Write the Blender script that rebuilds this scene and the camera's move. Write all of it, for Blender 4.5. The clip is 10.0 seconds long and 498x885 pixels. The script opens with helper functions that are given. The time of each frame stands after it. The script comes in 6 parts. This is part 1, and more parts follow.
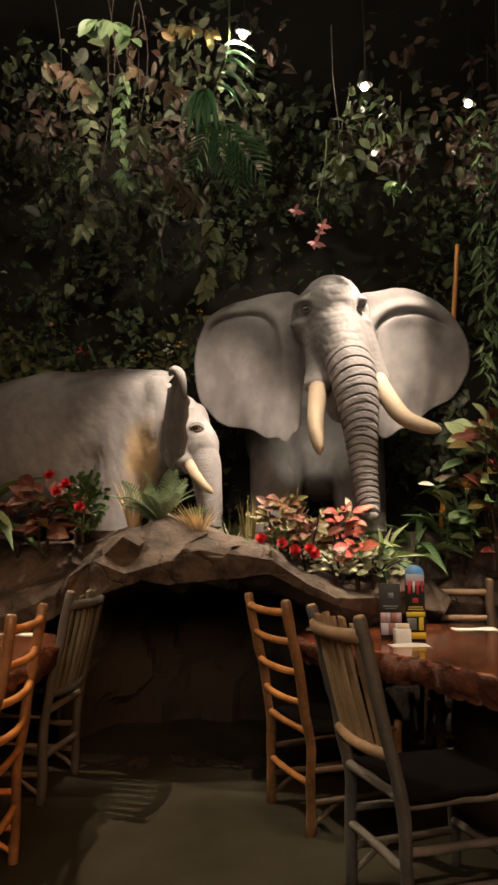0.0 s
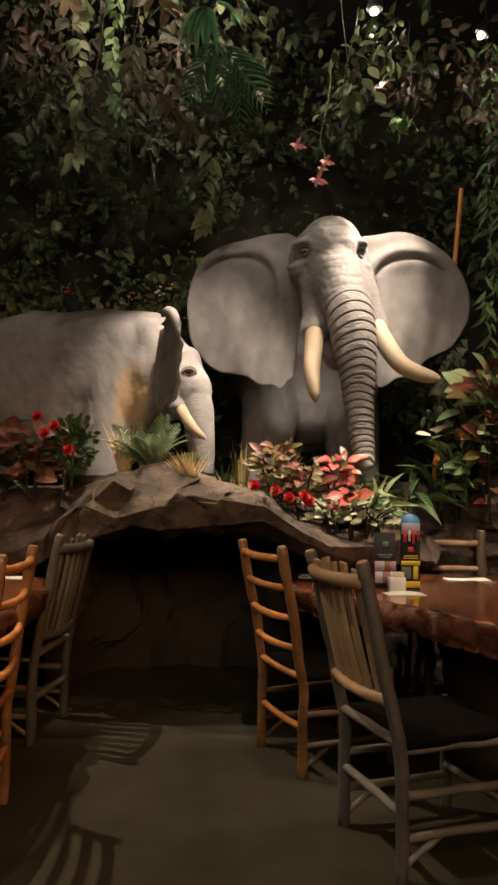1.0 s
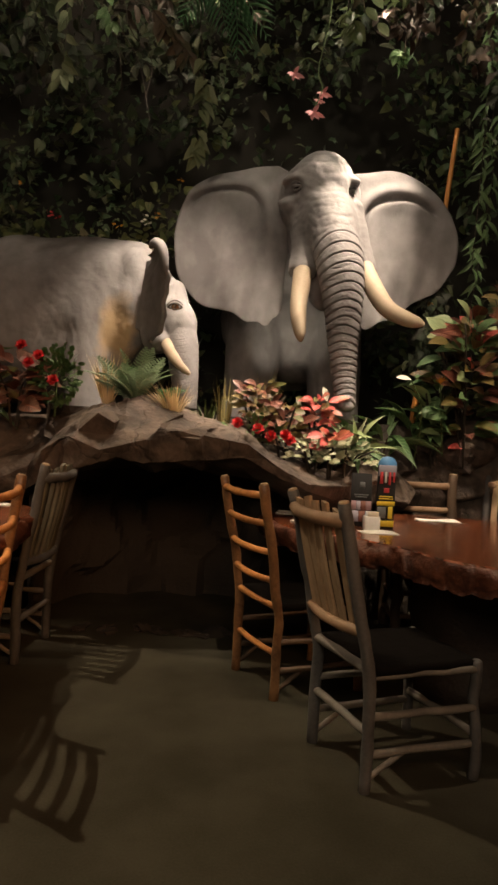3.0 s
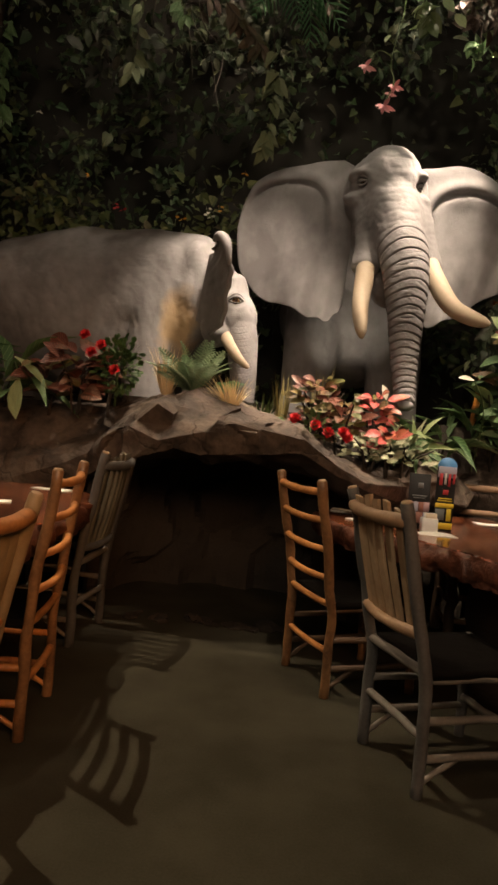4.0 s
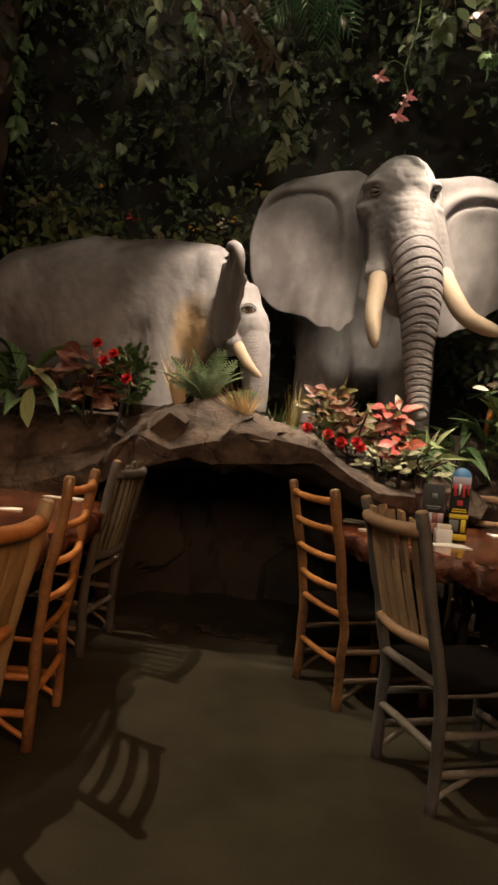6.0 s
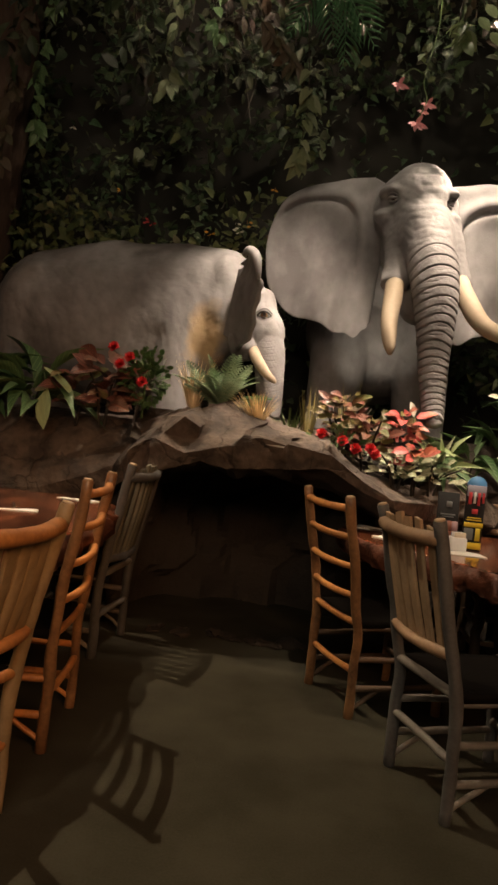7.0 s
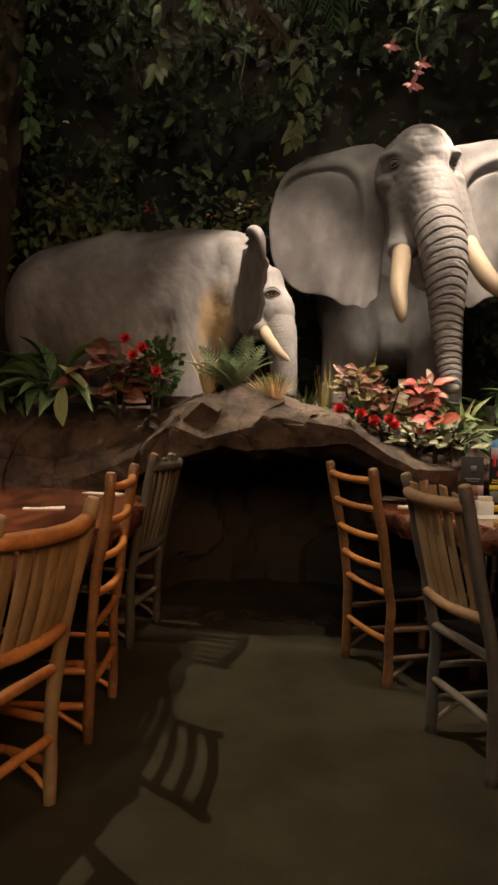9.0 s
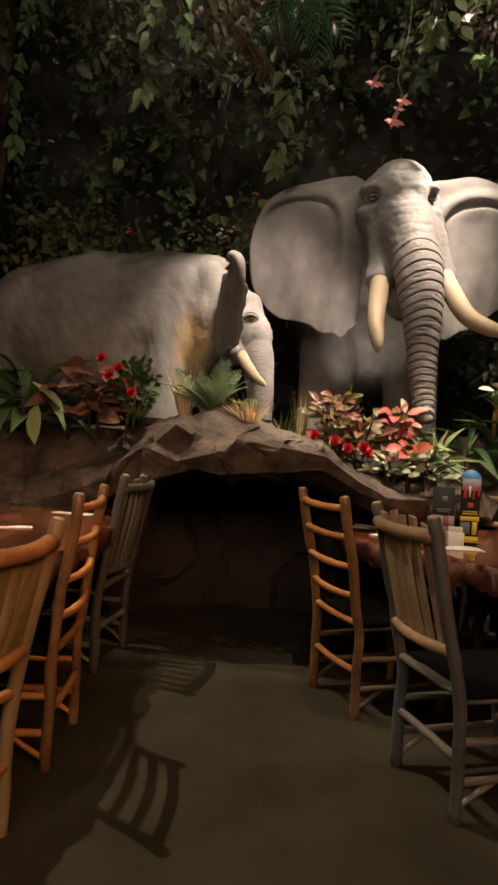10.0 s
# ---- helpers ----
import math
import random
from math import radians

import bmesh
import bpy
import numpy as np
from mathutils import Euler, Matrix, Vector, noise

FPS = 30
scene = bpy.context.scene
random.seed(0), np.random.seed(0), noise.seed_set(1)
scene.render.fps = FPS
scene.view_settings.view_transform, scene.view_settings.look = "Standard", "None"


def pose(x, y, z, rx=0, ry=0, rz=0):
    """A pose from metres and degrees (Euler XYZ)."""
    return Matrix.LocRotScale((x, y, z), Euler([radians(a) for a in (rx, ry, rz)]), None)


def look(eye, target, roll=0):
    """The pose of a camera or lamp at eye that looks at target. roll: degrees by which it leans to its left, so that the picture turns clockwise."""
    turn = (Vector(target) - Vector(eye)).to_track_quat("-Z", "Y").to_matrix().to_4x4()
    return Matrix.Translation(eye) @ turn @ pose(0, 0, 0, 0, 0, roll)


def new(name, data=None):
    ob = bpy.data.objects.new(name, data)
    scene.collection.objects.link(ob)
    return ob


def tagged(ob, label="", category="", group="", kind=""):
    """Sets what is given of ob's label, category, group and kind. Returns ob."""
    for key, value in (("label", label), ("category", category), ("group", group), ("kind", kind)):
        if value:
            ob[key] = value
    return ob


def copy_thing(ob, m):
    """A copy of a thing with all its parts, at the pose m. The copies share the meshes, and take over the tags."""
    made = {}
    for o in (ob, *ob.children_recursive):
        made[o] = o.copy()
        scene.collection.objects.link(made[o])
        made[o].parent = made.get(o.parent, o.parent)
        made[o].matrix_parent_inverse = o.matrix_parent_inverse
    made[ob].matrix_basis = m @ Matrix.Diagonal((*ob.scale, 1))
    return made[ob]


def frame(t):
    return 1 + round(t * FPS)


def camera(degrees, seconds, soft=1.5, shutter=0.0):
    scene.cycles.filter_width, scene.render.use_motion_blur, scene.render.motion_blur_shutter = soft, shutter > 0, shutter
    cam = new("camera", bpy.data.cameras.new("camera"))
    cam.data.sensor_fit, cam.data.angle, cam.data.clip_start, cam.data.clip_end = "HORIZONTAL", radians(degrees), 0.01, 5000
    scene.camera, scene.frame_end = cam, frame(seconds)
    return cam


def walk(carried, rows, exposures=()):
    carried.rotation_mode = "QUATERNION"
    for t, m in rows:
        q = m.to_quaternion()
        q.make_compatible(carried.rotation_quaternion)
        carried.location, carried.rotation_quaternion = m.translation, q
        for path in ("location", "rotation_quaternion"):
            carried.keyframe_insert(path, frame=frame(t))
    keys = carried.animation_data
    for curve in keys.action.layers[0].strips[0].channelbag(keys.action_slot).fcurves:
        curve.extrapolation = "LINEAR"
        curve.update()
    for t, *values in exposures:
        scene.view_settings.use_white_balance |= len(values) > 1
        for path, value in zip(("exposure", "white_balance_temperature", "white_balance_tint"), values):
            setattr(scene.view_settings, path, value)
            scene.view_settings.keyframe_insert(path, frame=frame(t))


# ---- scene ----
cam = camera(40.1, 10.0, soft=2.8)
PATH = [
    (0, (0.25, 0.041, 1.338), (0.099, 2.015, 1.621), 0.1),
    (0.5, (0.208, 0.097, 1.355), (0.081, 2.075, 1.624), 0.6),
    (1, (0.178, 0.148, 1.298), (0.074, 2.139, 1.447), 1.1),
    (1.5, (0.157, 0.155, 1.314), (0.117, 2.154, 1.371), 0.7),
    (2, (0.151, 0.111, 1.317), (0.083, 2.109, 1.371), 1.2),
    (3.5, (0.101, 0.083, 1.311), (0.085, 2.081, 1.239), 4.4),
    (4, (0.074, 0.089, 1.306), (-0.088, 2.081, 1.242), 5.3),
    (4.5, (0.06, 0.094, 1.311), (-0.11, 2.087, 1.282), 6.5),
    (5, (0.077, 0.098, 1.303), (-0.093, 2.091, 1.295), 6.2),
    (6.5, (0.048, 0.113, 1.294), (-0.162, 2.102, 1.249), 5.6),
    (7, (0.03, 0.101, 1.293), (-0.192, 2.088, 1.269), 6.4),
    (7.5, (0.043, 0.09, 1.305), (-0.145, 2.081, 1.325), 7.3),
    (8, (0.037, 0.084, 1.311), (-0.191, 2.07, 1.364), 8.9),
    (8.5, (0.048, 0.072, 1.316), (-0.226, 2.052, 1.353), 6.7),
    (9, (0.035, 0.098, 1.302), (-0.241, 2.077, 1.215), 1.7),
    (9.5, (0.061, 0.103, 1.314), (-0.139, 2.093, 1.277), -0.8),
    (10, (0.055, 0.115, 1.308), (-0.159, 2.103, 1.292), 3.5),
]
walk(cam, [(t, look(eye, target, roll)) for t, eye, target, roll in PATH], ((0, 0.56), (0.5, 0.54), (1.0, 0.50), (1.5, 0.46), (2.0, 0.44), (8.0, 0.44), (8.5, 0.42), (9.0, 0.32), (9.5, 0.42), (10, 0.44)))

# ---- light and exposure ----
scene.view_settings.exposure = 0.44
world = bpy.data.worlds.new("dim_room")
scene.world = world
world.use_nodes = True
world.node_tree.nodes["Background"].inputs["Color"].default_value = (0.5, 0.42, 0.34, 1)
world.node_tree.nodes["Background"].inputs["Strength"].default_value = 0.02


def spot(name, eye, target, watts, cone, blend=0.6, colour=(1.0, 0.8, 0.58), radius=0.04):
    data = bpy.data.lights.new(name, "SPOT")
    data.energy, data.spot_size, data.spot_blend = watts, radians(cone), blend
    data.color, data.shadow_soft_size = colour, radius
    ob = new(name, data)
    ob.matrix_world = look(eye, target)
    return ob


WARM = (1.0, 0.78, 0.54)
ACCENT = (1.0, 0.79, 0.585)
LAMPS = [
    # eye, target, watts, cone, colour, radius
    ((1.45, 4.61, 4.39), (0.62, 4.92, 2.72), 580, 44, ACCENT, 0.04),
    ((0.68, 4.12, 4.21), (0.44, 4.58, 1.22), 340, 34, ACCENT, 0.04),
    ((-0.094, 3.95, 4.49), (-0.48, 4.82, 1.82), 730, 42, ACCENT, 0.04),
    ((-2.85, 4.3, 5.45), (-0.50, 2.85, 0.0), 600, 37, (1.0, 0.78, 0.52), 0.02),
    # the next four are unseen, added to brighten tables, foliage and right-hand plants
    ((1.75, 3.3, 5.45), (1.30, 3.90, 0.8), 400, 38, WARM, 0.06),
    ((-2.2, 2.4, 5.45), (-1.9, 3.1, 0.8), 330, 34, WARM, 0.06),
    ((-0.9, 2.5, 5.45), (-1.2, 6.2, 4.3), 280, 50, (1.0, 0.76, 0.57), 0.15),
    ((1.2, 2.5, 5.45), (1.50, 5.0, 1.25), 480, 36, (1.0, 0.77, 0.55), 0.15),
]
for eye, target, watts, cone, colour, radius in LAMPS:
    spot("spot_light", eye, target, watts, cone, 0.9, colour, radius)


# small uplights between the plants, unseen, added to brighten the statues' chest and throat
ADDED_UPLIGHTS = [((0.26, 4.95, 1.46), (0.34, 5.50, 2.22), 16, 60, (1.0, 0.84, 0.62)), ((-0.80, 4.56, 1.50), (-1.0, 5.02, 2.02), 1.8, 70, (1.0, 0.76, 0.46))]
for eye, target, watts, cone, colour in ADDED_UPLIGHTS:
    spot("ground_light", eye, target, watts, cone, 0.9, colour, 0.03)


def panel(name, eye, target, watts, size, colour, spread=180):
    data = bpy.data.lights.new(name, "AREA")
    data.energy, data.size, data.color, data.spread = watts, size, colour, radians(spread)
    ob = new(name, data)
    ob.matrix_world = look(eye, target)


# unseen fill panels added at the near end for the lit dining room
panel("dining_room_fill", (1.9, -1.2, 3.2), (-0.9, 2.6, 1.0), 6.2, 1.2, (1.0, 0.46, 0.18), 54)
panel("dining_room_fill", (-0.2, -2.6, 3.9), (0.1, 6.0, 3.4), 62, 2.4, (1.0, 0.78, 0.55))


# ---- materials ----
def material(name, colour, other=None, rough=0.6, scale=6.0, fine=60.0, bump=0.3, depth=0.01, metal=0.0, vary=0.0, stretch=(1, 1, 1), coat=0.0, contrast=1.0):
    m = bpy.data.materials.new(name)
    m.use_nodes = True
    n, l = m.node_tree.nodes, m.node_tree.links
    b = n["Principled BSDF"]
    b.inputs["Roughness"].default_value, b.inputs["Metallic"].default_value = rough, metal
    b.inputs["Coat Weight"].default_value = coat
    b.inputs["Coat Roughness"].default_value = 0.12
    other = other or tuple(c * 0.55 for c in colour)
    co = n.new("ShaderNodeTexCoord")
    mp = n.new("ShaderNodeMapping")
    mp.inputs["Scale"].default_value = stretch
    l.new(co.outputs["Object"], mp.inputs["Vector"])
    big = n.new("ShaderNodeTexNoise")
    big.inputs["Scale"].default_value, big.inputs["Detail"].default_value = scale, 6
    sml = n.new("ShaderNodeTexNoise")
    sml.inputs["Scale"].default_value, sml.inputs["Detail"].default_value = fine, 4
    l.new(mp.outputs["Vector"], big.inputs["Vector"])
    l.new(mp.outputs["Vector"], sml.inputs["Vector"])
    add = n.new("ShaderNodeMath")
    add.operation = "MULTIPLY_ADD"
    add.inputs[1].default_value = 0.4
    l.new(sml.outputs["Fac"], add.inputs[0])
    l.new(big.outputs["Fac"], add.inputs[2])
    ramp = n.new("ShaderNodeMapRange")
    ramp.inputs["From Min"].default_value = 0.7 - 0.28 / contrast
    ramp.inputs["From Max"].default_value = 0.7 + 0.28 / contrast
    l.new(add.outputs[0], ramp.inputs["Value"])
    mix = n.new("ShaderNodeMix")
    mix.data_type = "RGBA"
    mix.inputs["A"].default_value, mix.inputs["B"].default_value = (*other, 1), (*colour, 1)
    l.new(ramp.outputs["Result"], mix.inputs["Factor"])
    out = mix.outputs["Result"]
    if vary:
        info = n.new("ShaderNodeObjectInfo")
        rng = n.new("ShaderNodeMapRange")
        rng.inputs["To Min"].default_value, rng.inputs["To Max"].default_value = 1 - vary, 1 + vary
        l.new(info.outputs["Random"], rng.inputs["Value"])
        hsv = n.new("ShaderNodeHueSaturation")
        l.new(rng.outputs["Result"], hsv.inputs["Value"])
        l.new(out, hsv.inputs["Color"])
        out = hsv.outputs["Color"]
    l.new(out, b.inputs["Base Color"])
    bp = n.new("ShaderNodeBump")
    bp.inputs["Strength"].default_value, bp.inputs["Distance"].default_value = bump, depth
    l.new(add.outputs[0], bp.inputs["Height"])
    l.new(bp.outputs["Normal"], b.inputs["Normal"])
    return m


def leaf_material(name, stops, vein=None, veins=9.0, rough=0.42, island=False, width=0.25, thin=0.0):
    """Leaf colour by a random draw along stops; an optional vein colour along the midrib and side veins."""
    m = bpy.data.materials.new(name)
    m.use_nodes = True
    n, l = m.node_tree.nodes, m.node_tree.links
    b = n["Principled BSDF"]
    b.inputs["Roughness"].default_value = rough
    if island:
        rnd = n.new("ShaderNodeNewGeometry").outputs["Random Per Island"]
    else:
        rnd = n.new("ShaderNodeObjectInfo").outputs["Random"]
    ramp = n.new("ShaderNodeValToRGB")
    els = ramp.color_ramp.elements
    while len(els) < len(stops):
        els.new(0.5)
    for i, c in enumerate(stops):
        els[i].position, els[i].color = i / max(1, len(stops) - 1), (*c, 1)
    l.new(rnd, ramp.inputs["Fac"])
    uv = n.new("ShaderNodeUVMap")
    uv.uv_map = "leaf"
    nz = n.new("ShaderNodeTexNoise")
    nz.inputs["Scale"].default_value = 3.0
    l.new(uv.outputs["UV"], nz.inputs["Vector"])
    hsv = n.new("ShaderNodeHueSaturation")
    rng = n.new("ShaderNodeMapRange")
    rng.inputs["To Min"].default_value, rng.inputs["To Max"].default_value = 0.6, 1.4
    l.new(nz.outputs["Fac"], rng.inputs["Value"])
    l.new(rng.outputs["Result"], hsv.inputs["Value"])
    l.new(ramp.outputs["Color"], hsv.inputs["Color"])
    out = hsv.outputs["Color"]
    sep = n.new("ShaderNodeSeparateXYZ")
    l.new(uv.outputs["UV"], sep.inputs[0])
    ab = n.new("ShaderNodeMath")
    ab.operation = "ABSOLUTE"
    l.new(sep.outputs["X"], ab.inputs[0])
    sl = n.new("ShaderNodeMath")
    sl.operation = "MULTIPLY_ADD"
    sl.inputs[1].default_value = -0.28
    l.new(ab.outputs[0], sl.inputs[0])
    l.new(sep.outputs["Y"], sl.inputs[2])
    fr = n.new("ShaderNodeMath")
    fr.operation = "PINGPONG"
    fr.inputs[1].default_value = 0.5 / veins
    l.new(sl.outputs[0], fr.inputs[0])
    side = n.new("ShaderNodeMapRange")
    side.inputs["From Min"].default_value, side.inputs["From Max"].default_value = 0.5 / veins * width, 0.5 / veins * width * 0.4
    l.new(fr.outputs[0], side.inputs["Value"])
    mid = n.new("ShaderNodeMapRange")
    mid.inputs["From Min"].default_value, mid.inputs["From Max"].default_value = 0.12, 0.05
    l.new(ab.outputs[0], mid.inputs["Value"])
    mx = n.new("ShaderNodeMath")
    mx.operation = "MAXIMUM"
    l.new(side.outputs["Result"], mx.inputs[0])
    l.new(mid.outputs["Result"], mx.inputs[1])
    if vein:
        mix = n.new("ShaderNodeMix")
        mix.data_type = "RGBA"
        mix.inputs["B"].default_value = (*vein, 1)
        l.new(mx.outputs[0], mix.inputs["Factor"])
        l.new(out, mix.inputs["A"])
        out = mix.outputs["Result"]
    l.new(out, b.inputs["Base Color"])
    bp = n.new("ShaderNodeBump")
    bp.inputs["Strength"].default_value, bp.inputs["Distance"].default_value = 0.5, 0.004
    bp.invert = True
    l.new(mx.outputs[0], bp.inputs["Height"])
    l.new(bp.outputs["Normal"], b.inputs["Normal"])
    if thin:
        # thin leaves let light through
        passed = n.new("ShaderNodeBsdfTranslucent")
        l.new(out, passed.inputs["Color"])
        both = n.new("ShaderNodeMixShader")
        both.inputs["Fac"].default_value = thin
        l.new(b.outputs["BSDF"], both.inputs[1])
        l.new(passed.outputs["BSDF"], both.inputs[2])
        l.new(both.outputs["Shader"], n["Material Output"].inputs["Surface"])
    return m


def glow(name, colour, strength):
    m = bpy.data.materials.new(name)
    m.use_nodes = True
    b = m.node_tree.nodes["Principled BSDF"]
    b.inputs["Base Color"].default_value = (*colour, 1)
    b.inputs["Emission Color"].default_value = (*colour, 1)
    b.inputs["Emission Strength"].default_value = strength
    return m


CARPET = material("carpet", (0.053, 0.048, 0.033), (0.034, 0.030, 0.020), 0.95, 3.2, 110, 0.6, 0.004, contrast=1.5)
CARPET.node_tree.nodes["Principled BSDF"].inputs["Specular IOR Level"].default_value = 0.15
ROCK = material("painted_rock", (0.128, 0.094, 0.072), (0.046, 0.033, 0.026), 0.8, 5.5, 24, 1.0, 0.028, contrast=2.0)
# branching dark cracks in the rock
nodes, links = ROCK.node_tree.nodes, ROCK.node_tree.links
base = nodes["Principled BSDF"].inputs["Base Color"].links[0].from_socket
relief = nodes["Principled BSDF"].inputs["Normal"].links[0].from_socket
place = nodes.new("ShaderNodeTexCoord")
warp = nodes.new("ShaderNodeTexNoise")
warp.inputs["Scale"].default_value, warp.inputs["Detail"].default_value = 5.0, 5
bent = nodes.new("ShaderNodeVectorMath")
bent.operation = "MULTIPLY_ADD"
bent.inputs[1].default_value = (0.35, 0.35, 0.35)
split = nodes.new("ShaderNodeTexVoronoi")
split.feature = "DISTANCE_TO_EDGE"
split.inputs["Scale"].default_value = 2.3
seam = nodes.new("ShaderNodeMapRange")
seam.inputs["From Max"].default_value, seam.inputs["To Min"].default_value = 0.035, 0.30
ink = nodes.new("ShaderNodeMix")
ink.data_type, ink.blend_type = "RGBA", "MULTIPLY"
ink.inputs["Factor"].default_value = 0.40
dent = nodes.new("ShaderNodeBump")
dent.inputs["Strength"].default_value, dent.inputs["Distance"].default_value = 0.5, 0.02
links.new(place.outputs["Object"], warp.inputs["Vector"])
links.new(warp.outputs["Color"], bent.inputs[0])
links.new(place.outputs["Object"], bent.inputs[2])
links.new(bent.outputs["Vector"], split.inputs["Vector"])
links.new(split.outputs["Distance"], seam.inputs["Value"])
links.new(base, ink.inputs["A"])
links.new(seam.outputs["Result"], ink.inputs["B"])
links.new(ink.outputs["Result"], nodes["Principled BSDF"].inputs["Base Color"])
links.new(seam.outputs["Result"], dent.inputs["Height"])
links.new(relief, dent.inputs["Normal"])
links.new(dent.outputs["Normal"], nodes["Principled BSDF"].inputs["Normal"])
# rock colour darkened to hold the shade in the cave and under the ledge
CAVE_SHADE = material("cave_shade_rock", (0.046, 0.036, 0.028), (0.034, 0.026, 0.020), 0.9, 3, 40, 0.6, 0.03)
SOIL = material("soil", (0.05, 0.035, 0.025), (0.02, 0.015, 0.01), 0.95, 8, 90, 0.8, 0.02)
SKIN = material("elephant_skin", (0.270, 0.262, 0.272), (0.135, 0.128, 0.132), 0.78, 2.2, 11, 0.45, 0.010, stretch=(1, 1, 0.8), contrast=1.5)
nodes, links = SKIN.node_tree.nodes, SKIN.node_tree.links
crack = nodes.new("ShaderNodeTexVoronoi")
crack.feature = "DISTANCE_TO_EDGE"
crack.inputs["Scale"].default_value = 24.0
edge = nodes.new("ShaderNodeMapRange")
edge.inputs["From Max"].default_value = 0.09
wrinkle = nodes.new("ShaderNodeBump")
wrinkle.inputs["Strength"].default_value, wrinkle.inputs["Distance"].default_value = 0.15, 0.004
warp = nodes.new("ShaderNodeTexNoise")
warp.inputs["Scale"].default_value = 6.0
place = nodes.new("ShaderNodeTexCoord")
shift = nodes.new("ShaderNodeVectorMath")
shift.operation = "MULTIPLY_ADD"
shift.inputs[1].default_value = (0.25, 0.25, 0.25)
links.new(place.outputs["Object"], warp.inputs["Vector"])
links.new(warp.outputs["Color"], shift.inputs[0])
links.new(place.outputs["Object"], shift.inputs[2])
links.new(shift.outputs["Vector"], crack.inputs["Vector"])
links.new(crack.outputs["Distance"], edge.inputs["Value"])
links.new(edge.outputs["Result"], wrinkle.inputs["Height"])
grain = next(n for n in nodes if n.type == "BUMP" and n != wrinkle)
links.new(grain.outputs["Normal"], wrinkle.inputs["Normal"])
links.new(wrinkle.outputs["Normal"], nodes["Principled BSDF"].inputs["Normal"])
# the small statue wears ochre paint on its throat and inner foreleg
CALF_SKIN = SKIN.copy()
CALF_SKIN.name = "calf_skin"
nodes, links = CALF_SKIN.node_tree.nodes, CALF_SKIN.node_tree.links
shade = nodes["Principled BSDF"].inputs["Base Color"].links[0].from_socket
place = nodes.new("ShaderNodeTexCoord")
blur = nodes.new("ShaderNodeTexNoise")
blur.inputs["Scale"].default_value, blur.inputs["Detail"].default_value = 7.0, 5
wob = nodes.new("ShaderNodeVectorMath")
wob.operation = "MULTIPLY_ADD"
wob.inputs[1].default_value = (0.22, 0.22, 0.22)
off = nodes.new("ShaderNodeVectorMath")
off.operation = "SUBTRACT"
off.inputs[1].default_value = (-0.80, 5.06, 2.06)
squash = nodes.new("ShaderNodeVectorMath")
squash.operation = "MULTIPLY"
squash.inputs[1].default_value = (7.5, 3.0, 4.2)
far = nodes.new("ShaderNodeVectorMath")
far.operation = "LENGTH"
fall = nodes.new("ShaderNodeMapRange")
fall.inputs["From Min"].default_value, fall.inputs["From Max"].default_value = 1.25, 0.55
coat = nodes.new("ShaderNodeMix")
coat.data_type = "RGBA"
coat.inputs["B"].default_value = (0.34, 0.245, 0.145, 1)
links.new(place.outputs["Object"], blur.inputs["Vector"])
links.new(blur.outputs["Color"], wob.inputs[0])
links.new(place.outputs["Object"], wob.inputs[2])
links.new(wob.outputs["Vector"], off.inputs[0])
links.new(off.outputs["Vector"], squash.inputs[0])
links.new(squash.outputs["Vector"], far.inputs[0])
links.new(far.outputs["Value"], fall.inputs["Value"])
links.new(fall.outputs["Result"], coat.inputs["Factor"])
links.new(shade, coat.inputs["A"])
links.new(coat.outputs["Result"], nodes["Principled BSDF"].inputs["Base Color"])
IVORY = material("ivory", (0.385, 0.315, 0.235), (0.29, 0.225, 0.155), 0.7, 4, 40, 0.1, 0.003)
EYE_DARK = material("eye_glass", (0.03, 0.015, 0.008), (0.015, 0.008, 0.004), 0.12, 10, 60, 0.0)
EYE_AMBER = material("eye_amber", (0.11, 0.050, 0.014), (0.05, 0.02, 0.006), 0.15, 20, 90, 0.0)
DARK_LID = material("dark_eyelid", (0.055, 0.045, 0.040), (0.03, 0.024, 0.02), 0.7, 20, 90, 0.2)
HICKORY = material("hickory_wood", (0.34, 0.175, 0.078), (0.12, 0.058, 0.028), 0.42, 7, 60, 0.5, 0.005, vary=0.18, coat=0.2, contrast=1.5)
# orange rung wood, lightened to carry the light that falls on the rungs
RUNG_WOOD = material("rung_wood", (0.64, 0.28, 0.088), (0.32, 0.125, 0.042), 0.42, 8, 60, 0.5, 0.005, vary=0.2, contrast=1.5, coat=0.2)
PALE_RAIL = material("pale_rail", (0.43, 0.275, 0.165), (0.22, 0.135, 0.08), 0.55, 8, 60, 0.6, 0.005, vary=0.15)
GREY_WOOD = material("bark_wood", (0.135, 0.130, 0.127), (0.050, 0.048, 0.048), 0.6, 7, 70, 0.6, 0.006, vary=0.2)
PALE_GREY_WOOD = material("weathered_wood", (0.235, 0.21, 0.182), (0.11, 0.098, 0.085), 0.6, 8, 70, 0.6, 0.005, vary=0.2)
OLIVE_WOOD = material("olive_slat_wood", (0.17, 0.158, 0.118), (0.085, 0.078, 0.058), 0.6, 6, 60, 0.5, 0.004, vary=0.15)
STUMP_WOOD = material("brown_bark_wood", (0.15, 0.095, 0.06), (0.06, 0.038, 0.025), 0.6, 7, 70, 0.6, 0.006, vary=0.15)
END_GRAIN = material("end_grain", (0.46, 0.35, 0.23), (0.28, 0.19, 0.12), 0.7, 30, 90, 0.3, 0.002)
SLAT_WOOD = material("slat_wood", (0.54, 0.38, 0.235), (0.30, 0.20, 0.12), 0.5, 6, 60, 0.4, 0.004, vary=0.15)
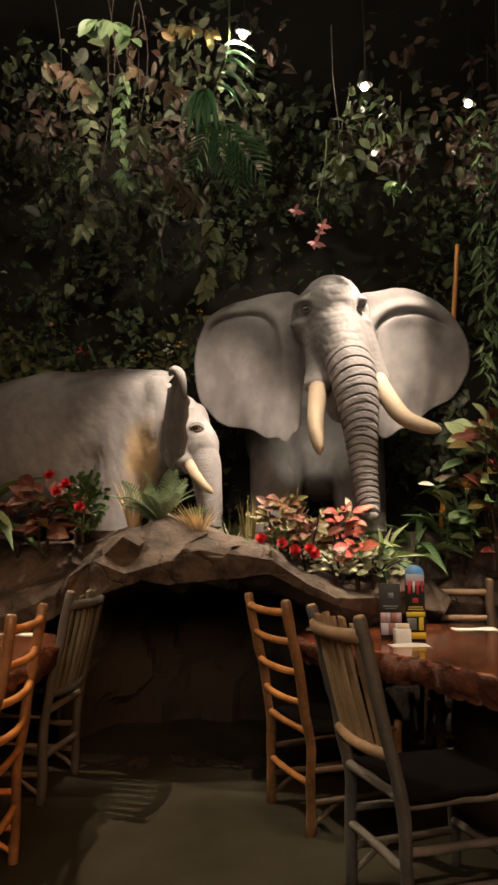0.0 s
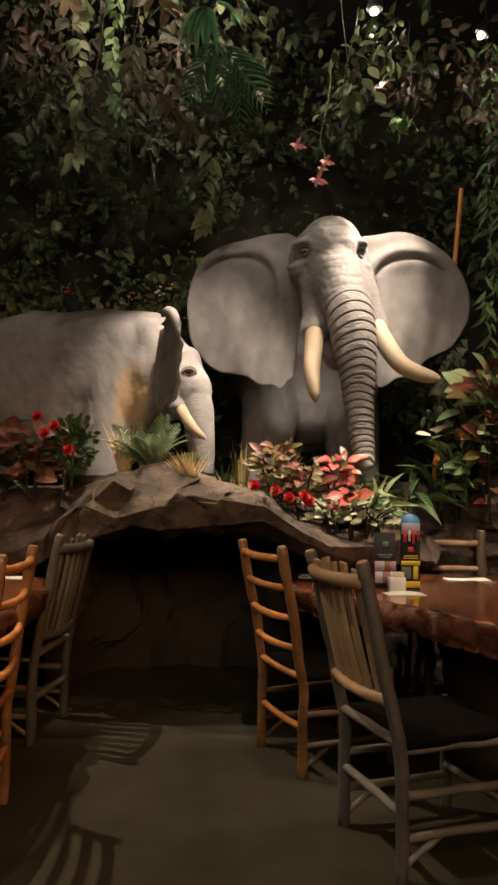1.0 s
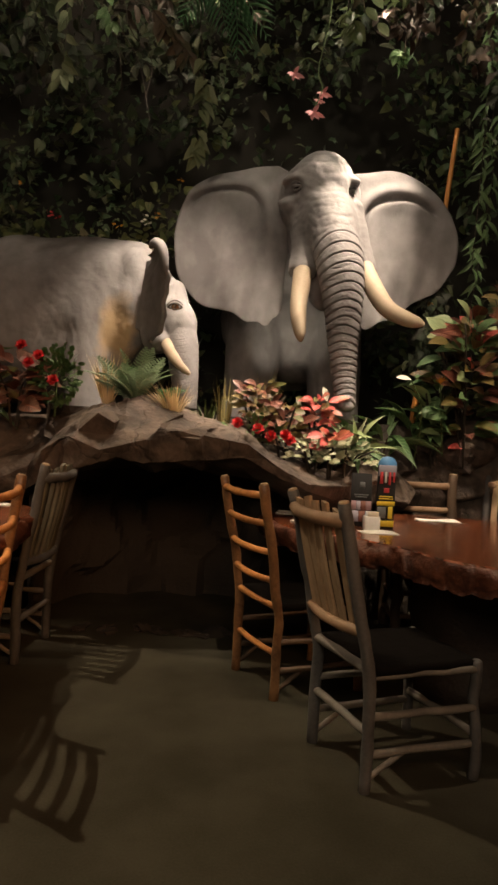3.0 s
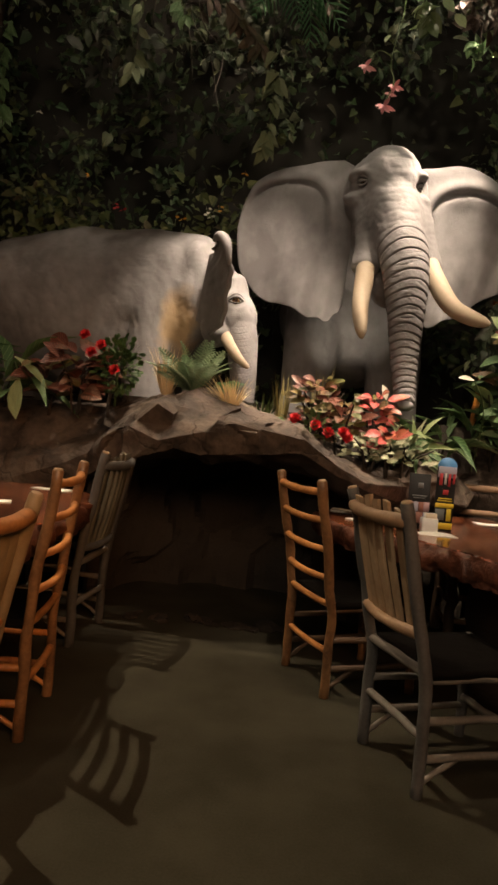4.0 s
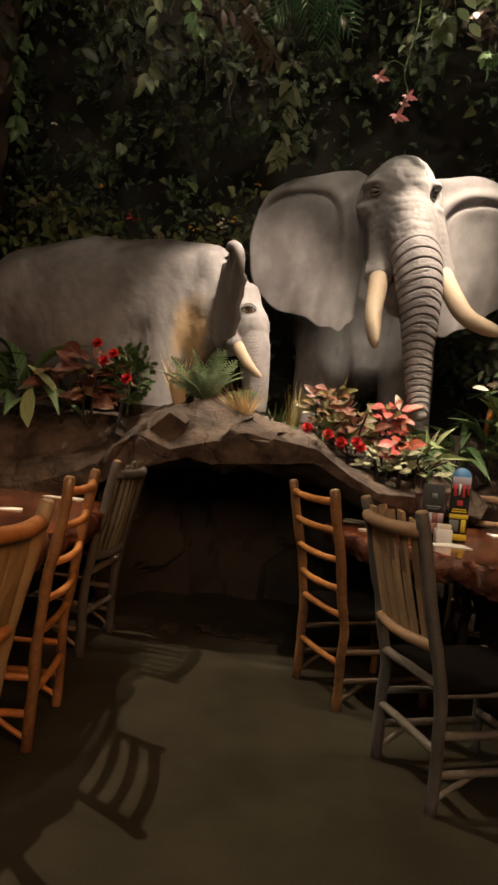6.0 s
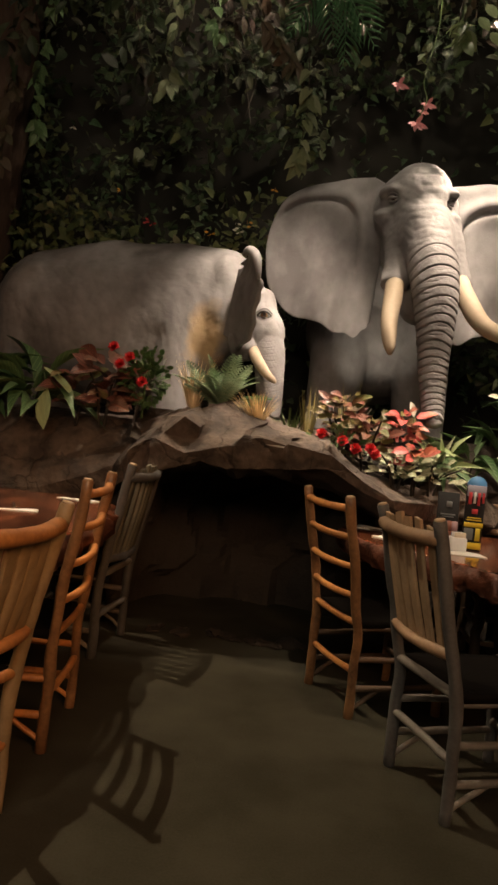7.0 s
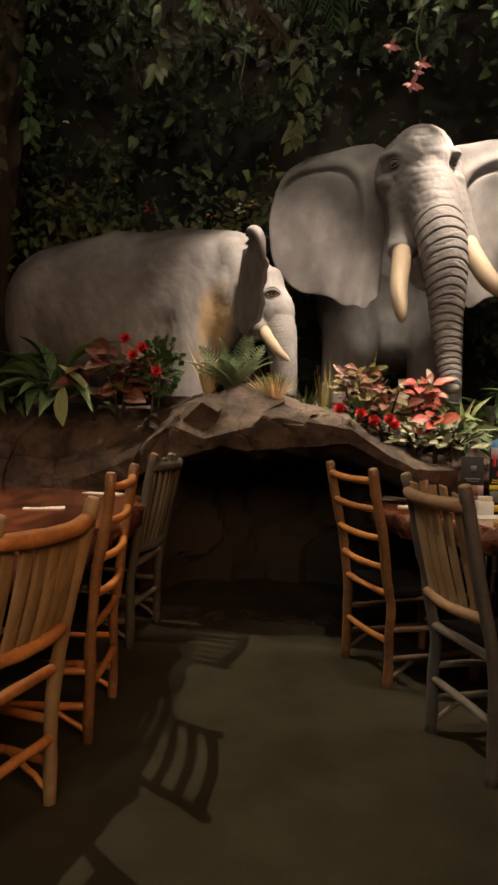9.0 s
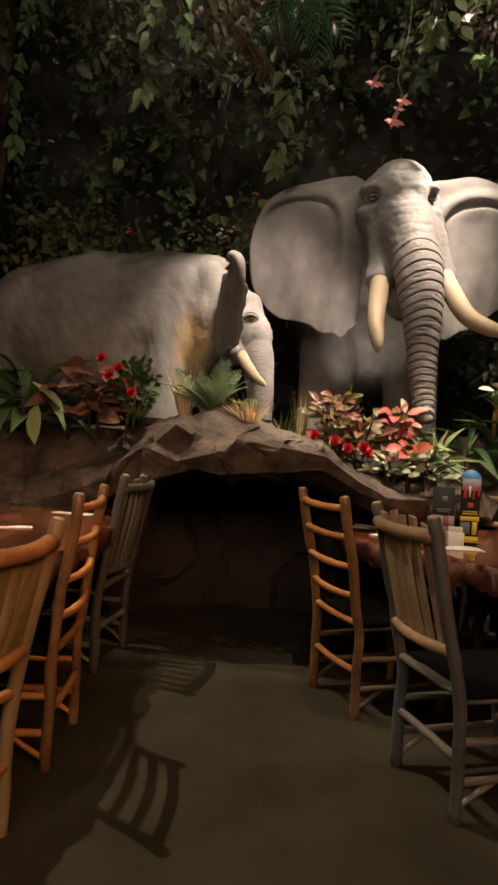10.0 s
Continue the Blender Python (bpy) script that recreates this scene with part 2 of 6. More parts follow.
# nearly black: the shade under the tables is put into the seat colour
SEAT_WEAVE = material("seat_weave", (0.008, 0.007, 0.006), (0.004, 0.003, 0.003), 1.0, 20, 90, 0.5)
SEAT_WEAVE.node_tree.nodes["Principled BSDF"].inputs["Specular IOR Level"].default_value = 0.05
TABLE_TOP = material("polished_slab", (0.32, 0.098, 0.042), (0.055, 0.016, 0.009), 0.18, 4.5, 34, 0.08, 0.002, coat=0.8, contrast=2.4, stretch=(2.6, 1, 1))
LIVE_EDGE = material("live_edge_bark", (0.19, 0.066, 0.036), (0.045, 0.016, 0.010), 0.5, 9, 50, 0.8, 0.02, contrast=1.5)
TABLE_BASE = material("table_stump", (0.035, 0.021, 0.014), (0.014, 0.009, 0.006), 0.7, 6, 50, 0.6, 0.02)
DARK_WALL = material("dark_wall", (0.024, 0.022, 0.016), (0.013, 0.012, 0.009), 0.95, 2, 30, 0.3)
CEILING_PAINT = material("black_ceiling", (0.02, 0.02, 0.018), (0.012, 0.012, 0.01), 0.95, 2, 30, 0.3)
WALL_PAINT = material("ochre_wall", (0.22, 0.15, 0.09), (0.15, 0.10, 0.06), 0.9, 2, 40, 0.3)
BARK = material("tree_bark", (0.075, 0.042, 0.026), (0.028, 0.017, 0.011), 0.85, 6, 40, 0.9, 0.03, stretch=(1, 1, 0.3))
BAMBOO = material("bamboo", (0.62, 0.28, 0.07), (0.40, 0.16, 0.035), 0.4, 8, 60, 0.2, 0.003, stretch=(1, 1, 0.2))
TWIG = material("vine_stem", (0.040, 0.028, 0.017), (0.020, 0.014, 0.009), 0.8, 10, 80, 0.3)
GREEN_STEM = material("green_stem", (0.07, 0.11, 0.03), (0.035, 0.06, 0.015), 0.6, 10, 80, 0.2)
STRAW = material("dry_straw", (0.80, 0.65, 0.42), (0.60, 0.44, 0.24), 0.7, 10, 80, 0.2)
BLACK_METAL = material("black_metal", (0.02, 0.02, 0.02), (0.012, 0.012, 0.012), 0.4, 8, 60, 0.1, metal=0.6)
PAPER = material("white_paper", (0.80, 0.78, 0.74), (0.72, 0.70, 0.66), 0.7, 5, 60, 0.1)
BULB = glow("lamp_glass", (1.0, 0.84, 0.62), 2000.0)
MID_BULB = glow("mid_lamp_glass", (1.0, 0.84, 0.62), 260.0)
DIM_BULB = glow("dim_lamp_glass", (1.0, 0.84, 0.62), 60.0)
RED_PETAL = material("red_petal", (0.62, 0.025, 0.03), (0.40, 0.012, 0.018), 0.5, 20, 90, 0.2)
PINK_PETAL = material("pink_petal", (0.84, 0.50, 0.50), (0.68, 0.20, 0.26), 0.5, 18, 90, 0.2)
WHITE_PETAL = material("white_petal", (0.78, 0.75, 0.66), (0.62, 0.60, 0.50), 0.5, 18, 90, 0.2)
YELLOW_PETAL = material("orange_petal", (0.75, 0.38, 0.04), (0.55, 0.22, 0.02), 0.5, 18, 90, 0.2)

IVY_LEAF = leaf_material("ivy_leaf", [(0.02, 0.045, 0.018), (0.05, 0.085, 0.03), (0.03, 0.065, 0.028), (0.12, 0.135, 0.05), (0.035, 0.06, 0.022), (0.05, 0.05, 0.025), (0.06, 0.10, 0.05), (0.025, 0.05, 0.02)], rough=0.5, island=True)
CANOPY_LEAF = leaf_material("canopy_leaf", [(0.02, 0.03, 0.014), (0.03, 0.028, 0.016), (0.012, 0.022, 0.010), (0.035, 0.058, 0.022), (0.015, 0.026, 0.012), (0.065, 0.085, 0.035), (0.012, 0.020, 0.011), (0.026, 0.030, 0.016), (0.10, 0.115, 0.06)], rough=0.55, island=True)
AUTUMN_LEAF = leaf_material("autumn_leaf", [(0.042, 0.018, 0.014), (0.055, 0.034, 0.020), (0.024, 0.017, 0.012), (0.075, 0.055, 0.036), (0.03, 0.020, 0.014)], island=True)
VINE_LEAF = leaf_material("vine_leaf", [(0.12, 0.16, 0.08), (0.18, 0.21, 0.115), (0.095, 0.13, 0.065)], rough=0.55)
# the spotlight's glow on the broad blades is put into this paler green
PALM_LEAF = leaf_material("palm_leaf", [(0.16, 0.40, 0.20), (0.28, 0.52, 0.32)], rough=0.35, thin=0.5)
DARK_PALM = leaf_material("dark_palm_leaf", [(0.09, 0.23, 0.11), (0.16, 0.34, 0.17)], rough=0.35, thin=0.4)
BRIGHT_LEAF = leaf_material("bright_leaf", [(0.07, 0.11, 0.035), (0.13, 0.16, 0.065), (0.05, 0.09, 0.025)])
# brighter ivy greens that carry the light behind the small elephant
LIT_IVY_LEAF = leaf_material("lit_ivy_leaf", [(0.06, 0.085, 0.03), (0.12, 0.14, 0.045), (0.05, 0.08, 0.03), (0.17, 0.17, 0.06), (0.08, 0.11, 0.04), (0.10, 0.075, 0.04)], rough=0.5, island=True)
DULL_LEAF = leaf_material("dull_leaf", [(0.05, 0.055, 0.026), (0.085, 0.06, 0.035), (0.06, 0.045, 0.028)], rough=0.6)
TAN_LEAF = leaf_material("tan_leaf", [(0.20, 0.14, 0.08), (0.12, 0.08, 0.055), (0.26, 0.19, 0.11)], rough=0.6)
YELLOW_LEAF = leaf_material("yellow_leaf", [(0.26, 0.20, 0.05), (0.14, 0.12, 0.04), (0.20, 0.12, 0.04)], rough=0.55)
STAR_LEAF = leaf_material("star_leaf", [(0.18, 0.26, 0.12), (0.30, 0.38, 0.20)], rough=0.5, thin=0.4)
FERN_LEAF = leaf_material("fern_leaf", [(0.20, 0.32, 0.19), (0.32, 0.44, 0.28), (0.25, 0.38, 0.23)], island=True)
BROAD_LEAF = leaf_material("broad_leaf", [(0.055, 0.12, 0.045), (0.11, 0.19, 0.08), (0.08, 0.15, 0.065)], vein=(0.15, 0.23, 0.10))
PALE_LEAF = leaf_material("pale_leaf", [(0.26, 0.34, 0.16), (0.34, 0.41, 0.21)])
CROTON_RED = leaf_material("croton_red_leaf", [(0.40, 0.04, 0.045), (0.52, 0.09, 0.085), (0.22, 0.03, 0.03), (0.42, 0.15, 0.07), (0.16, 0.06, 0.03), (0.50, 0.08, 0.09)], vein=(0.56, 0.13, 0.11), veins=7.0, width=0.32)
CROTON_MIX = leaf_material("croton_mixed_leaf", [(0.07, 0.03, 0.02), (0.12, 0.11, 0.03), (0.05, 0.075, 0.022), (0.15, 0.045, 0.03), (0.15, 0.115, 0.035), (0.06, 0.075, 0.024)], vein=(0.17, 0.11, 0.035))
CROTON_DARK = leaf_material("croton_dark_leaf", [(0.085, 0.020, 0.016), (0.12, 0.035, 0.024), (0.05, 0.016, 0.014), (0.15, 0.085, 0.05)], vein=(0.28, 0.11, 0.07), width=0.3)
VARIEGATED = leaf_material("variegated_leaf", [(0.10, 0.14, 0.05), (0.16, 0.20, 0.08)], vein=(0.62, 0.62, 0.45), width=0.7)


# ---- mesh helpers ----
def mesh_from(name, verts, faces, mat, smooth=True, uvs=None):
    me = bpy.data.meshes.new(name)
    me.from_pydata([tuple(v) for v in verts], [], [tuple(f) for f in faces])
    if mat:
        me.materials.append(mat)
    if smooth:
        me.polygons.foreach_set("use_smooth", [True] * len(me.polygons))
    if uvs is not None:
        layer = me.uv_layers.new(name="leaf")
        loops = np.empty(len(me.loops), dtype=np.int32)
        me.loops.foreach_get("vertex_index", loops)
        layer.data.foreach_set("uv", np.asarray(uvs, dtype=np.float32)[loops].ravel())
    me.update()
    return me


def piece(name, me, parent=None, m=None, label=""):
    ob = new(name, me)
    if parent:
        ob.parent = parent
    if m is not None:
        ob.matrix_basis = m
    if label:
        ob["label"] = label
    return ob


def thing(name, label, category, group="", m=None, kind=""):
    ob = new(name)
    ob.empty_display_size = 0.1
    if m is not None:
        ob.matrix_basis = m
    return tagged(ob, label, category, group, kind)


def part(name, bm, mat, parent, label="", smooth=True, m=None):
    me = bpy.data.meshes.new(name)
    bmesh.ops.recalc_face_normals(bm, faces=bm.faces)
    bm.to_mesh(me)
    bm.free()
    me.materials.append(mat)
    if smooth:
        me.polygons.foreach_set("use_smooth", [True] * len(me.polygons))
    return piece(name, me, parent, m, label)


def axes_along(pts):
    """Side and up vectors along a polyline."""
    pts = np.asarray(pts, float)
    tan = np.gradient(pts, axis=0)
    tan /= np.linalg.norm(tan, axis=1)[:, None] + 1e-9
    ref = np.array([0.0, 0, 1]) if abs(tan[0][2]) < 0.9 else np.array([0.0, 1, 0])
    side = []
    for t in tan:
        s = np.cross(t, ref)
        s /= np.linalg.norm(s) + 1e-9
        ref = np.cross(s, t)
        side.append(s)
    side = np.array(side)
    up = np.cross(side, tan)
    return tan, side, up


def tube(pts, radii, sides=8, flat=1.0, dome=True):
    """Verts and faces of a closed tube along pts."""
    pts = np.asarray(pts, float)
    radii = np.broadcast_to(np.asarray(radii, float), (len(pts),)).copy()
    if dome:
        tan0, tan1 = pts[0] - pts[1], pts[-1] - pts[-2]
        tan0, tan1 = tan0 / np.linalg.norm(tan0), tan1 / np.linalg.norm(tan1)
        pts = np.vstack([pts[0] + tan0 * radii[0] * 0.3, pts, pts[-1] + tan1 * radii[-1] * 0.3])
        radii = np.concatenate([[radii[0] * 0.62], radii, [radii[-1] * 0.62]])
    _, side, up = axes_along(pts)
    a = np.linspace(0, 2 * math.pi, sides, endpoint=False)
    ring = np.cos(a)[None, :, None] * side[:, None] + np.sin(a)[None, :, None] * up[:, None] * flat
    v = (pts[:, None] + ring * radii[:, None, None]).reshape(-1, 3)
    f = []
    for i in range(len(pts) - 1):
        for j in range(sides):
            k = (j + 1) % sides
            f.append((i * sides + j, i * sides + k, (i + 1) * sides + k, (i + 1) * sides + j))
    f.append(tuple(range(sides - 1, -1, -1)))
    f.append(tuple((len(pts) - 1) * sides + j for j in range(sides)))
    return v, f


def spline(points, n):
    """Smooth curve through a few points (Catmull-Rom)."""
    p = np.asarray(points, float)
    p = np.vstack([2 * p[0] - p[1], p, 2 * p[-1] - p[-2]])
    out = []
    for t in np.linspace(0, len(p) - 3 - 1e-6, n):
        i = int(t)
        u = t - i
        a, b, c, d = p[i:i + 4]
        out.append(0.5 * (2 * b + (c - a) * u + (2 * a - 5 * b + 4 * c - d) * u * u + (3 * b - a - 3 * c + d) * u ** 3))
    return np.array(out)


def join(shapes):
    vs, fs, base = [], [], 0
    for v, f in shapes:
        vs.append(np.asarray(v, float))
        fs += [tuple(i + base for i in face) for face in f]
        base += len(v)
    return np.vstack(vs), fs


def ellipsoid(c, r, rot=(0, 0, 0), seg=24):
    bm = bmesh.new()
    bmesh.ops.create_uvsphere(bm, u_segments=seg, v_segments=seg // 2, radius=1)
    m = pose(*c, *rot) @ Matrix.Diagonal((*r, 1))
    bm.transform(m)
    v = [tuple(x.co) for x in bm.verts]
    f = [tuple(x.index for x in face.verts) for face in bm.faces]
    bm.free()
    return np.array(v), f


def rough_noise(points, scale, amount, octaves=3):
    return np.array([noise.fractal(Vector(p) * scale, 1.0, 2.0, octaves) for p in points]) * amount


# ---- leaves ----
def leaf_shape(kind="oval", rows=5, droop=0.25, fold=0.18):
    """A leaf of length 1 along +y, face up +z, three verts across each row."""
    v, uv = [], []
    for i in range(rows + 1):
        t = i / rows
        if kind == "oval":
            w = math.sin(math.pi * min(1, t * 0.96 + 0.03)) ** 0.75
        elif kind == "heart":
            w = (1 - t) ** 0.7 * min(1, 0.55 + t * 4) * 1.15
        elif kind == "blade":
            w = (1 - t ** 3) * min(1, 0.45 + t * 2)
        else:
            w = math.sin(math.pi * (t * 0.9 + 0.08)) ** 1.4
        z = -droop * t * t
        y = t - 0.12 * droop * t * t
        for s in (-1, 0, 1):
            v.append((0.5 * s * w, y, z + abs(s) * fold * w * 0.5))
            uv.append((s, t))
    f = []
    for i in range(rows):
        for s in (0, 1):
            a = i * 3 + s
            f.append((a, a + 1, a + 4, a + 3))
    return np.array(v), f, np.array(uv)


LEAF = {k: leaf_shape(*a) for k, a in {
    "oval": ("oval", 5, 0.30, 0.20), "flat": ("oval", 4, 0.12, 0.12), "heart": ("heart", 4, 0.25, 0.22),
    "blade": ("blade", 6, 0.55, 0.25), "long": ("lance", 6, 0.45, 0.25), "straight": ("blade", 3, 0.10, 0.25)}.items()}
LEAF_MESH = {}


def leaf_mesh(kind, mat):
    key = (kind, mat.name)
    if key not in LEAF_MESH:
        v, f, uv = LEAF[kind]
        LEAF_MESH[key] = mesh_from("leaf", v, f, mat, True, uv)
    return LEAF_MESH[key]


def leaf_pose(at, way, length, width, roll=0.0, up=(0, 0, 1)):
    """The pose of a leaf that grows from at along way."""
    y = Vector(way).normalized()
    x = y.cross(Vector(up))
    if x.length < 1e-3:
        x = Vector((1, 0, 0))
    x.normalize()
    z = x.cross(y)
    m = Matrix((x, y, z)).transposed().to_4x4()
    return Matrix.Translation(at) @ m @ Matrix.Rotation(roll, 4, "Y") @ Matrix.Diagonal((width, length, length, 1))


def leaf_batch(name, poses, mat, kind="oval"):
    v, f, uv = LEAF[kind]
    h = np.hstack([v, np.ones((len(v), 1))])
    mats = np.array([np.array(m) for m in poses])
    allv = np.einsum("nij,kj->nki", mats, h)[:, :, :3].reshape(-1, 3)
    fa = np.array(f)
    allf = (fa[None] + (np.arange(len(poses)) * len(v))[:, None, None]).reshape(-1, 4)
    return mesh_from(name, allv.tolist(), allf.tolist(), mat, True, np.tile(uv, (len(poses), 1)))


def rand_dir(rng, down=0.0, front=0.0):
    d = Vector((rng.gauss(0, 1), rng.gauss(0, 1) - front, rng.gauss(0, 1) - down))
    return d.normalized() if d.length > 1e-3 else Vector((0, -1, 0))


# ---- the room ----
def slab(name, lo, hi, mat, label, category):
    bm = bmesh.new()
    bmesh.ops.create_cube(bm, size=1)
    lo, hi = Vector(lo), Vector(hi)
    bm.transform(Matrix.Translation((lo + hi) / 2) @ Matrix.Diagonal((*(hi - lo), 1)))
    ob = part(name, bm, mat, None, smooth=False)
    return tagged(ob, label, category, kind="structure")


slab("floor", (-5, -4, -0.12), (5, 6.9, 0.0), CARPET, "worn olive-brown carpet across the dining aisle", "floor")
slab("ceiling", (-5, -4, 5.6), (5, 6.9, 5.75), CEILING_PAINT, "black-painted high ceiling behind the hanging leaves", "ceiling")
slab("wall_north", (-5, 6.75, 0), (5, 6.9, 5.6), DARK_WALL, "dark painted wall behind the ivy", "wall")
slab("wall_south", (-5, -4, 0), (5, -3.85, 5.6), WALL_PAINT, "plain ochre wall behind the dining room", "wall")
slab("wall_west", (-5, -3.85, 0), (-4.85, 6.75, 5.6), WALL_PAINT, "plain ochre side wall", "wall")
slab("wall_east", (4.85, -3.85, 0), (5, 6.75, 5.6), WALL_PAINT, "plain ochre side wall", "wall")


# ---- the rock ledge with its cave ----
def smooth_step(a, b, x):
    t = np.clip((x - a) / (b - a), 0, 1)
    return t * t * (3 - 2 * t)


def curve_at(x, knots):
    k = np.array(knots)
    return np.interp(x, k[:, 0], k[:, 1])


def ledge_front(x):
    return 4.06 + 0.05 * np.sin(x * 3.1) + 0.18 * smooth_step(-0.9, -1.4, x) + 1.05 * smooth_step(0.40, 1.30, x)


def ledge_top(x):
    return curve_at(x, [(-4.5, 1.30), (-1.9, 1.28), (-1.3, 1.33), (-1.0, 1.44), (-0.79, 1.49), (-0.55, 1.42), (-0.3, 1.345), (0.1, 1.31), (0.4, 1.14), (0.6, 1.06), (0.9, 1.06), (1.2, 1.20), (1.6, 1.30), (2.2, 1.45), (4.5, 1.5)])


def facets(points, normals, cell, tilt, step, crack, seed):
    rs = np.random.RandomState(seed)
    lo, hi = points.min(0) - cell, points.max(0) + cell
    n = ((hi - lo) / cell).astype(int) + 1
    grid = np.stack(np.meshgrid(*[np.arange(k) for k in n], indexing="ij"), -1).reshape(-1, 3)
    seeds = lo + (grid + rs.rand(*grid.shape)) * cell
    tilts = rs.normal(0, tilt, seeds.shape)
    steps = rs.normal(0, step, len(seeds))
    out = np.empty(len(points))
    for i in range(0, len(points), 400):
        p = points[i:i + 400]
        near = seeds[np.all((seeds > p.min(0) - 2 * cell) & (seeds < p.max(0) + 2 * cell), axis=1)]
        idx = np.where(np.all((seeds > p.min(0) - 2 * cell) & (seeds < p.max(0) + 2 * cell), axis=1))[0]
        d = np.linalg.norm(p[:, None] - near[None], axis=2)
        o = np.argsort(d, axis=1)[:, :5]
        dd = np.take_along_axis(d, o, axis=1)
        w = np.exp(-(dd - dd[:, :1]) / (0.022 * cell))
        w /= w.sum(1)[:, None]
        c = idx[o]
        val = steps[c] + np.sum(tilts[c] * (p[:, None] - seeds[c]), axis=2)
        out[i:i + 400] = (w * val).sum(1) - crack * np.exp(-((dd[:, 1] - dd[:, 0]) / (0.028 * cell)) ** 2)
    return out


def ledge_edge(x):
    """Upper edge of the broken front face."""
    return curve_at(x, [(-4.5, 0.72), (-2.2, 0.74), (-1.7, 0.82), (-1.3, 1.0), (-1.08, 1.16), (-1.01, 1.22), (-0.9, 1.18), (-0.77, 1.14), (-0.58, 1.19), (-0.52, 1.225), (-0.33, 1.24), (0.0, 1.25), (0.13, 1.20), (0.23, 1.13), (0.33, 1.07), (0.45, 1.01), (0.7, 0.98), (1.0, 0.98), (1.3, 1.02), (2.2, 1.25), (4.5, 1.3)])


def ledge_lip(x):
    """Lower edge of the front face: the cave's chipped brow, down to the floor on both sides."""
    brow = curve_at(x, [(-1.7, 0.74), (-1.45, 0.80), (-1.25, 0.91), (-0.99, 1.04), (-0.83, 1.09), (-0.73, 1.12), (-0.58, 1.17), (-0.53, 1.10), (-0.44, 1.10), (-0.32, 1.14), (-0.16, 1.14), (-0.05, 1.11), (0.01, 1.18), (0.19, 1.13), (0.24, 1.09), (0.44, 0.99), (0.65, 0.92), (0.95, 0.88), (1.3, 0.86)])
    return brow * smooth_step(-1.75, -1.62, x) * (1 - smooth_step(1.22, 1.36, x)) - 0.03


def build_ledge():
    """Broken rock: a few large plane faces between jittered corners, roughened finely."""
    rs = np.random.RandomState(21)
    xs = [-4.5]
    while xs[-1] < 4.5:
        x = xs[-1]
        xs.append(x + (rs.uniform(0.25, 0.40) if x < -2.6 or x > 1.6 else rs.choice((rs.uniform(0.03, 0.05), rs.uniform(0.10, 0.17), rs.uniform(0.14, 0.22), rs.uniform(0.16, 0.27))) if x < 0.3 else rs.uniform(0.13, 0.24)))
    rows = []
    for x in xs:
        yf, zl, z1, zt = float(ledge_front(x)), float(ledge_lip(x)), float(ledge_edge(x)), float(ledge_top(x))
        op = float(smooth_step(0.2, 0.8, np.array(zl)))
        z1 = max(z1, zl + 0.012)
        rise = max(zt - z1, 0.05)
        slope = 0.34 + 0.08 * op
        tuck = math.exp(-((x + 0.84) / 0.10) ** 2)
        step = rs.normal(0, 0.018)
        hang = 0.02 + 0.09 * float(smooth_step(-0.35, 0.05, np.array(x)))
        k = [(yf + 0.08 + 0.95 * op, zl - (0.05 + hang) * op), (yf + 0.06 + 0.40 * op, zl - (0.03 + hang) * op), (yf + 0.05 + 0.14 * op, zl - (0.01 + 0.7 * hang) * op), (yf + 0.02 + 0.02 * op, zl),
             (yf + step, z1), (yf + slope * 0.14 + step + 0.03 * tuck, z1 + rise * 0.28), (yf + slope * 0.40 - 0.03 * tuck, z1 + rise * 0.58),
             (yf + slope * 0.72, z1 + rise * 0.84), (yf + slope, zt - 0.012), (yf + slope + 0.30, zt + 0.025), (yf + slope + 0.75, zt + 0.04), (6.74, zt + 0.12)]
        wide = np.array([0.04, 0.04, 0.05, 0.02, 0.03, 0.05, 0.06, 0.05, 0.04, 0.03, 0.03, 0.0])[:, None]
        jit = rs.normal(0, 0.55, (len(k), 3)) * wide * (0.7, 0.8, 0.55)
        lean = np.array([0, 0, 0, 0, 0, 0.04, 0.09, 0.14, 0.17, 0.17, 0.1, 0]) * (1 if x < -0.2 else -0.6 if x > 0.1 else 0)
        rows.append(np.array([(x, *p) for p in k]) + jit + lean[:, None] * (1, 0, 0))
    c = np.array(rows)
    nx, nk = c.shape[:2]
    flip = rs.rand(nx, nk) < 0.5
    us = np.concatenate([np.linspace(i, i + 1, max(2, int((xs[i + 1] - xs[i]) / (0.016 if -2.4 < xs[i] < 1.5 else 0.05))), endpoint=False) for i in range(nx - 1)] + [[nx - 1 - 1e-6]])
    subs = (10, 8, 8, 9, 9, 9, 9, 9, 9, 8, 16)
    vs = np.concatenate([np.linspace(j, j + 1, subs[j], endpoint=False) for j in range(nk - 1)] + [[nk - 1 - 1e-6]])
    u, v = np.meshgrid(us, vs, indexing="ij")
    i, j = u.astype(int), v.astype(int)
    fu, fv = (u - i)[..., None], (v - j)[..., None]
    a, b_, d, e = c[i, j], c[i + 1, j], c[i, j + 1], c[i + 1, j + 1]
    one = np.where(fu + fv < 1, a + fu * (b_ - a) + fv * (d - a), e + (1 - fu) * (d - e) + (1 - fv) * (b_ - e))
    two = np.where(fu > fv, a + fu * (b_ - a) + fv * (e - b_), a + fv * (d - a) + fu * (e - d))
    g = np.where(flip[i, j][..., None], one, two)
    du, dv = np.gradient(g, axis=0), np.gradient(g, axis=1)
    nrm = np.cross(du, dv)
    nrm /= np.linalg.norm(nrm, axis=2)[:, :, None] + 1e-9
    p, q = g.reshape(-1, 3), nrm.reshape(-1, 3)
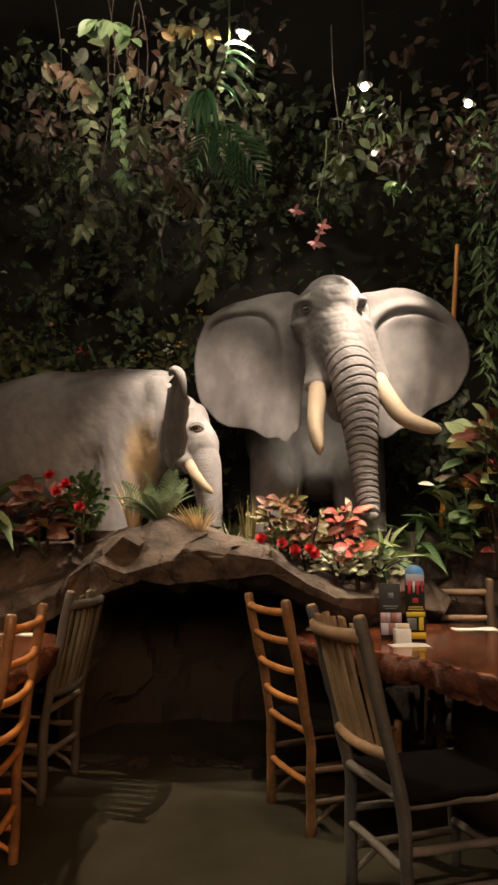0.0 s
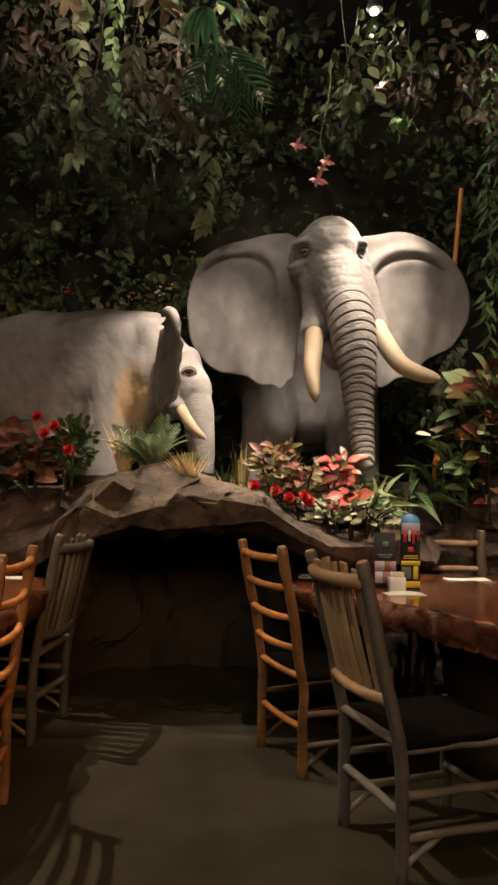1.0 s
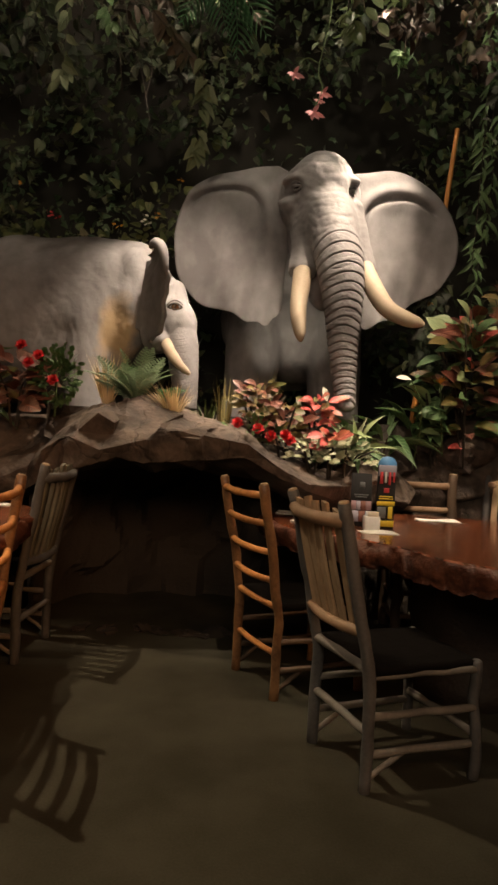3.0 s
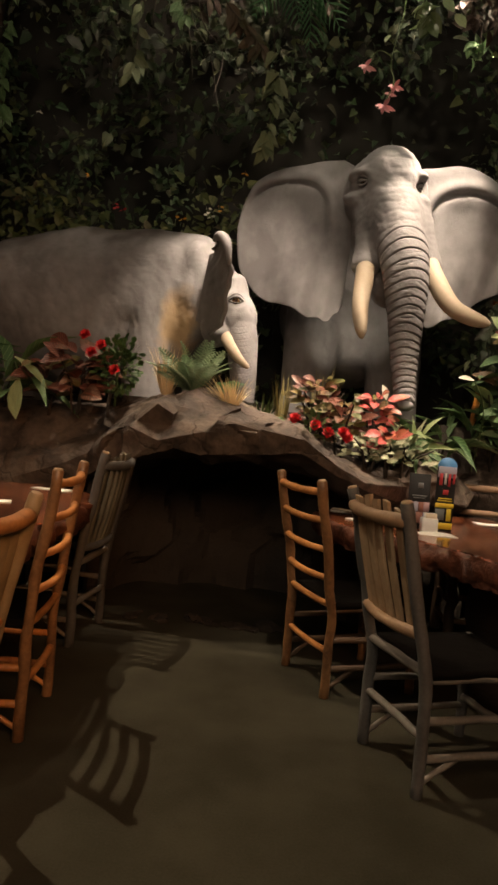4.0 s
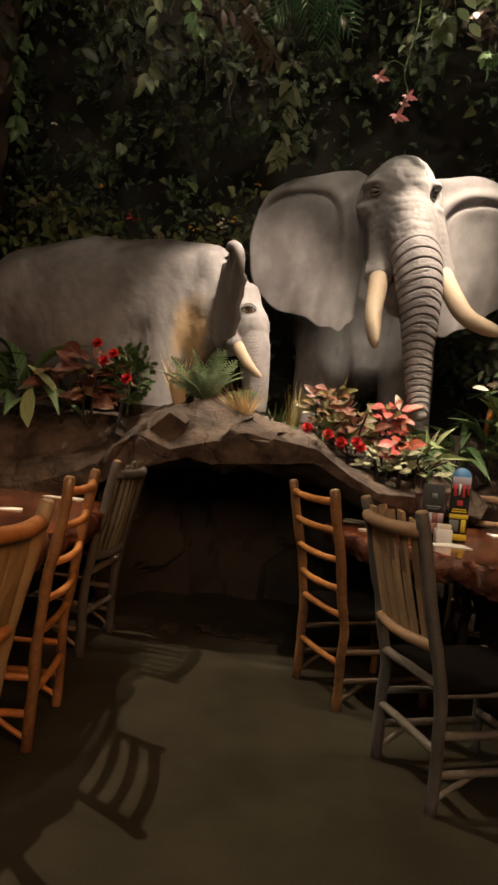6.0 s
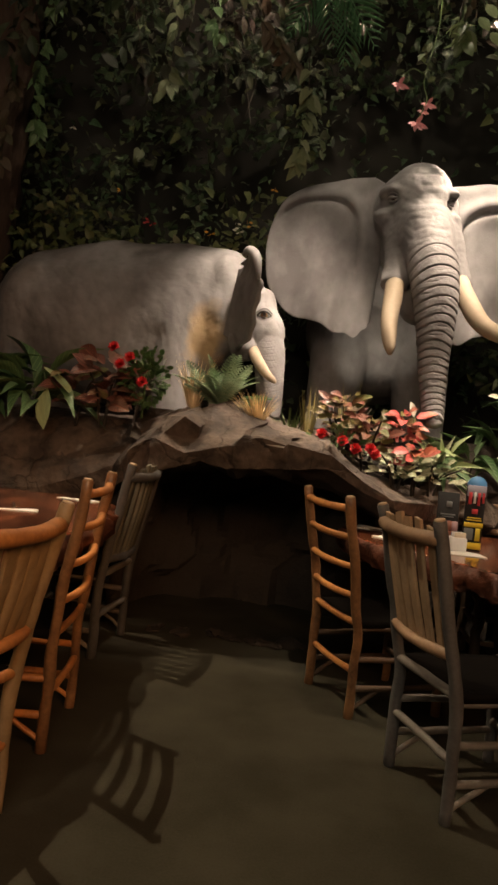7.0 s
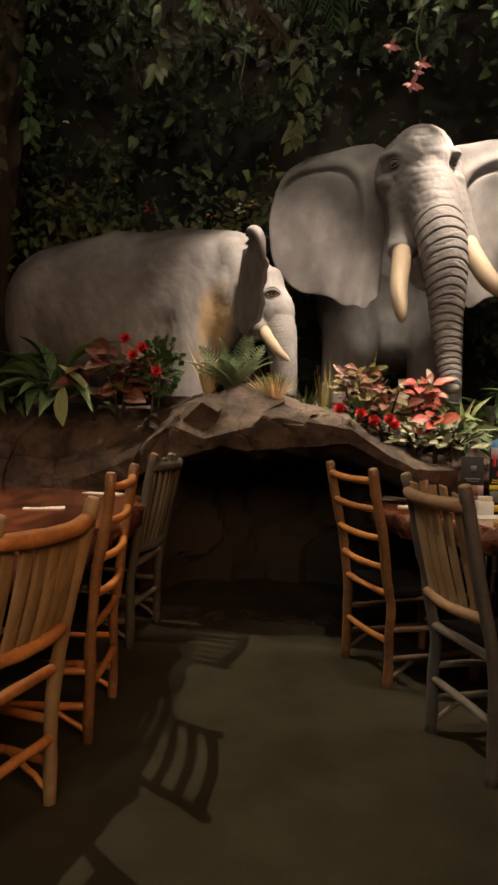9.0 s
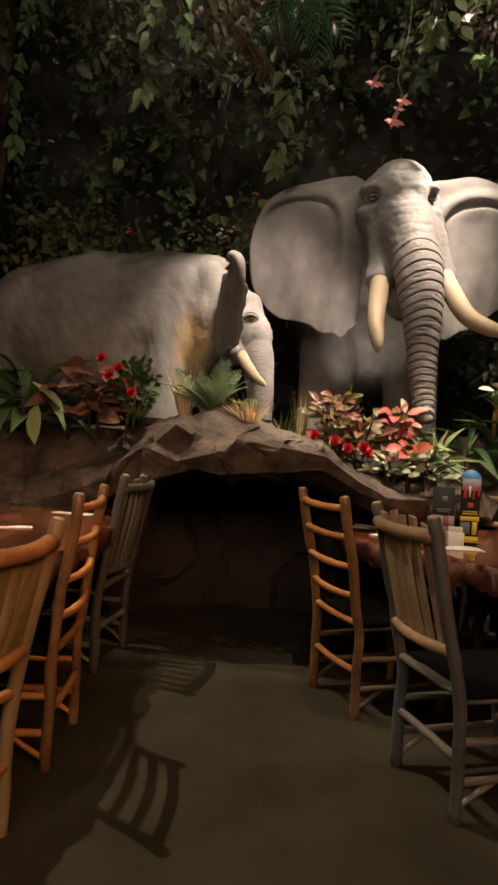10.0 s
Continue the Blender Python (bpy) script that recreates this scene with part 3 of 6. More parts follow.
    p = p + q * (rough_noise(p, 3.5, 0.014) + rough_noise(p * (1, 1, 1.6), 13, 0.006))[:, None]
    # a deep crack runs from the top of the arch down its shoulder
    for x0, z0, x1, z1 in ((-0.78, 1.485, -1.0, 1.232), (-1.0, 1.232, -1.13, 1.05), (-0.42, 1.30, -0.28, 1.20)):
        ax, az = x1 - x0, z1 - z0
        k = np.clip(((p[:, 0] - x0) * ax + (p[:, 2] - z0) * az) / (ax * ax + az * az), 0, 1)
        d = np.hypot(p[:, 0] - x0 - k * ax, p[:, 2] - z0 - k * az) + rough_noise(p, 9, 0.012)
        p = p - q * (0.028 * np.exp(-(d / 0.013) ** 2) * (p[:, 1] < 4.6))[:, None]
    nu, nv = g.shape[:2]
    i, j = np.meshgrid(np.arange(nu - 1), np.arange(nv - 1), indexing="ij")
    a = (i * nv + j).ravel()
    # faces below the brow get the darker rock, their shade in the colour
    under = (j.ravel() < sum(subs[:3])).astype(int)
    return p, np.stack([a, a + 1, a + nv + 1, a + nv], 1), under


lp, lf, under = build_ledge()
ledge_me = mesh_from("rock_ledge", lp.tolist(), lf.tolist(), ROCK, True)
ledge_me.materials.append(CAVE_SHADE)
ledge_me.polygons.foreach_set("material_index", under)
ledge_me.set_sharp_from_angle(angle=radians(20))
ledge_ob = piece("rock_ledge", ledge_me)
tagged(ledge_ob, "brown sculpted artificial rock ledge arching over a dark cave", "rock ledge", kind="structure")


def slab_mesh(size, seed):
    """An angular flat stone: the hull of a few jittered points."""
    rg = random.Random(seed)
    bm = bmesh.new()
    for k in range(22):
        p = Vector((rg.uniform(-1, 1), rg.uniform(-1, 1), rg.choice((-1, 1)) * rg.uniform(0.55, 1)))
        m = max(abs(p.x), abs(p.y))
        if m < 0.6:
            p.x, p.y = p.x / m * 0.75, p.y / m * 0.75
        bm.verts.new((p.x * size[0] / 2, p.y * size[1] / 2, p.z * size[2] / 2))
    hull = bmesh.ops.convex_hull(bm, input=bm.verts[:])
    bmesh.ops.delete(bm, geom=[g for g in hull["geom_interior"] if isinstance(g, bmesh.types.BMVert)], context="VERTS")
    bmesh.ops.bevel(bm, geom=bm.edges[:], offset=0.006, segments=1, affect="EDGES")
    bmesh.ops.recalc_face_normals(bm, faces=bm.faces)
    me = bpy.data.meshes.new("rock_block")
    bm.to_mesh(me)
    bm.free()
    me.materials.append(ROCK)
    return me


# angular blocks half sunk in the ledge
for size, seed, at, turn in (((0.46, 0.34, 0.24), 8, (0.62, 4.56, 0.93), (62, 4, -6)), ((0.36, 0.30, 0.16), 4, (0.80, 4.62, 1.06), (40, -8, 10)), ((0.55, 0.36, 0.24), 11, (1.02, 4.95, 0.99), (62, 10, -14)),
                             ((0.62, 0.40, 0.26), 12, (1.75, 5.20, 1.02), (68, -8, 6))):
    piece("rock_block", slab_mesh(size, seed), ledge_ob, pose(*at, *turn))


# a wedge of rock that juts from the ledge, its lower face in shade
bm = bmesh.new()
for q in ((-0.96, 4.10, 1.235), (-0.80, 4.00, 1.365), (-0.69, 4.05, 1.30), (-0.84, 4.13, 1.175), (-0.80, 4.46, 1.46), (-1.00, 4.34, 1.36), (-0.66, 4.38, 1.40), (-0.72, 4.13, 1.20)):
    bm.verts.new(Vector((-0.81, 4.20, 1.31)).lerp(Vector(q), 0.84))
bmesh.ops.convex_hull(bm, input=bm.verts[:])
bmesh.ops.bevel(bm, geom=bm.edges[:], offset=0.0015, segments=1, affect="EDGES")
part("rock_block", bm, ROCK, ledge_ob, smooth=False)


def build_cave():
    """Rough inner walls and back of the cave under the ledge."""
    path = spline([(-1.22, 4.32, 0), (-1.28, 4.7, 0), (-1.05, 5.25, 0), (-0.45, 5.4, 0), (0.10, 5.3, 0), (0.20, 5.0, 0), (0.34, 4.84, 0), (0.8, 4.86, 0), (1.3, 5.2, 0)], 120)
    zs = np.linspace(-0.02, 1.4, 36)
    g = np.array([[(x, y, z) for z in zs] for x, y, _ in path])
    p = g.reshape(-1, 3)
    du, dv = np.gradient(g, axis=0), np.gradient(g, axis=1)
    nrm = np.cross(du, dv)
    nrm /= np.linalg.norm(nrm, axis=2)[:, :, None] + 1e-9
    p = p + nrm.reshape(-1, 3) * (facets(p, p, 0.45, 0.22, 0.02, 0.006, 11) + rough_noise(p, 6, 0.02))[:, None]
    nv = len(zs)
    i, j = np.meshgrid(np.arange(len(path) - 1), np.arange(nv - 1), indexing="ij")
    a = (i * nv + j).ravel()
    return p, np.stack([a, a + nv, a + nv + 1, a + 1], 1)


cp, cf = build_cave()
tagged(piece("cave_wall", mesh_from("cave_wall", cp.tolist(), cf.tolist(), CAVE_SHADE, False)), "rough rock lining the low cave, its shade put into a dark colour", "cave wall", kind="structure")


def stone(name, at, size, seed, mat, label, category="stone"):
    v, f = ellipsoid((0, 0, 0), size, (0, 0, 20 * seed), 28)
    q = v / np.linalg.norm(v, axis=1)[:, None]
    d = facets(v, q, max(size) * 0.8, 0.25, 0.02, 0.02, seed) + rough_noise(v + seed, 5, 0.02)
    v = v + q * d[:, None]
    ob = piece(name, mesh_from(name, v.tolist(), f, mat, False), None, Matrix.Translation(at))
    return tagged(ob, label, category)


rng = random.Random(4)
for k in range(7):
    x = -0.90 + 0.17 * k + rng.uniform(-0.03, 0.03)
    tagged(stone("kerb_stone", (x, 4.36 + rng.uniform(-0.03, 0.03), 0.006), (0.10, 0.05, rng.uniform(0.012, 0.022)), 40 + k, SOIL,
                 "low grey stone set along the mouth of the cave"), group="stones at the cave mouth")
stone("boulder", (1.62, 5.35, 1.26), (0.42, 0.30, 0.22), 61, ROCK, "rounded brown boulder on the rock ledge", "boulder")
stone("boulder", (1.16, 5.42, 1.12), (0.30, 0.22, 0.14), 62, ROCK, "low flat brown boulder beside the bamboo", "boulder")
stone("boulder", (2.35, 5.5, 1.40), (0.50, 0.35, 0.30), 63, ROCK, "large brown boulder under the red croton", "boulder")


# ---- elephants ----
def remeshed(name, shapes, voxel, smooth=6):
    v, f = join(shapes)
    ob = new(name, mesh_from(name, v.tolist(), f, None))
    r = ob.modifiers.new("remesh", "REMESH")
    r.mode, r.voxel_size = "VOXEL", voxel
    s = ob.modifiers.new("smooth", "SMOOTH")
    s.factor, s.iterations = 0.5, smooth
    bpy.context.view_layer.update()
    me = bpy.data.meshes.new_from_object(ob.evaluated_get(bpy.context.evaluated_depsgraph_get()))
    old = ob.data
    bpy.data.objects.remove(ob)
    bpy.data.meshes.remove(old)
    n = len(me.vertices)
    co = np.empty(n * 3)
    me.vertices.foreach_get("co", co)
    no = np.empty(n * 3)
    me.vertices.foreach_get("normal", no)
    faces = [tuple(p.vertices) for p in me.polygons]
    bpy.data.meshes.remove(me)
    return co.reshape(-1, 3), no.reshape(-1, 3), faces


def loft(rings, n=48, sides=36):
    """A closed body lofted along x through rings of (x, y, z, half width, half height)."""
    r = spline(rings, n)
    a = np.linspace(0, 2 * math.pi, sides, endpoint=False)
    v = np.stack([np.repeat(r[:, :1], sides, 1), r[:, 1:2] + r[:, 3:4] * np.cos(a), r[:, 2:3] + r[:, 4:5] * np.sin(a)], 2).reshape(-1, 3)
    f = [(i * sides + j, i * sides + (j + 1) % sides, (i + 1) * sides + (j + 1) % sides, (i + 1) * sides + j) for i in range(n - 1) for j in range(sides)]
    f += [tuple(range(sides - 1, -1, -1)), tuple((n - 1) * sides + j for j in range(sides))]
    return v, f


def along(path, p):
    """Nearest parameter and distance of points p on a polyline."""
    best = np.full(len(p), 1e9)
    s = np.zeros(len(p))
    for i in range(len(path)):
        d = np.linalg.norm(p - path[i], axis=1)
        m = d < best
        best[m], s[m] = d[m], i
    seg = np.concatenate([[0], np.cumsum(np.linalg.norm(np.diff(path, axis=0), axis=1))])
    return seg[s.astype(int)], best, s / (len(path) - 1)


def ear(rim, root_top, root_low, thick, crease, nu=40, nv=28, bulge=0.06, seed=0, fold=0.05):
    """A fan-shaped ear: from a root line to a rim curve, with thickness, a folded upper edge and soft pleats."""
    rim = spline(rim, nu)
    root = np.linspace(root_top, root_low, nu)
    t = np.linspace(0, 1, nv)[None, :, None]
    g = root[:, None] * (1 - t) + rim[:, None] * t
    u = np.linspace(0, 1, nu)[:, None]
    tt = t[:, :, 0]
    y = -bulge * np.sin(math.pi * tt ** 0.8) * (0.5 + 0.5 * np.sin(math.pi * u))
    # the rolled band along the top and down beside the head, with its crease
    flat2 = g[:, :, [0, 2]].reshape(-1, 2)
    _, dist, along_t = along(spline([(a, b, 0) for a, b in crease], 80)[:, :2], flat2)
    dist, along_t = dist.reshape(nu, nv), along_t.reshape(nu, nv)
    cen = np.array([g[:, :, 0].mean(), g[:, :, 2].mean() - 0.1])
    line = spline([(a, b, 0) for a, b in crease], 80)[:, :2]
    nearest = line[(along_t * 79).round().astype(int)]
    outer = np.linalg.norm(g[:, :, [0, 2]] - cen, axis=2) > np.linalg.norm(nearest - cen, axis=2)
    fade = smooth_step(0.0, 0.12, along_t) * (1 - smooth_step(0.55, 0.92, along_t))
    y = y + fade * (fold * 0.8 * np.exp(-(dist / 0.013) ** 2) - fold * 0.6 * outer * np.exp(-((dist - 0.05) / 0.05) ** 2) - 0.25 * fold * (~outer) * np.exp(-((dist - 0.05) / 0.06) ** 2))
    low = smooth_step(0.35, 0.75, u)
    y = y + 0.019 * np.sin(g[:, :, 0] * 36 + 1.5 * np.sin(g[:, :, 2] * 4)) * low * (0.3 + 0.7 * tt) + 0.010 * np.sin(g[:, :, 0] * 17 + g[:, :, 2] * 3 + seed)
    y = y + 0.03 * np.sin(u * 11 + seed) * tt ** 2
    wave = 0.012 * np.sin(u * 46 + seed) * smooth_step(0.85, 1.0, tt) * smooth_step(0.3, 0.5, u)
    g[:, :, 2] += wave
    g[:, :, 1] += y
    back = g.copy()
    back[:, :, 1] += thick * (1 - 0.7 * tt ** 3)
    front = g.reshape(-1, 3)
    v = np.vstack([front, back.reshape(-1, 3)])
    f = []
    off = nu * nv
    for i in range(nu - 1):
        for j in range(nv - 1):
            a = i * nv + j
            f.append((a, a + 1, a + nv + 1, a + nv))
            f.append((off + a, off + a + nv, off + a + nv + 1, off + a + 1))
        a = i * nv + nv - 1
        f.append((a, off + a, off + a + nv, a + nv))
        a = i * nv
        f.append((a, a + nv, off + a + nv, off + a))
    for i in (0, nu - 1):
        for j in range(nv - 1):
            a = i * nv + j
            f.append((a, off + a, off + a + 1, a + 1))
    return v, f


def statue(name, groups, label):
    """One mesh from groups of (verts, faces, material)."""
    vs, fs, ms, base = [], [], [], 0
    mats = []
    for v, f, mat in groups:
        if mat not in mats:
            mats.append(mat)
        vs.append(np.asarray(v, float))
        fs += [tuple(i + base for i in face) for face in f]
        ms += [mats.index(mat)] * len(f)
        base += len(v)
    me = mesh_from(name, np.vstack(vs).tolist(), fs, None)
    for mat in mats:
        me.materials.append(mat)
    me.polygons.foreach_set("material_index", ms)
    me.update()
    return tagged(piece(name, me), label, "statue")


def wrinkled(co, no):
    """Fine creases over the skin."""
    fine = rough_noise(co, 11, 0.0026) + rough_noise(co * np.array([1, 1, 2.2]), 34, 0.0022)
    crease = np.sin(co[:, 2] * 95 + rough_noise(co, 3, 7.0) + 30 * (co[:, 0] - 0.52) ** 2)
    faced = smooth_step(5.05, 4.90, co[:, 1]) * smooth_step(2.45, 2.75, co[:, 2]) * smooth_step(-0.1, 0.2, co[:, 0])
    folds = np.sin(co[:, 0] * 60 + co[:, 2] * 25 + rough_noise(co + 9, 2.5, 8.0))
    return co + no * (fine - 0.0045 * np.clip(crease, 0, 1) ** 5 * faced - 0.0030 * np.clip(folds, 0, 1) ** 6)[:, None]


def ringed_trunk(path, radii, begin, top_gap, low_gap, depth, arch, seed, n=460, sides=72):
    """The trunk as a fine loft with arched folds, closer together towards the tip."""
    t = np.linspace(begin, 1, n)
    k = np.linspace(0, 1, len(path))
    pts = np.stack([np.interp(t, k, path[:, c]) for c in range(3)], 1)
    r0 = np.interp(t, k, radii)
    s = np.concatenate([[0], np.cumsum(np.linalg.norm(np.diff(pts, axis=0), axis=1))])
    length = s[-1]
    th = np.linspace(0, 2 * math.pi, sides, endpoint=False)
    side, front = np.cos(th)[None], -np.sin(th)[None]
    tt = s[:, None] / length
    rs = np.random.RandomState(seed)
    wob = sum(rs.uniform(0.3, 1) * 0.0045 * np.sin(s[:, None] * rs.uniform(6, 26) + side * rs.uniform(1, 4) + front * rs.uniform(0, 3) + rs.uniform(0, 6)) for _ in range(5))
    sp = s[:, None] + wob - arch * (1 - 0.6 * tt) * side ** 2
    a, b = 1 / top_gap, 1 / low_gap
    ph = a * sp + (b - a) * sp ** 2 / (2 * length)
    fr = ph - np.floor(ph)
    deep = 0.55 + 0.6 * rs.rand(200)[np.clip(np.floor(ph).astype(int) + 20, 0, 199)]
    gap = 1 / (a + (b - a) * tt)
    edge = np.minimum(fr, 1 - fr) * gap
    fine = (2.0 * ph + 0.35 * np.sin(side * 5 + ph) + 0.3) % 1.0
    some = 0.5 + 0.5 * np.sin(ph * 2.1 + side * 3 + seed)
    groove = -0.9 * np.exp(-(edge / 0.0040) ** 2) * deep + 0.24 * (fr - 0.5) * gap / 0.07 - 0.20 * some * np.exp(-(np.minimum(fine, 1 - fine) * gap / 2 / 0.0035) ** 2)
    shade = 0.35 + 0.65 * smooth_step(-0.6, 0.35, front)
    fade = smooth_step(0.0, 0.22, tt)
    grow = -0.010 + 0.0115 * smooth_step(0.0, 0.25, tt)
    r = r0[:, None] + grow + groove * depth * shade * fade + 0.0015 * np.sin(th * 23)[None] * np.sin(s * 140)[:, None]
    tan = np.gradient(pts, axis=0)
    tan /= np.linalg.norm(tan, axis=1)[:, None]
    ex = np.array([1.0, 0, 0])[None] - tan * tan[:, :1]
    ex /= np.linalg.norm(ex, axis=1)[:, None]
    ey = np.cross(tan, ex)
    ey = np.where((ey[:, 1:2] > 0), ey, -ey)
    v = (pts[:, None] + r[:, :, None] * (np.cos(th)[None, :, None] * ex[:, None] + np.sin(th)[None, :, None] * ey[:, None])).reshape(-1, 3)
    v = v + (v - np.repeat(pts, sides, 0)) * ((rough_noise(v * (1, 1, 2), 22, 0.008) + rough_noise(v, 7, 0.016)) * np.repeat(smooth_step(0.03, 0.30, tt[:, 0]), sides))[:, None]
    f = [(i * sides + j, i * sides + (j + 1) % sides, (i + 1) * sides + (j + 1) % sides, (i + 1) * sides + j) for i in range(n - 1) for j in range(sides)]
    f.append(tuple((n - 1) * sides + j for j in range(sides)))
    return v, f


def front_of(co, x, z, reach=0.02):
    """The foremost point of a body at x, z, and a rough outward direction there."""
    near = co[(np.abs(co[:, 0] - x) < reach) & (np.abs(co[:, 2] - z) < reach)]
    c = near[np.argmin(near[:, 1])]
    around = co[np.linalg.norm(co - c, axis=1) < 0.09]
    n = np.linalg.svd(around - around.mean(0))[2][2]
    return c, (n if n[1] < 0 else -n)


def eye_socket(co, no, eyes, deep, wide):
    for c, _ in eyes:
        d = np.linalg.norm((co - c) * (1, 1, 1.4), axis=1)
        co = co + no * (-deep * np.exp(-(d / wide) ** 2) + 0.18 * deep * np.exp(-((d - 2 * wide) / (0.5 * wide)) ** 2))[:, None]
    return co


def eye_ball(c, n, r, outer, pupil, lids=((0.66, 0.36), (-0.78, 0.24)), lid_mat=SKIN):
    """Eyeball and two heavy lids on a face at c, facing n."""
    n = Vector(n)
    right = n.cross(Vector((0, 0, 1))).normalized()
    up = right.cross(n)
    c = Vector(c) - n * (r * 0.95)

    def at(a, b, d):
        return tuple(c + right * a * r + up * b * r + n * d * r)
    out = [(*ellipsoid(tuple(c), (r, r, r)), outer), (*ellipsoid(at(0, 0, 0.66), (r * 0.48, r * 0.48, r * 0.48)), pupil)]
    for k, w in lids:
        lid = spline([at(-1.7, 0.05, 0.35), at(-0.8, k, 0.85), at(0.1, k * 1.1, 1.0), at(0.9, k * 0.8, 0.8), at(1.7, -0.15, 0.30)], 16)
        out.append((*tube(lid, np.interp(np.arange(16), [0, 8, 15], [0.2, w, 0.2]) * r, 8), lid_mat))
    fold = spline([at(-1.9, 0.6, 0.5), at(-0.6, 1.5, 0.95), at(0.8, 1.35, 0.9), at(1.9, 0.4, 0.4)], 14)
    out.append((*tube(fold, r * 0.20, 8), SKIN))
    return out


def big_elephant():
    trunk = spline([(0.50, 4.99, 2.95), (0.545, 4.87, 2.76), (0.60, 4.775, 2.56), (0.638, 4.73, 2.36), (0.660, 4.72, 2.12), (0.672, 4.73, 1.92), (0.693, 4.74, 1.70), (0.710, 4.72, 1.56), (0.712, 4.67, 1.505)], 120)
    trad = np.interp(np.linspace(0, 1, 120), np.linspace(0, 1, 9), [0.20, 0.190, 0.170, 0.152, 0.124, 0.101, 0.082, 0.070, 0.062])
    shapes = [
        # skull, forehead and the ridge from brow to trunk
        ellipsoid((0.485, 5.16, 3.02), (0.305, 0.33, 0.305)),
        ellipsoid((0.49, 5.02, 3.07), (0.235, 0.24, 0.25)),
        ellipsoid((0.51, 4.93, 2.90), (0.175, 0.15, 0.22)),
        ellipsoid((0.51, 5.16, 2.76), (0.25, 0.29, 0.28)),
        # brow ridges, pouches under the eyes
        ellipsoid((0.29, 4.935, 3.085), (0.10, 0.08, 0.042), (0, -12, -28)),
        ellipsoid((0.685, 4.94, 3.085), (0.07, 0.08, 0.040), (0, 12, 28)),
        ellipsoid((0.255, 4.99, 2.915), (0.08, 0.10, 0.05), (0, 15, -25)),
        ellipsoid((0.715, 5.00, 2.915), (0.07, 0.10, 0.05), (0, -15, 25)),
        # tusk sheaths with their rolled rims
        tube(spline([(0.365, 5.03, 2.90), (0.385, 4.95, 2.68), (0.374, 4.865, 2.42)], 18), np.interp(np.arange(18), [0, 9, 14, 17], [0.12, 0.098, 0.096, 0.106]), 20),
        tube(spline([(0.68, 5.02, 2.90), (0.75, 4.95, 2.68), (0.81, 4.87, 2.44)], 18), np.interp(np.arange(18), [0, 9, 14, 17], [0.12, 0.092, 0.086, 0.094]), 20),
        ellipsoid((0.46, 4.92, 2.72), (0.12, 0.10, 0.18), (0, 8, 0)),
        ellipsoid((0.665, 4.92, 2.72), (0.11, 0.10, 0.18), (0, -14, 0)),
        ellipsoid((0.475, 4.865, 2.62), (0.11, 0.085, 0.15), (0, 6, 0)),
        ellipsoid((0.44, 4.90, 2.78), (0.13, 0.09, 0.20), (0, 4, -12)),
        ellipsoid((0.645, 4.90, 2.78), (0.11, 0.09, 0.20), (0, -10, 12)),
        ellipsoid((0.70, 4.875, 2.60), (0.09, 0.08, 0.14), (0, -16, 0)),
        ellipsoid((0.57, 5.10, 2.40), (0.15, 0.20, 0.20)),
        tube(trunk[:36], trad[:36] * np.interp(np.arange(36), [0, 24, 35], [1, 1, 0.8]), 24),
        # neck, chest, body and legs in the dark behind
        ellipsoid((0.44, 5.66, 2.74), (0.38, 0.42, 0.42)),
        ellipsoid((0.38, 6.02, 2.30), (0.58, 0.56, 0.60)),
        ellipsoid((0.36, 6.16, 2.28), (0.62, 0.52, 0.62)),
        tube([(0.10, 5.72, 2.25), (0.05, 5.64, 1.8), (0.03, 5.62, 1.22)], [0.28, 0.22, 0.20], 20),
        tube([(0.66, 5.76, 2.25), (0.72, 5.68, 1.8), (0.74, 5.66, 1.22)], [0.28, 0.22, 0.20], 20),
        ellipsoid((0.712, 4.665, 1.505), (0.062, 0.06, 0.035), (20, 0, 0)),
    ]
    co, no, faces = remeshed("cast", shapes, 0.0135, 11)
    eyes = [front_of(co, 0.275, 3.005), front_of(co, 0.725, 3.005)]
    co = eye_socket(co, no, eyes, 0.045, 0.050)
    co = wrinkled(co, no)
    nose = ringed_trunk(trunk, trad, 0.15, 0.072, 0.042, 0.0165, 0.05, 3)
    left = ear([(0.17, 5.14, 3.26), (-0.06, 5.14, 3.23), (-0.30, 5.18, 3.17), (-0.48, 5.20, 3.04), (-0.57, 5.22, 2.76), (-0.54, 5.22, 2.46), (-0.42, 5.20, 2.27),
                (-0.15, 5.16, 2.17), (0.02, 5.13, 2.11), (0.13, 5.11, 2.08), (0.21, 5.10, 2.13)], (0.30, 5.20, 3.20), (0.25, 5.16, 2.20), 0.035, [(-0.50, 2.92), (-0.38, 3.03), (-0.12, 3.08), (0.03, 3.0), (0.09, 2.8), (0.10, 2.5), (0.12, 2.25)], 110, 60, 0.05, 0.4, 0.048)
    right = ear([(0.78, 5.14, 3.24), (1.00, 5.14, 3.26), (1.24, 5.18, 3.19), (1.43, 5.22, 3.03), (1.54, 5.24, 2.82), (1.53, 5.24, 2.61), (1.42, 5.22, 2.44),
                 (1.19, 5.20, 2.28), (1.00, 5.16, 2.15), (0.86, 5.14, 2.10), (0.76, 5.12, 2.14)], (0.66, 5.20, 3.20), (0.72, 5.16, 2.20), 0.035, [(1.40, 2.95), (1.22, 3.05), (1.0, 3.06), (0.86, 2.98), (0.80, 2.8), (0.80, 2.5), (0.80, 2.3)], 110, 60, 0.05, 1.9, 0.048)
    tl = spline([(0.376, 4.88, 2.48), (0.368, 4.76, 2.33), (0.352, 4.65, 2.12), (0.376, 4.59, 1.91)], 26)
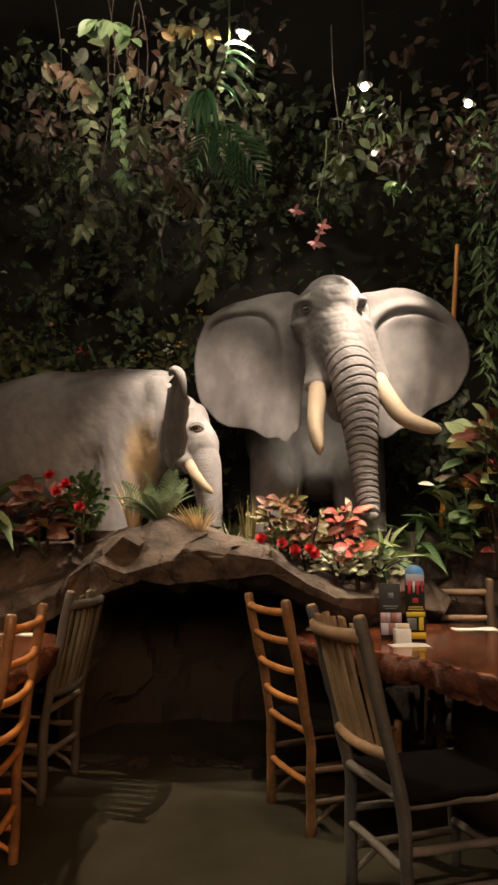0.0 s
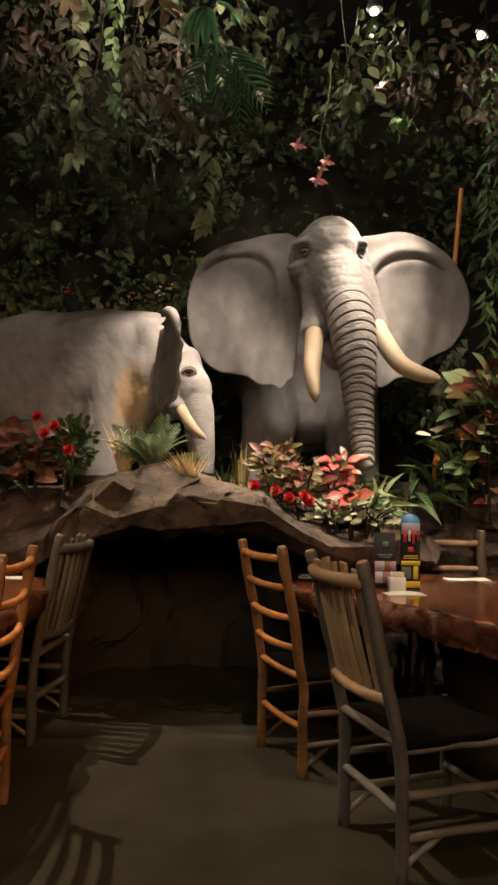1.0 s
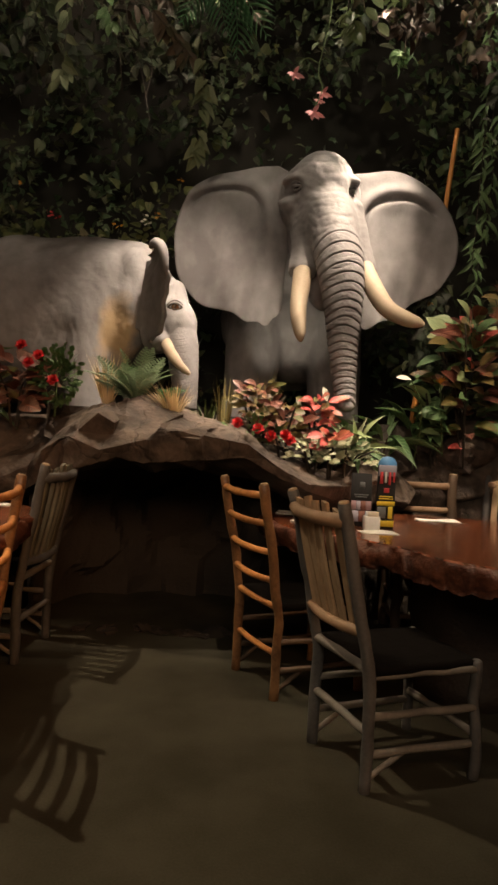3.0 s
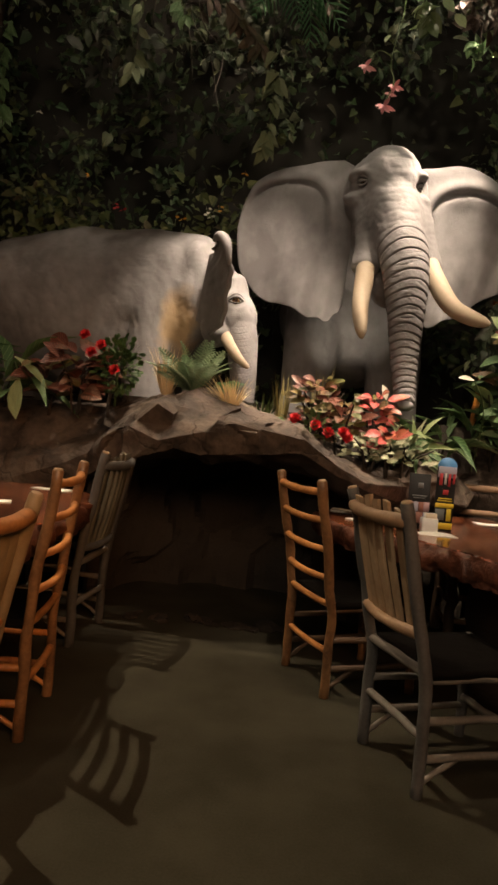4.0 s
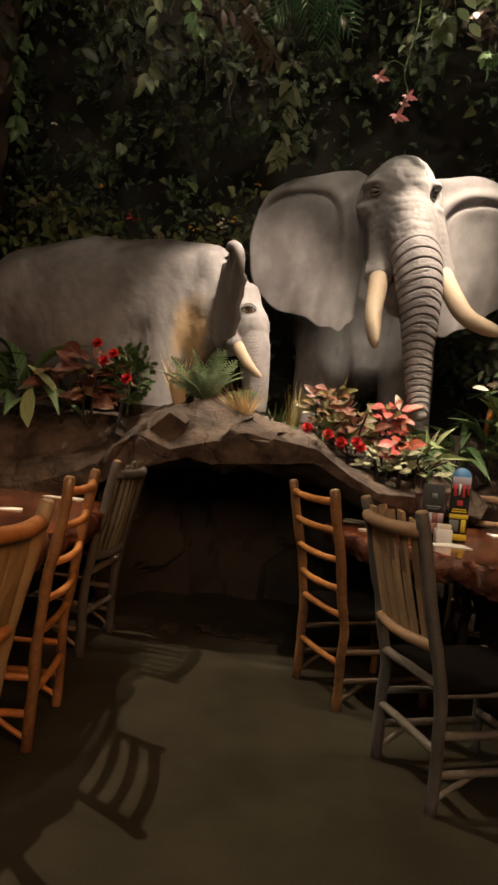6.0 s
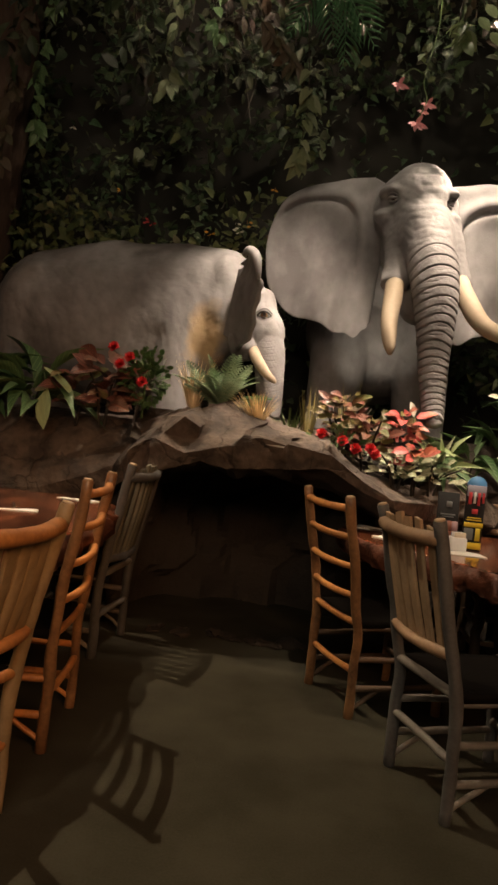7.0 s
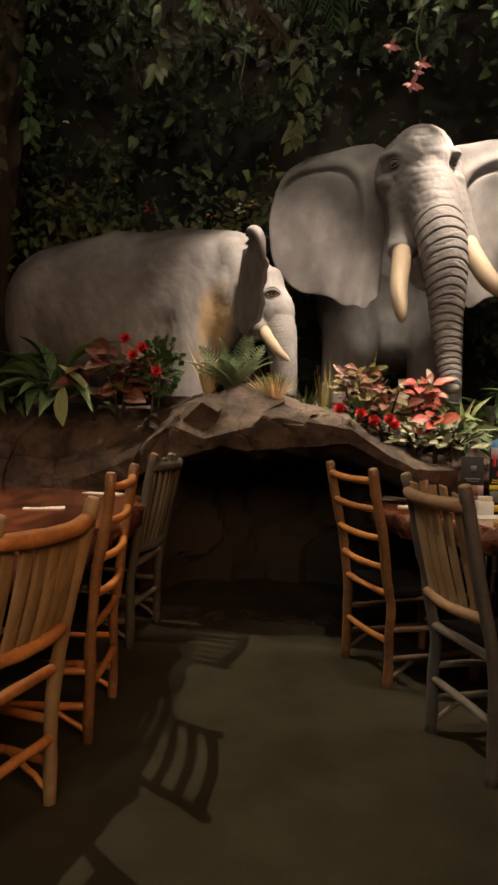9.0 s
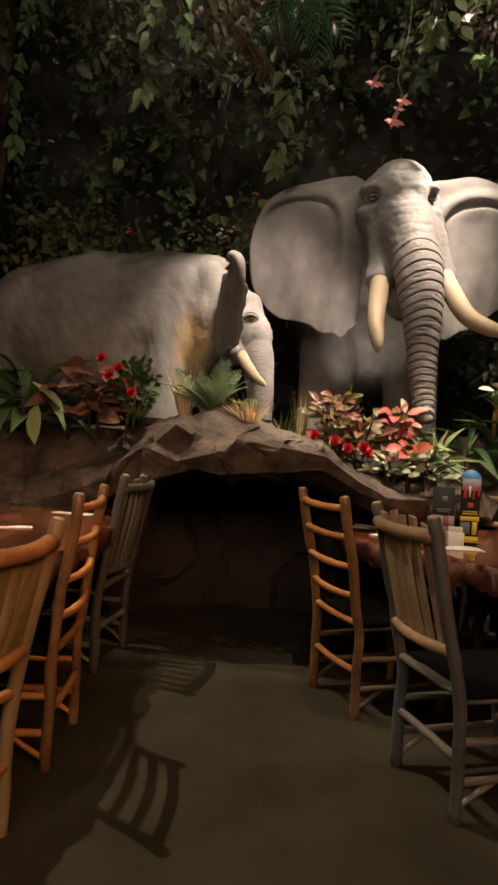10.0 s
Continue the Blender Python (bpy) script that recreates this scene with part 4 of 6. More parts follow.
    tr = spline([(0.80, 4.88, 2.50), (0.83, 4.76, 2.37), (0.93, 4.66, 2.18), (1.05, 4.61, 2.10), (1.175, 4.58, 2.06)], 26)
    wl = np.interp(np.linspace(0, 1, 26), [0, 0.4, 0.8, 0.94, 1], [0.064, 0.063, 0.050, 0.036, 0.014])
    groups = [(co, faces, SKIN), (*nose, SKIN), (*left, SKIN), (*right, SKIN), (*tube(tl, wl, 18), IVORY), (*tube(tr, wl, 18), IVORY)]
    for (c, n), mid in zip(eyes, (1, -1)):
        groups += eye_ball(c, n, 0.026, EYE_DARK, EYE_DARK, ((0.42, 0.52), (-0.62, 0.36)))
    return statue("elephant_statue", groups, "large grey elephant statue with spread ears and ivory tusks")


def small_elephant():
    trunk = spline([(-0.56, 4.93, 2.26), (-0.485, 4.89, 2.08), (-0.442, 4.86, 1.93), (-0.413, 4.82, 1.76), (-0.388, 4.79, 1.58), (-0.375, 4.77, 1.42)], 100)
    trad = np.interp(np.linspace(0, 1, 100), [0, 0.2, 0.4, 0.6, 0.8, 1.0], [0.125, 0.13, 0.118, 0.103, 0.088, 0.074])
    shapes = [
        loft([(-2.66, 5.42, 2.02, 0.15, 0.22), (-2.58, 5.42, 2.02, 0.36, 0.44), (-2.38, 5.40, 2.03, 0.48, 0.53), (-1.95, 5.38, 2.04, 0.53, 0.615), (-1.55, 5.36, 2.05, 0.52, 0.63),
              (-1.20, 5.32, 2.08, 0.45, 0.62), (-0.95, 5.24, 2.16, 0.36, 0.505), (-0.75, 5.14, 2.24, 0.27, 0.365), (-0.60, 5.06, 2.28, 0.15, 0.18)]),
        # shoulder blade, hip, folds of the neck
        ellipsoid((-1.17, 5.08, 2.14), (0.20, 0.17, 0.36), (0, -14, 8)),
        ellipsoid((-1.00, 5.10, 2.34), (0.24, 0.20, 0.22), (0, 25, 0)),
        ellipsoid((-0.84, 5.00, 2.36), (0.11, 0.12, 0.20), (0, 20, 0)),
        ellipsoid((-2.28, 5.08, 2.08), (0.26, 0.20, 0.36), (0, 14, 0)),
        # head and jaw
        ellipsoid((-0.66, 5.04, 2.25), (0.19, 0.20, 0.20)),
        ellipsoid((-0.57, 4.95, 2.15), (0.16, 0.17, 0.22), (0, 22, 0)),
        ellipsoid((-0.62, 4.92, 1.95), (0.11, 0.12, 0.14)),
        tube(spline([(-0.60, 4.92, 2.02), (-0.575, 4.86, 1.92), (-0.55, 4.80, 1.86)], 10), np.linspace(0.09, 0.055, 10), 14),
        tube(trunk[:46], trad[:46] * np.interp(np.arange(46), [0, 32, 45], [1, 1, 0.75]), 20),
        tube([(-1.16, 5.08, 2.1), (-1.14, 5.00, 1.75), (-1.14, 4.98, 1.30)], [0.22, 0.165, 0.16], 20),
        tube([(-0.98, 5.50, 2.1), (-0.95, 5.52, 1.75), (-0.95, 5.52, 1.30)], [0.24, 0.16, 0.15], 20),
        tube([(-2.30, 5.18, 2.0), (-2.32, 5.12, 1.7), (-2.34, 5.10, 1.22)], [0.30, 0.19, 0.17], 20),
        tube([(-2.3, 5.6, 2.0), (-2.3, 5.6, 1.7), (-2.3, 5.6, 1.22)], [0.30, 0.19, 0.17], 20),
    ]
    co, no, faces = remeshed("cast", shapes, 0.0145, 14)
    eyes = [front_of(co, -0.478, 2.13)]
    co = eye_socket(co, no, eyes, 0.020, 0.042)
    plates = rough_noise(co * (1, 0.6, 1), 2.6, 0.030, 2)
    co = co + no * plates[:, None]
    hollow = np.exp(-(((co - (-0.93, 4.98, 2.02)) / (0.07, 0.3, 0.20)) ** 2).sum(1))
    co = wrinkled(co - no * (0.05 * hollow)[:, None], no)
    nose = ringed_trunk(trunk, trad, 0.36, 0.052, 0.036, 0.0026, -0.06, 8, 360, 60)
    # the ear stands out from the head, its outer edge towards the room
    rim = spline([(-0.69, 4.66, 2.43), (-0.625, 4.48, 2.475), (-0.555, 4.39, 2.43), (-0.515, 4.38, 2.27), (-0.520, 4.45, 2.10), (-0.575, 4.58, 1.91), (-0.66, 4.72, 1.86)], 36)
    root = np.linspace((-0.70, 4.78, 2.42), (-0.78, 4.92, 1.98), 36)
    t = np.linspace(0, 1, 18)[None, :, None]
    g = root[:, None] * (1 - t) + rim[:, None] * t
    u = np.linspace(0, 1, 36)[:, None]
    g[:, :, 0] += 0.03 * np.sin(math.pi * t[:, :, 0]) + (0.010 * np.sin(u * 26) + 0.007 * np.sin(u * 61 + 1)) * t[:, :, 0] + 0.05 * np.exp(-((u - 0.12) / 0.10) ** 2) * t[:, :, 0] ** 2
    b = g.copy()
    b[:, :, 0] += 0.03
    nu, nv = 36, 18
    ev = np.vstack([g.reshape(-1, 3), b.reshape(-1, 3)])
    ef, off = [], nu * nv
    for i in range(nu - 1):
        for j in range(nv - 1):
            a = i * nv + j
            ef.append((a, a + nv, a + nv + 1, a + 1))
            ef.append((off + a, off + a + 1, off + a + nv + 1, off + a + nv))
        a = i * nv + nv - 1
        ef.append((a, a + nv, off + a + nv, off + a))
    for i in (0, nu - 1):
        for j in range(nv - 1):
            a = i * nv + j
            ef.append((a, a + 1, off + a + 1, off + a))
    hem = tube(rim[4:18] + (0.015, -0.004, -0.012), np.interp(np.arange(14), [0, 4, 9, 13], [0.016, 0.034, 0.034, 0.014]), 12)
    tusk = spline([(-0.54, 4.80, 1.88), (-0.495, 4.71, 1.805), (-0.42, 4.65, 1.715), (-0.345, 4.62, 1.655)], 20)
    tw = np.interp(np.linspace(0, 1, 20), [0, 0.5, 0.9, 1], [0.042, 0.038, 0.022, 0.012])
    groups = [(co, faces, CALF_SKIN), (*nose, SKIN), (ev, ef, SKIN), (*hem, SKIN), (*tube(tusk, tw, 14), IVORY)]
    groups += eye_ball(*eyes[0], 0.029, EYE_AMBER, EYE_DARK, ((0.60, 0.24), (-0.70, 0.13)), DARK_LID)
    return statue("elephant_statue", groups, "smaller grey elephant statue with one ear raised beside ferns")


big_elephant()
small_elephant()


# ---- log chairs ----
def log(a, b, r, r2=None, bend=0.006, seed=0, n=7, sides=9):
    rg = random.Random(seed)
    a, b = np.asarray(a, float), np.asarray(b, float)
    r2 = r if r2 is None else r2
    pts = np.linspace(a, b, n)
    for i in range(1, n - 1):
        pts[i] += [rg.gauss(0, bend) for _ in range(3)]
    rad = np.linspace(r, r2, n) * np.array([rg.uniform(0.93, 1.09) for _ in range(n)])
    return tube(spline(pts, n * 2 - 1), np.interp(np.linspace(0, n - 1, n * 2 - 1), np.arange(n), rad), sides)


def log_part(name, chair, a, b, r, mat, seed, r2=None, bend=0.004, bow=None):
    if bow:
        a, b = np.asarray(a, float), np.asarray(b, float)
        mid = (a + b) / 2 + np.asarray(bow, float)
        pts = spline([a, a * 0.5 + mid * 0.5 + np.asarray(bow) * 0.25, mid, b * 0.5 + mid * 0.5 + np.asarray(bow) * 0.25, b], 11)
        rg = random.Random(seed)
        v, f = tube(pts, [r * rg.uniform(0.92, 1.08) for _ in range(11)], 9)
    else:
        v, f = log(a, b, r, r2, bend, seed)
    return piece(name, mesh_from(name, v.tolist(), f, mat), chair)


def board(pts, half, thick, seed):
    """Verts and faces of an upright flat slat with eased edges and a sawn top."""
    rg = random.Random(seed)
    pts = np.asarray(pts, float)
    ring = [(1, 0.55), (0.8, 1), (-0.8, 1), (-1, 0.55), (-1, -0.55), (-0.8, -1), (0.8, -1), (1, -0.55)]
    v = []
    for i, p in enumerate(pts):
        k = half * (1 + 0.05 * math.sin(i * 1.7 + seed)) * rg.uniform(0.97, 1.03)
        v += [(p[0] + a * k, p[1] + c * thick, p[2] + (0.006 * a * math.sin(seed) if i == len(pts) - 1 else 0)) for a, c in ring]
    f = [(i * 8 + j, i * 8 + (j + 1) % 8, i * 8 + 8 + (j + 1) % 8, i * 8 + 8 + j) for i in range(len(pts) - 1) for j in range(8)]
    f += [tuple(range(7, -1, -1)), tuple((len(pts) - 1) * 8 + j for j in range(8))]
    return v, f


LADDER = (1.0, 0.865, 0.725, 0.585, 0.455, 0.225)


def log_chair(style, post_mat, rung_mat, label, m, height=1.05, lean=0.13, width=0.44, post=0.023, slat_mat=None, broad=0.42, low_mat=None, slats=6, deep=0.0085, proud=-0.012, rail=0.60, rungs=LADDER, thick=0.0165):
    """Log chair: back feet on the x axis, facing +y, back leaning to -y."""
    low_mat = low_mat or rung_mat
    chair = thing("log_chair", label, "chair", "log dining chairs", m)
    w = width / 2
    s = {"ladder": 10, "slat": 50}[style]

    def back(x, z):
        k = max(0.0, z - 0.40) / (height - 0.40)
        return (x * (1 + 0.04 * k), -lean * k ** 1.1, z)

    for i, x in enumerate((-w, w)):
        pts = [back(x, z) for z in np.linspace(0, height, 9)]
        rg = random.Random(s + i)
        pts = [(px + rg.gauss(0, 0.003), py + rg.gauss(0, 0.003), pz) for px, py, pz in pts]
        v, f = tube(spline(pts, 21), [post * rg.uniform(0.91, 1.09) for _ in range(21)], 10)
        post_ob = piece("back_post", mesh_from("back_post", v.tolist(), f, post_mat), chair)
        end, way = np.array(pts[-1]), np.array(pts[-1]) - np.array(pts[-2])
        way /= np.linalg.norm(way)
        v, f = tube(np.array([end + way * post * 0.05, end + way * post * 0.36, end + way * post * 0.44]), [post * 0.86, post * 0.82, post * 0.6], 12, dome=False)
        piece("cut_end", mesh_from("cut_end", v.tolist(), f, END_GRAIN), post_ob, label="pale sawn end")
        log_part("front_leg", chair, (x * 1.08, 0.48, 0), (x * 1.05, 0.47, 0.46), post * 0.92, post_mat, s + 4 + i)
        for z in (0.14, 0.28, 0.43):
            log_part("side_stretcher", chair, (x, 0.01, z), (x * 1.06, 0.47, z), 0.015, low_mat, s + 8 + i + int(z * 50), bend=0.0018)
        log_part("brace", chair, (x * 0.99, 0.01, 0.045), (x * 1.02, 0.17, 0.145), 0.011, low_mat, s + 80 + i, bend=0.0015)
    for z in (0.18, 0.44):
        log_part("front_stretcher", chair, (-w, 0.47, z), (w, 0.47, z), 0.016, low_mat, s + 20 + int(z * 50), bend=0.002)
    if style == "ladder":
        for k, z in enumerate(rungs):
            a, b = back(-w, z), back(w, z)
            log_part("rung", chair, a, b, thick * 1.12 if k < 1 else thick, rung_mat, s + 30 + k, bow=(0, -0.026 if k < 4 else -0.006, -0.006))
    else:
        a, b = back(-w, height - 0.065), back(w, height - 0.065)
        log_part("top_rail", chair, a, b, 0.026, rung_mat, s + 30, bow=(0, -0.045, -0.005))
        a, b = back(-w, rail), back(w, rail)
        log_part("lower_rail", chair, a, b, 0.022, rung_mat, s + 31, bow=(0, -0.03, -0.008))
        log_part("seat_rail", chair, back(-w, 0.455), back(w, 0.455), 0.019, low_mat, s + 32, bend=0.0015)
        log_part("back_stretcher", chair, back(-w, 0.225), back(w, 0.225), 0.017, low_mat, s + 33, bend=0.0015)
        pitch = (width - 2 * post - 0.012) / slats
        for k in range(slats):
            x = (k + 0.5 - slats / 2) * pitch
            bow = -0.045 * (1 - (x / w) ** 2)
            lo, hi = back(x, rail), back(x * 1.02, height + proud - 0.015 * abs(x / w))
            top = random.Random(k + s).uniform(-0.010, 0.012)
            pts = spline([(lo[0], lo[1] + bow * 0.6 + 0.012, lo[2] - 0.012), ((lo[0] + hi[0]) / 2, (lo[1] + hi[1]) / 2 + bow + 0.016, (lo[2] + hi[2]) / 2), (hi[0], hi[1] + bow + 0.022, hi[2] + top)], 9)
            v, f = board(pts, pitch * broad, deep, k + s)
            slat_me = mesh_from("slat", v, f, slat_mat or rung_mat)
            slat_me.set_sharp_from_angle(angle=radians(35))
            piece("slat", slat_me, chair)
    bm = bmesh.new()
    bmesh.ops.create_grid(bm, x_segments=12, y_segments=12, size=0.5)
    for vtx in bm.verts:
        x, y = vtx.co.x, vtx.co.y
        vtx.co = Vector((x * (width + 0.03), 0.24 + y * 0.48, 0.465 - 0.02 * (1 - 4 * x * x) * (1 - 4 * y * y)))
    ext = bmesh.ops.extrude_face_region(bm, geom=bm.faces[:])
    for e in ext["geom"]:
        if isinstance(e, bmesh.types.BMVert):
            e.co.z -= 0.03
    part("seat", bm, SEAT_WEAVE, chair, "woven seat")
    return chair


def seat_at(foot_a, foot_b):
    """Pose of a chair whose back feet stand at two floor points; the seat lies to the left of the line from a to b."""
    a, b = Vector((*foot_a, 0)), Vector((*foot_b, 0))
    x = (b - a).normalized()
    y = Vector((0, 0, 1)).cross(x)
    m = Matrix((x, y, Vector((0, 0, 1)))).transposed().to_4x4()
    return Matrix.Translation((a + b) / 2) @ m


TURN_ROUND = Matrix.Rotation(math.pi, 4, "Z")
# shade under this seat is put into the stretchers' darker brown wood
ladder = log_chair("ladder", HICKORY, RUNG_WOOD, "honey-coloured log ladder-back chair beside a slab table", seat_at((0.282, 3.39), (0.086, 3.782)) @ TURN_ROUND, 1.05, 0.13, 0.44, 0.024, low_mat=STUMP_WOOD)
slat_chair = log_chair("slat", GREY_WOOD, PALE_RAIL, "grey-barked log chair with upright slats beside a slab table", seat_at((0.592, 2.575), (0.437, 2.965)) @ TURN_ROUND, 1.068, 0.16, 0.42, 0.0235, SLAT_WOOD, 0.36, PALE_GREY_WOOD)
log_chair("ladder", HICKORY, RUNG_WOOD, "honey-coloured log ladder-back chair beside a slab table", seat_at((-0.965, 3.03), (-0.915, 2.60)) @ TURN_ROUND, 1.05, 0.075, 0.43, 0.022)
log_chair("slat", GREY_WOOD, GREY_WOOD, "grey-barked log chair with upright slats beside a slab table", seat_at((-1.065, 4.12), (-1.09, 3.66)) @ TURN_ROUND, 1.06, 0.125, 0.46, 0.025, OLIVE_WOOD, 0.27, PALE_GREY_WOOD, deep=0.011, rail=0.54)
BROWN_WOOD = material("brown_slat_wood", (0.40, 0.29, 0.165), (0.21, 0.14, 0.07), 0.5, 7, 60, 0.5, 0.004, vary=0.15)
log_chair("slat", BROWN_WOOD, RUNG_WOOD, "honey-coloured log chair with upright slats beside a slab table", seat_at((-0.88, 2.18), (-0.96, 1.77)) @ TURN_ROUND, 1.01, 0.13, 0.42, 0.024, BROWN_WOOD, 0.44, proud=-0.072)
log_chair("ladder", STUMP_WOOD, PALE_RAIL, "stout brown log ladder-back chair with pale rails behind a slab table", pose(1.31, 4.88, 0, 0, 0, 180), 1.06, 0.10, 0.45, 0.034, rungs=(0.985, 0.815, 0.64, 0.455, 0.225), thick=0.021)
copy_thing(slat_chair, pose(1.95, 4.85, 0, 0, 0, 150))


# ---- slab tables ----
def slab_table(outline, label, base_at, top=0.80, thick=0.135, seed=0):
    """Thick slab with an uneven live edge on a stump."""
    table = thing("slab_table", label, "table", "slab dining tables", Matrix.Translation((*base_at, 0)))
    ring = spline([(x - base_at[0], y - base_at[1], 0) for x, y in outline + outline[:1]], 221)[:-1]
    cen = ring.mean(0)
    n = len(ring)
    out = ring - cen
    out /= np.linalg.norm(out, axis=1)[:, None]
    levels = [(0.0, -0.016), (-0.006, -0.004), (-0.02, 0.010), (-0.05, 0.026), (-0.10, 0.012), (-thick, -0.045)]
    v = []
    for k, (z, o) in enumerate(levels):
        wob = rough_noise(ring + (seed, 0, z * 3), 7, 0.045) + rough_noise(ring + (seed, 3, z * 9), 26, 0.030)
        row = ring + out * (o + wob * (0.5 + 0.5 * min(1, k / 2)))[:, None]
        row[:, 2] = top + z + (rough_noise(ring + (seed, 9, 0), 11, 0.022) if k >= 4 else 0)
        v.append(row)
    v = np.vstack(v)
    f = [(k * n + i, k * n + (i + 1) % n, (k + 1) * n + (i + 1) % n, (k + 1) * n + i) for k in range(1, len(levels) - 1) for i in range(n)]
    f.append(tuple((len(levels) - 1) * n + i for i in range(n - 1, -1, -1)))
    piece("live_edge", mesh_from("live_edge", v.tolist(), [q[::-1] for q in f], LIVE_EDGE), table, label="knobbly reddish live edge")
    vt = v[:2 * n]
    ft = [(i, n + i, n + (i + 1) % n, (i + 1) % n) for i in range(n)] + [tuple(range(n))]
    piece("tabletop", mesh_from("tabletop", vt.tolist(), ft, TABLE_TOP, False), table, label="polished reddish-brown top")
    pts = [(0, 0, z) for z in np.linspace(0, top - thick + 0.02, 10)]
    sv, sf = tube(pts, [0.30 + 0.10 * abs(z / 9 - 0.5) ** 1.5 * 2 for z in range(10)], 26, dome=False)
    sv = sv + np.stack([rough_noise(sv, 4, 0.05), rough_noise(sv + 5, 4, 0.05), np.zeros(len(sv))], 1)
    piece("stump", mesh_from("stump", sv.tolist(), sf, TABLE_BASE), table, label="dark tree-stump base")
    return table


RIGHT_TABLE = [(0.18, 4.28), (0.34, 3.74), (0.64, 3.50), (0.80, 3.30), (0.94, 3.06), (1.14, 2.88), (1.60, 2.76), (2.15, 3.0), (2.35, 3.7), (2.15, 4.35), (1.60, 4.62), (0.95, 4.70), (0.48, 4.58)]
LEFT_TABLE = [(-0.985, 2.35), (-0.975, 2.75), (-1.0, 3.25), (-1.10, 3.9), (-1.38, 4.12), (-1.75, 4.10), (-2.4, 4.14), (-2.95, 3.85), (-3.05, 3.1), (-2.7, 2.3), (-1.9, 1.80), (-1.25, 1.92)]
slab_table(RIGHT_TABLE, "polished red-brown tree slab table with rough edges", (1.35, 3.75), seed=2)
slab_table(LEFT_TABLE, "polished red-brown tree slab table in dim light", (-2.05, 3.1), seed=9)


# ---- things on the tables ----
def sheet(name, at, size, turn, mat, label, category, thick=0.004, group=""):
    bm = bmesh.new()
    bmesh.ops.create_grid(bm, x_segments=8, y_segments=6, size=0.5)
    for q in bm.verts:
        q.co = Vector((q.co.x * size[0], q.co.y * size[1], thick + 0.004 * math.sin(q.co.x * 5 + at[0] * 9) * (0.5 + q.co.y)))
    ext = bmesh.ops.extrude_face_region(bm, geom=bm.faces[:])
    for e in ext["geom"]:
        if isinstance(e, bmesh.types.BMVert):
            e.co.z = 0
    ob = part(name, bm, mat, None, m=pose(*at, 0, 0, turn))
    return tagged(ob, label, category, group)


TOP = 0.801
for at, size, turn in (((0.80, 3.72, TOP), (0.20, 0.12), 8), ((0.40, 4.36, TOP), (0.24, 0.13), -10), ((0.42, 4.02, TOP), (0.15, 0.09), 60), ((1.30, 4.42, TOP), (0.26, 0.12), 4), ((-1.42, 3.28, TOP), (0.20, 0.06), 20),
                       ((-1.36, 3.95, TOP), (0.24, 0.08), -10), ((-1.75, 2.75, TOP), (0.22, 0.07), 14)):
    sheet("paper_napkin", at, size, turn, PAPER, "folded white paper napkin lying on the slab table", "napkin", 0.003, "napkins on the tables")


STEEL = material("cutlery_steel", (0.72, 0.72, 0.72), (0.55, 0.55, 0.55), 0.22, 20, 90, 0.05, metal=1.0)


def cutlery(kind, at, turn):
    """A knife or fork lying flat: a slim handle and a head."""
    ob = thing("table_" + kind, "plain steel %s lying on the slab table" % kind, kind, "cutlery on the table", pose(*at, 0, 0, turn))
    hv, hf = tube([(0, -0.10, 0.004), (0, -0.05, 0.004), (0, 0.02, 0.005)], [0.006, 0.0055, 0.004], 8, 0.45)
    piece("handle", mesh_from("handle", hv.tolist(), hf, STEEL), ob)
    for dx in ((0,) if kind == "knife" else (-0.007, 0, 0.007)):
        hv, hf = tube([(dx * 0.4, 0.02, 0.005), (dx, 0.05, 0.005), (dx, 0.10, 0.006)], [0.004, 0.009, 0.004] if kind == "knife" else [0.003, 0.0025, 0.0018], 8, 0.35)
        piece("blade" if kind == "knife" else "prong", mesh_from("blade", hv.tolist(), hf, STEEL), ob)


for kind, at, turn in (("knife", (0.36, 4.30, TOP), 70), ("fork", (0.42, 4.12, TOP), 62), ("knife", (1.36, 4.30, TOP), 80), ("fork", (1.22, 4.30, TOP), 86), ("knife", (-1.50, 3.42, TOP), 30)):
    cutlery(kind, at, turn)


def flat_box(size, at=(0, 0, 0), bevel=0.002):
    bm = bmesh.new()
    bmesh.ops.create_cube(bm, size=1)
    bm.transform(Matrix.Translation(at) @ Matrix.Diagonal((*size, 1)))
    bmesh.ops.bevel(bm, geom=bm.edges[:], offset=bevel, segments=1, affect="EDGES")
    return bm


def plain(name, colour, rough=0.45):
    return material(name, colour, tuple(c * 0.85 for c in colour), rough, 12, 90, 0.05)


C_BLACK, C_BLUE, C_RED, C_YELLOW, C_GREY, C_PHOTO = plain("card_black", (0.012, 0.011, 0.012), 0.8), plain("card_blue", (0.10, 0.30, 0.62)), plain("card_red", (0.62, 0.06, 0.07)), plain("card_yellow", (0.80, 0.60, 0.05)), plain("card_grey", (0.16, 0.18, 0.19)), plain("card_photo", (0.46, 0.30, 0.33))
C_RUST = plain("card_rust", (0.30, 0.13, 0.10))
C_LILAC = plain("card_lilac", (0.45, 0.44, 0.55))
C_WHITE, C_SUGAR = plain("card_white", (0.80, 0.80, 0.80)), plain("sugar_packets", (0.75, 0.66, 0.52))

tall = thing("menu_card", "tall table card in blue, red, black and yellow", "menu card", "cards on the table", pose(0.86, 3.88, TOP, 0, 0, 6))
tall_panel = part("card_panel", flat_box((0.104, 0.012, 0.355), (0, 0, 0.178)), C_BLACK, tall)
bm = bmesh.new()
cap = [bm.verts.new((0.052 * math.cos(a), y, 0.352 + 0.052 * math.sin(a))) for y in (-0.006, 0.006) for a in np.linspace(0, math.pi, 13)]
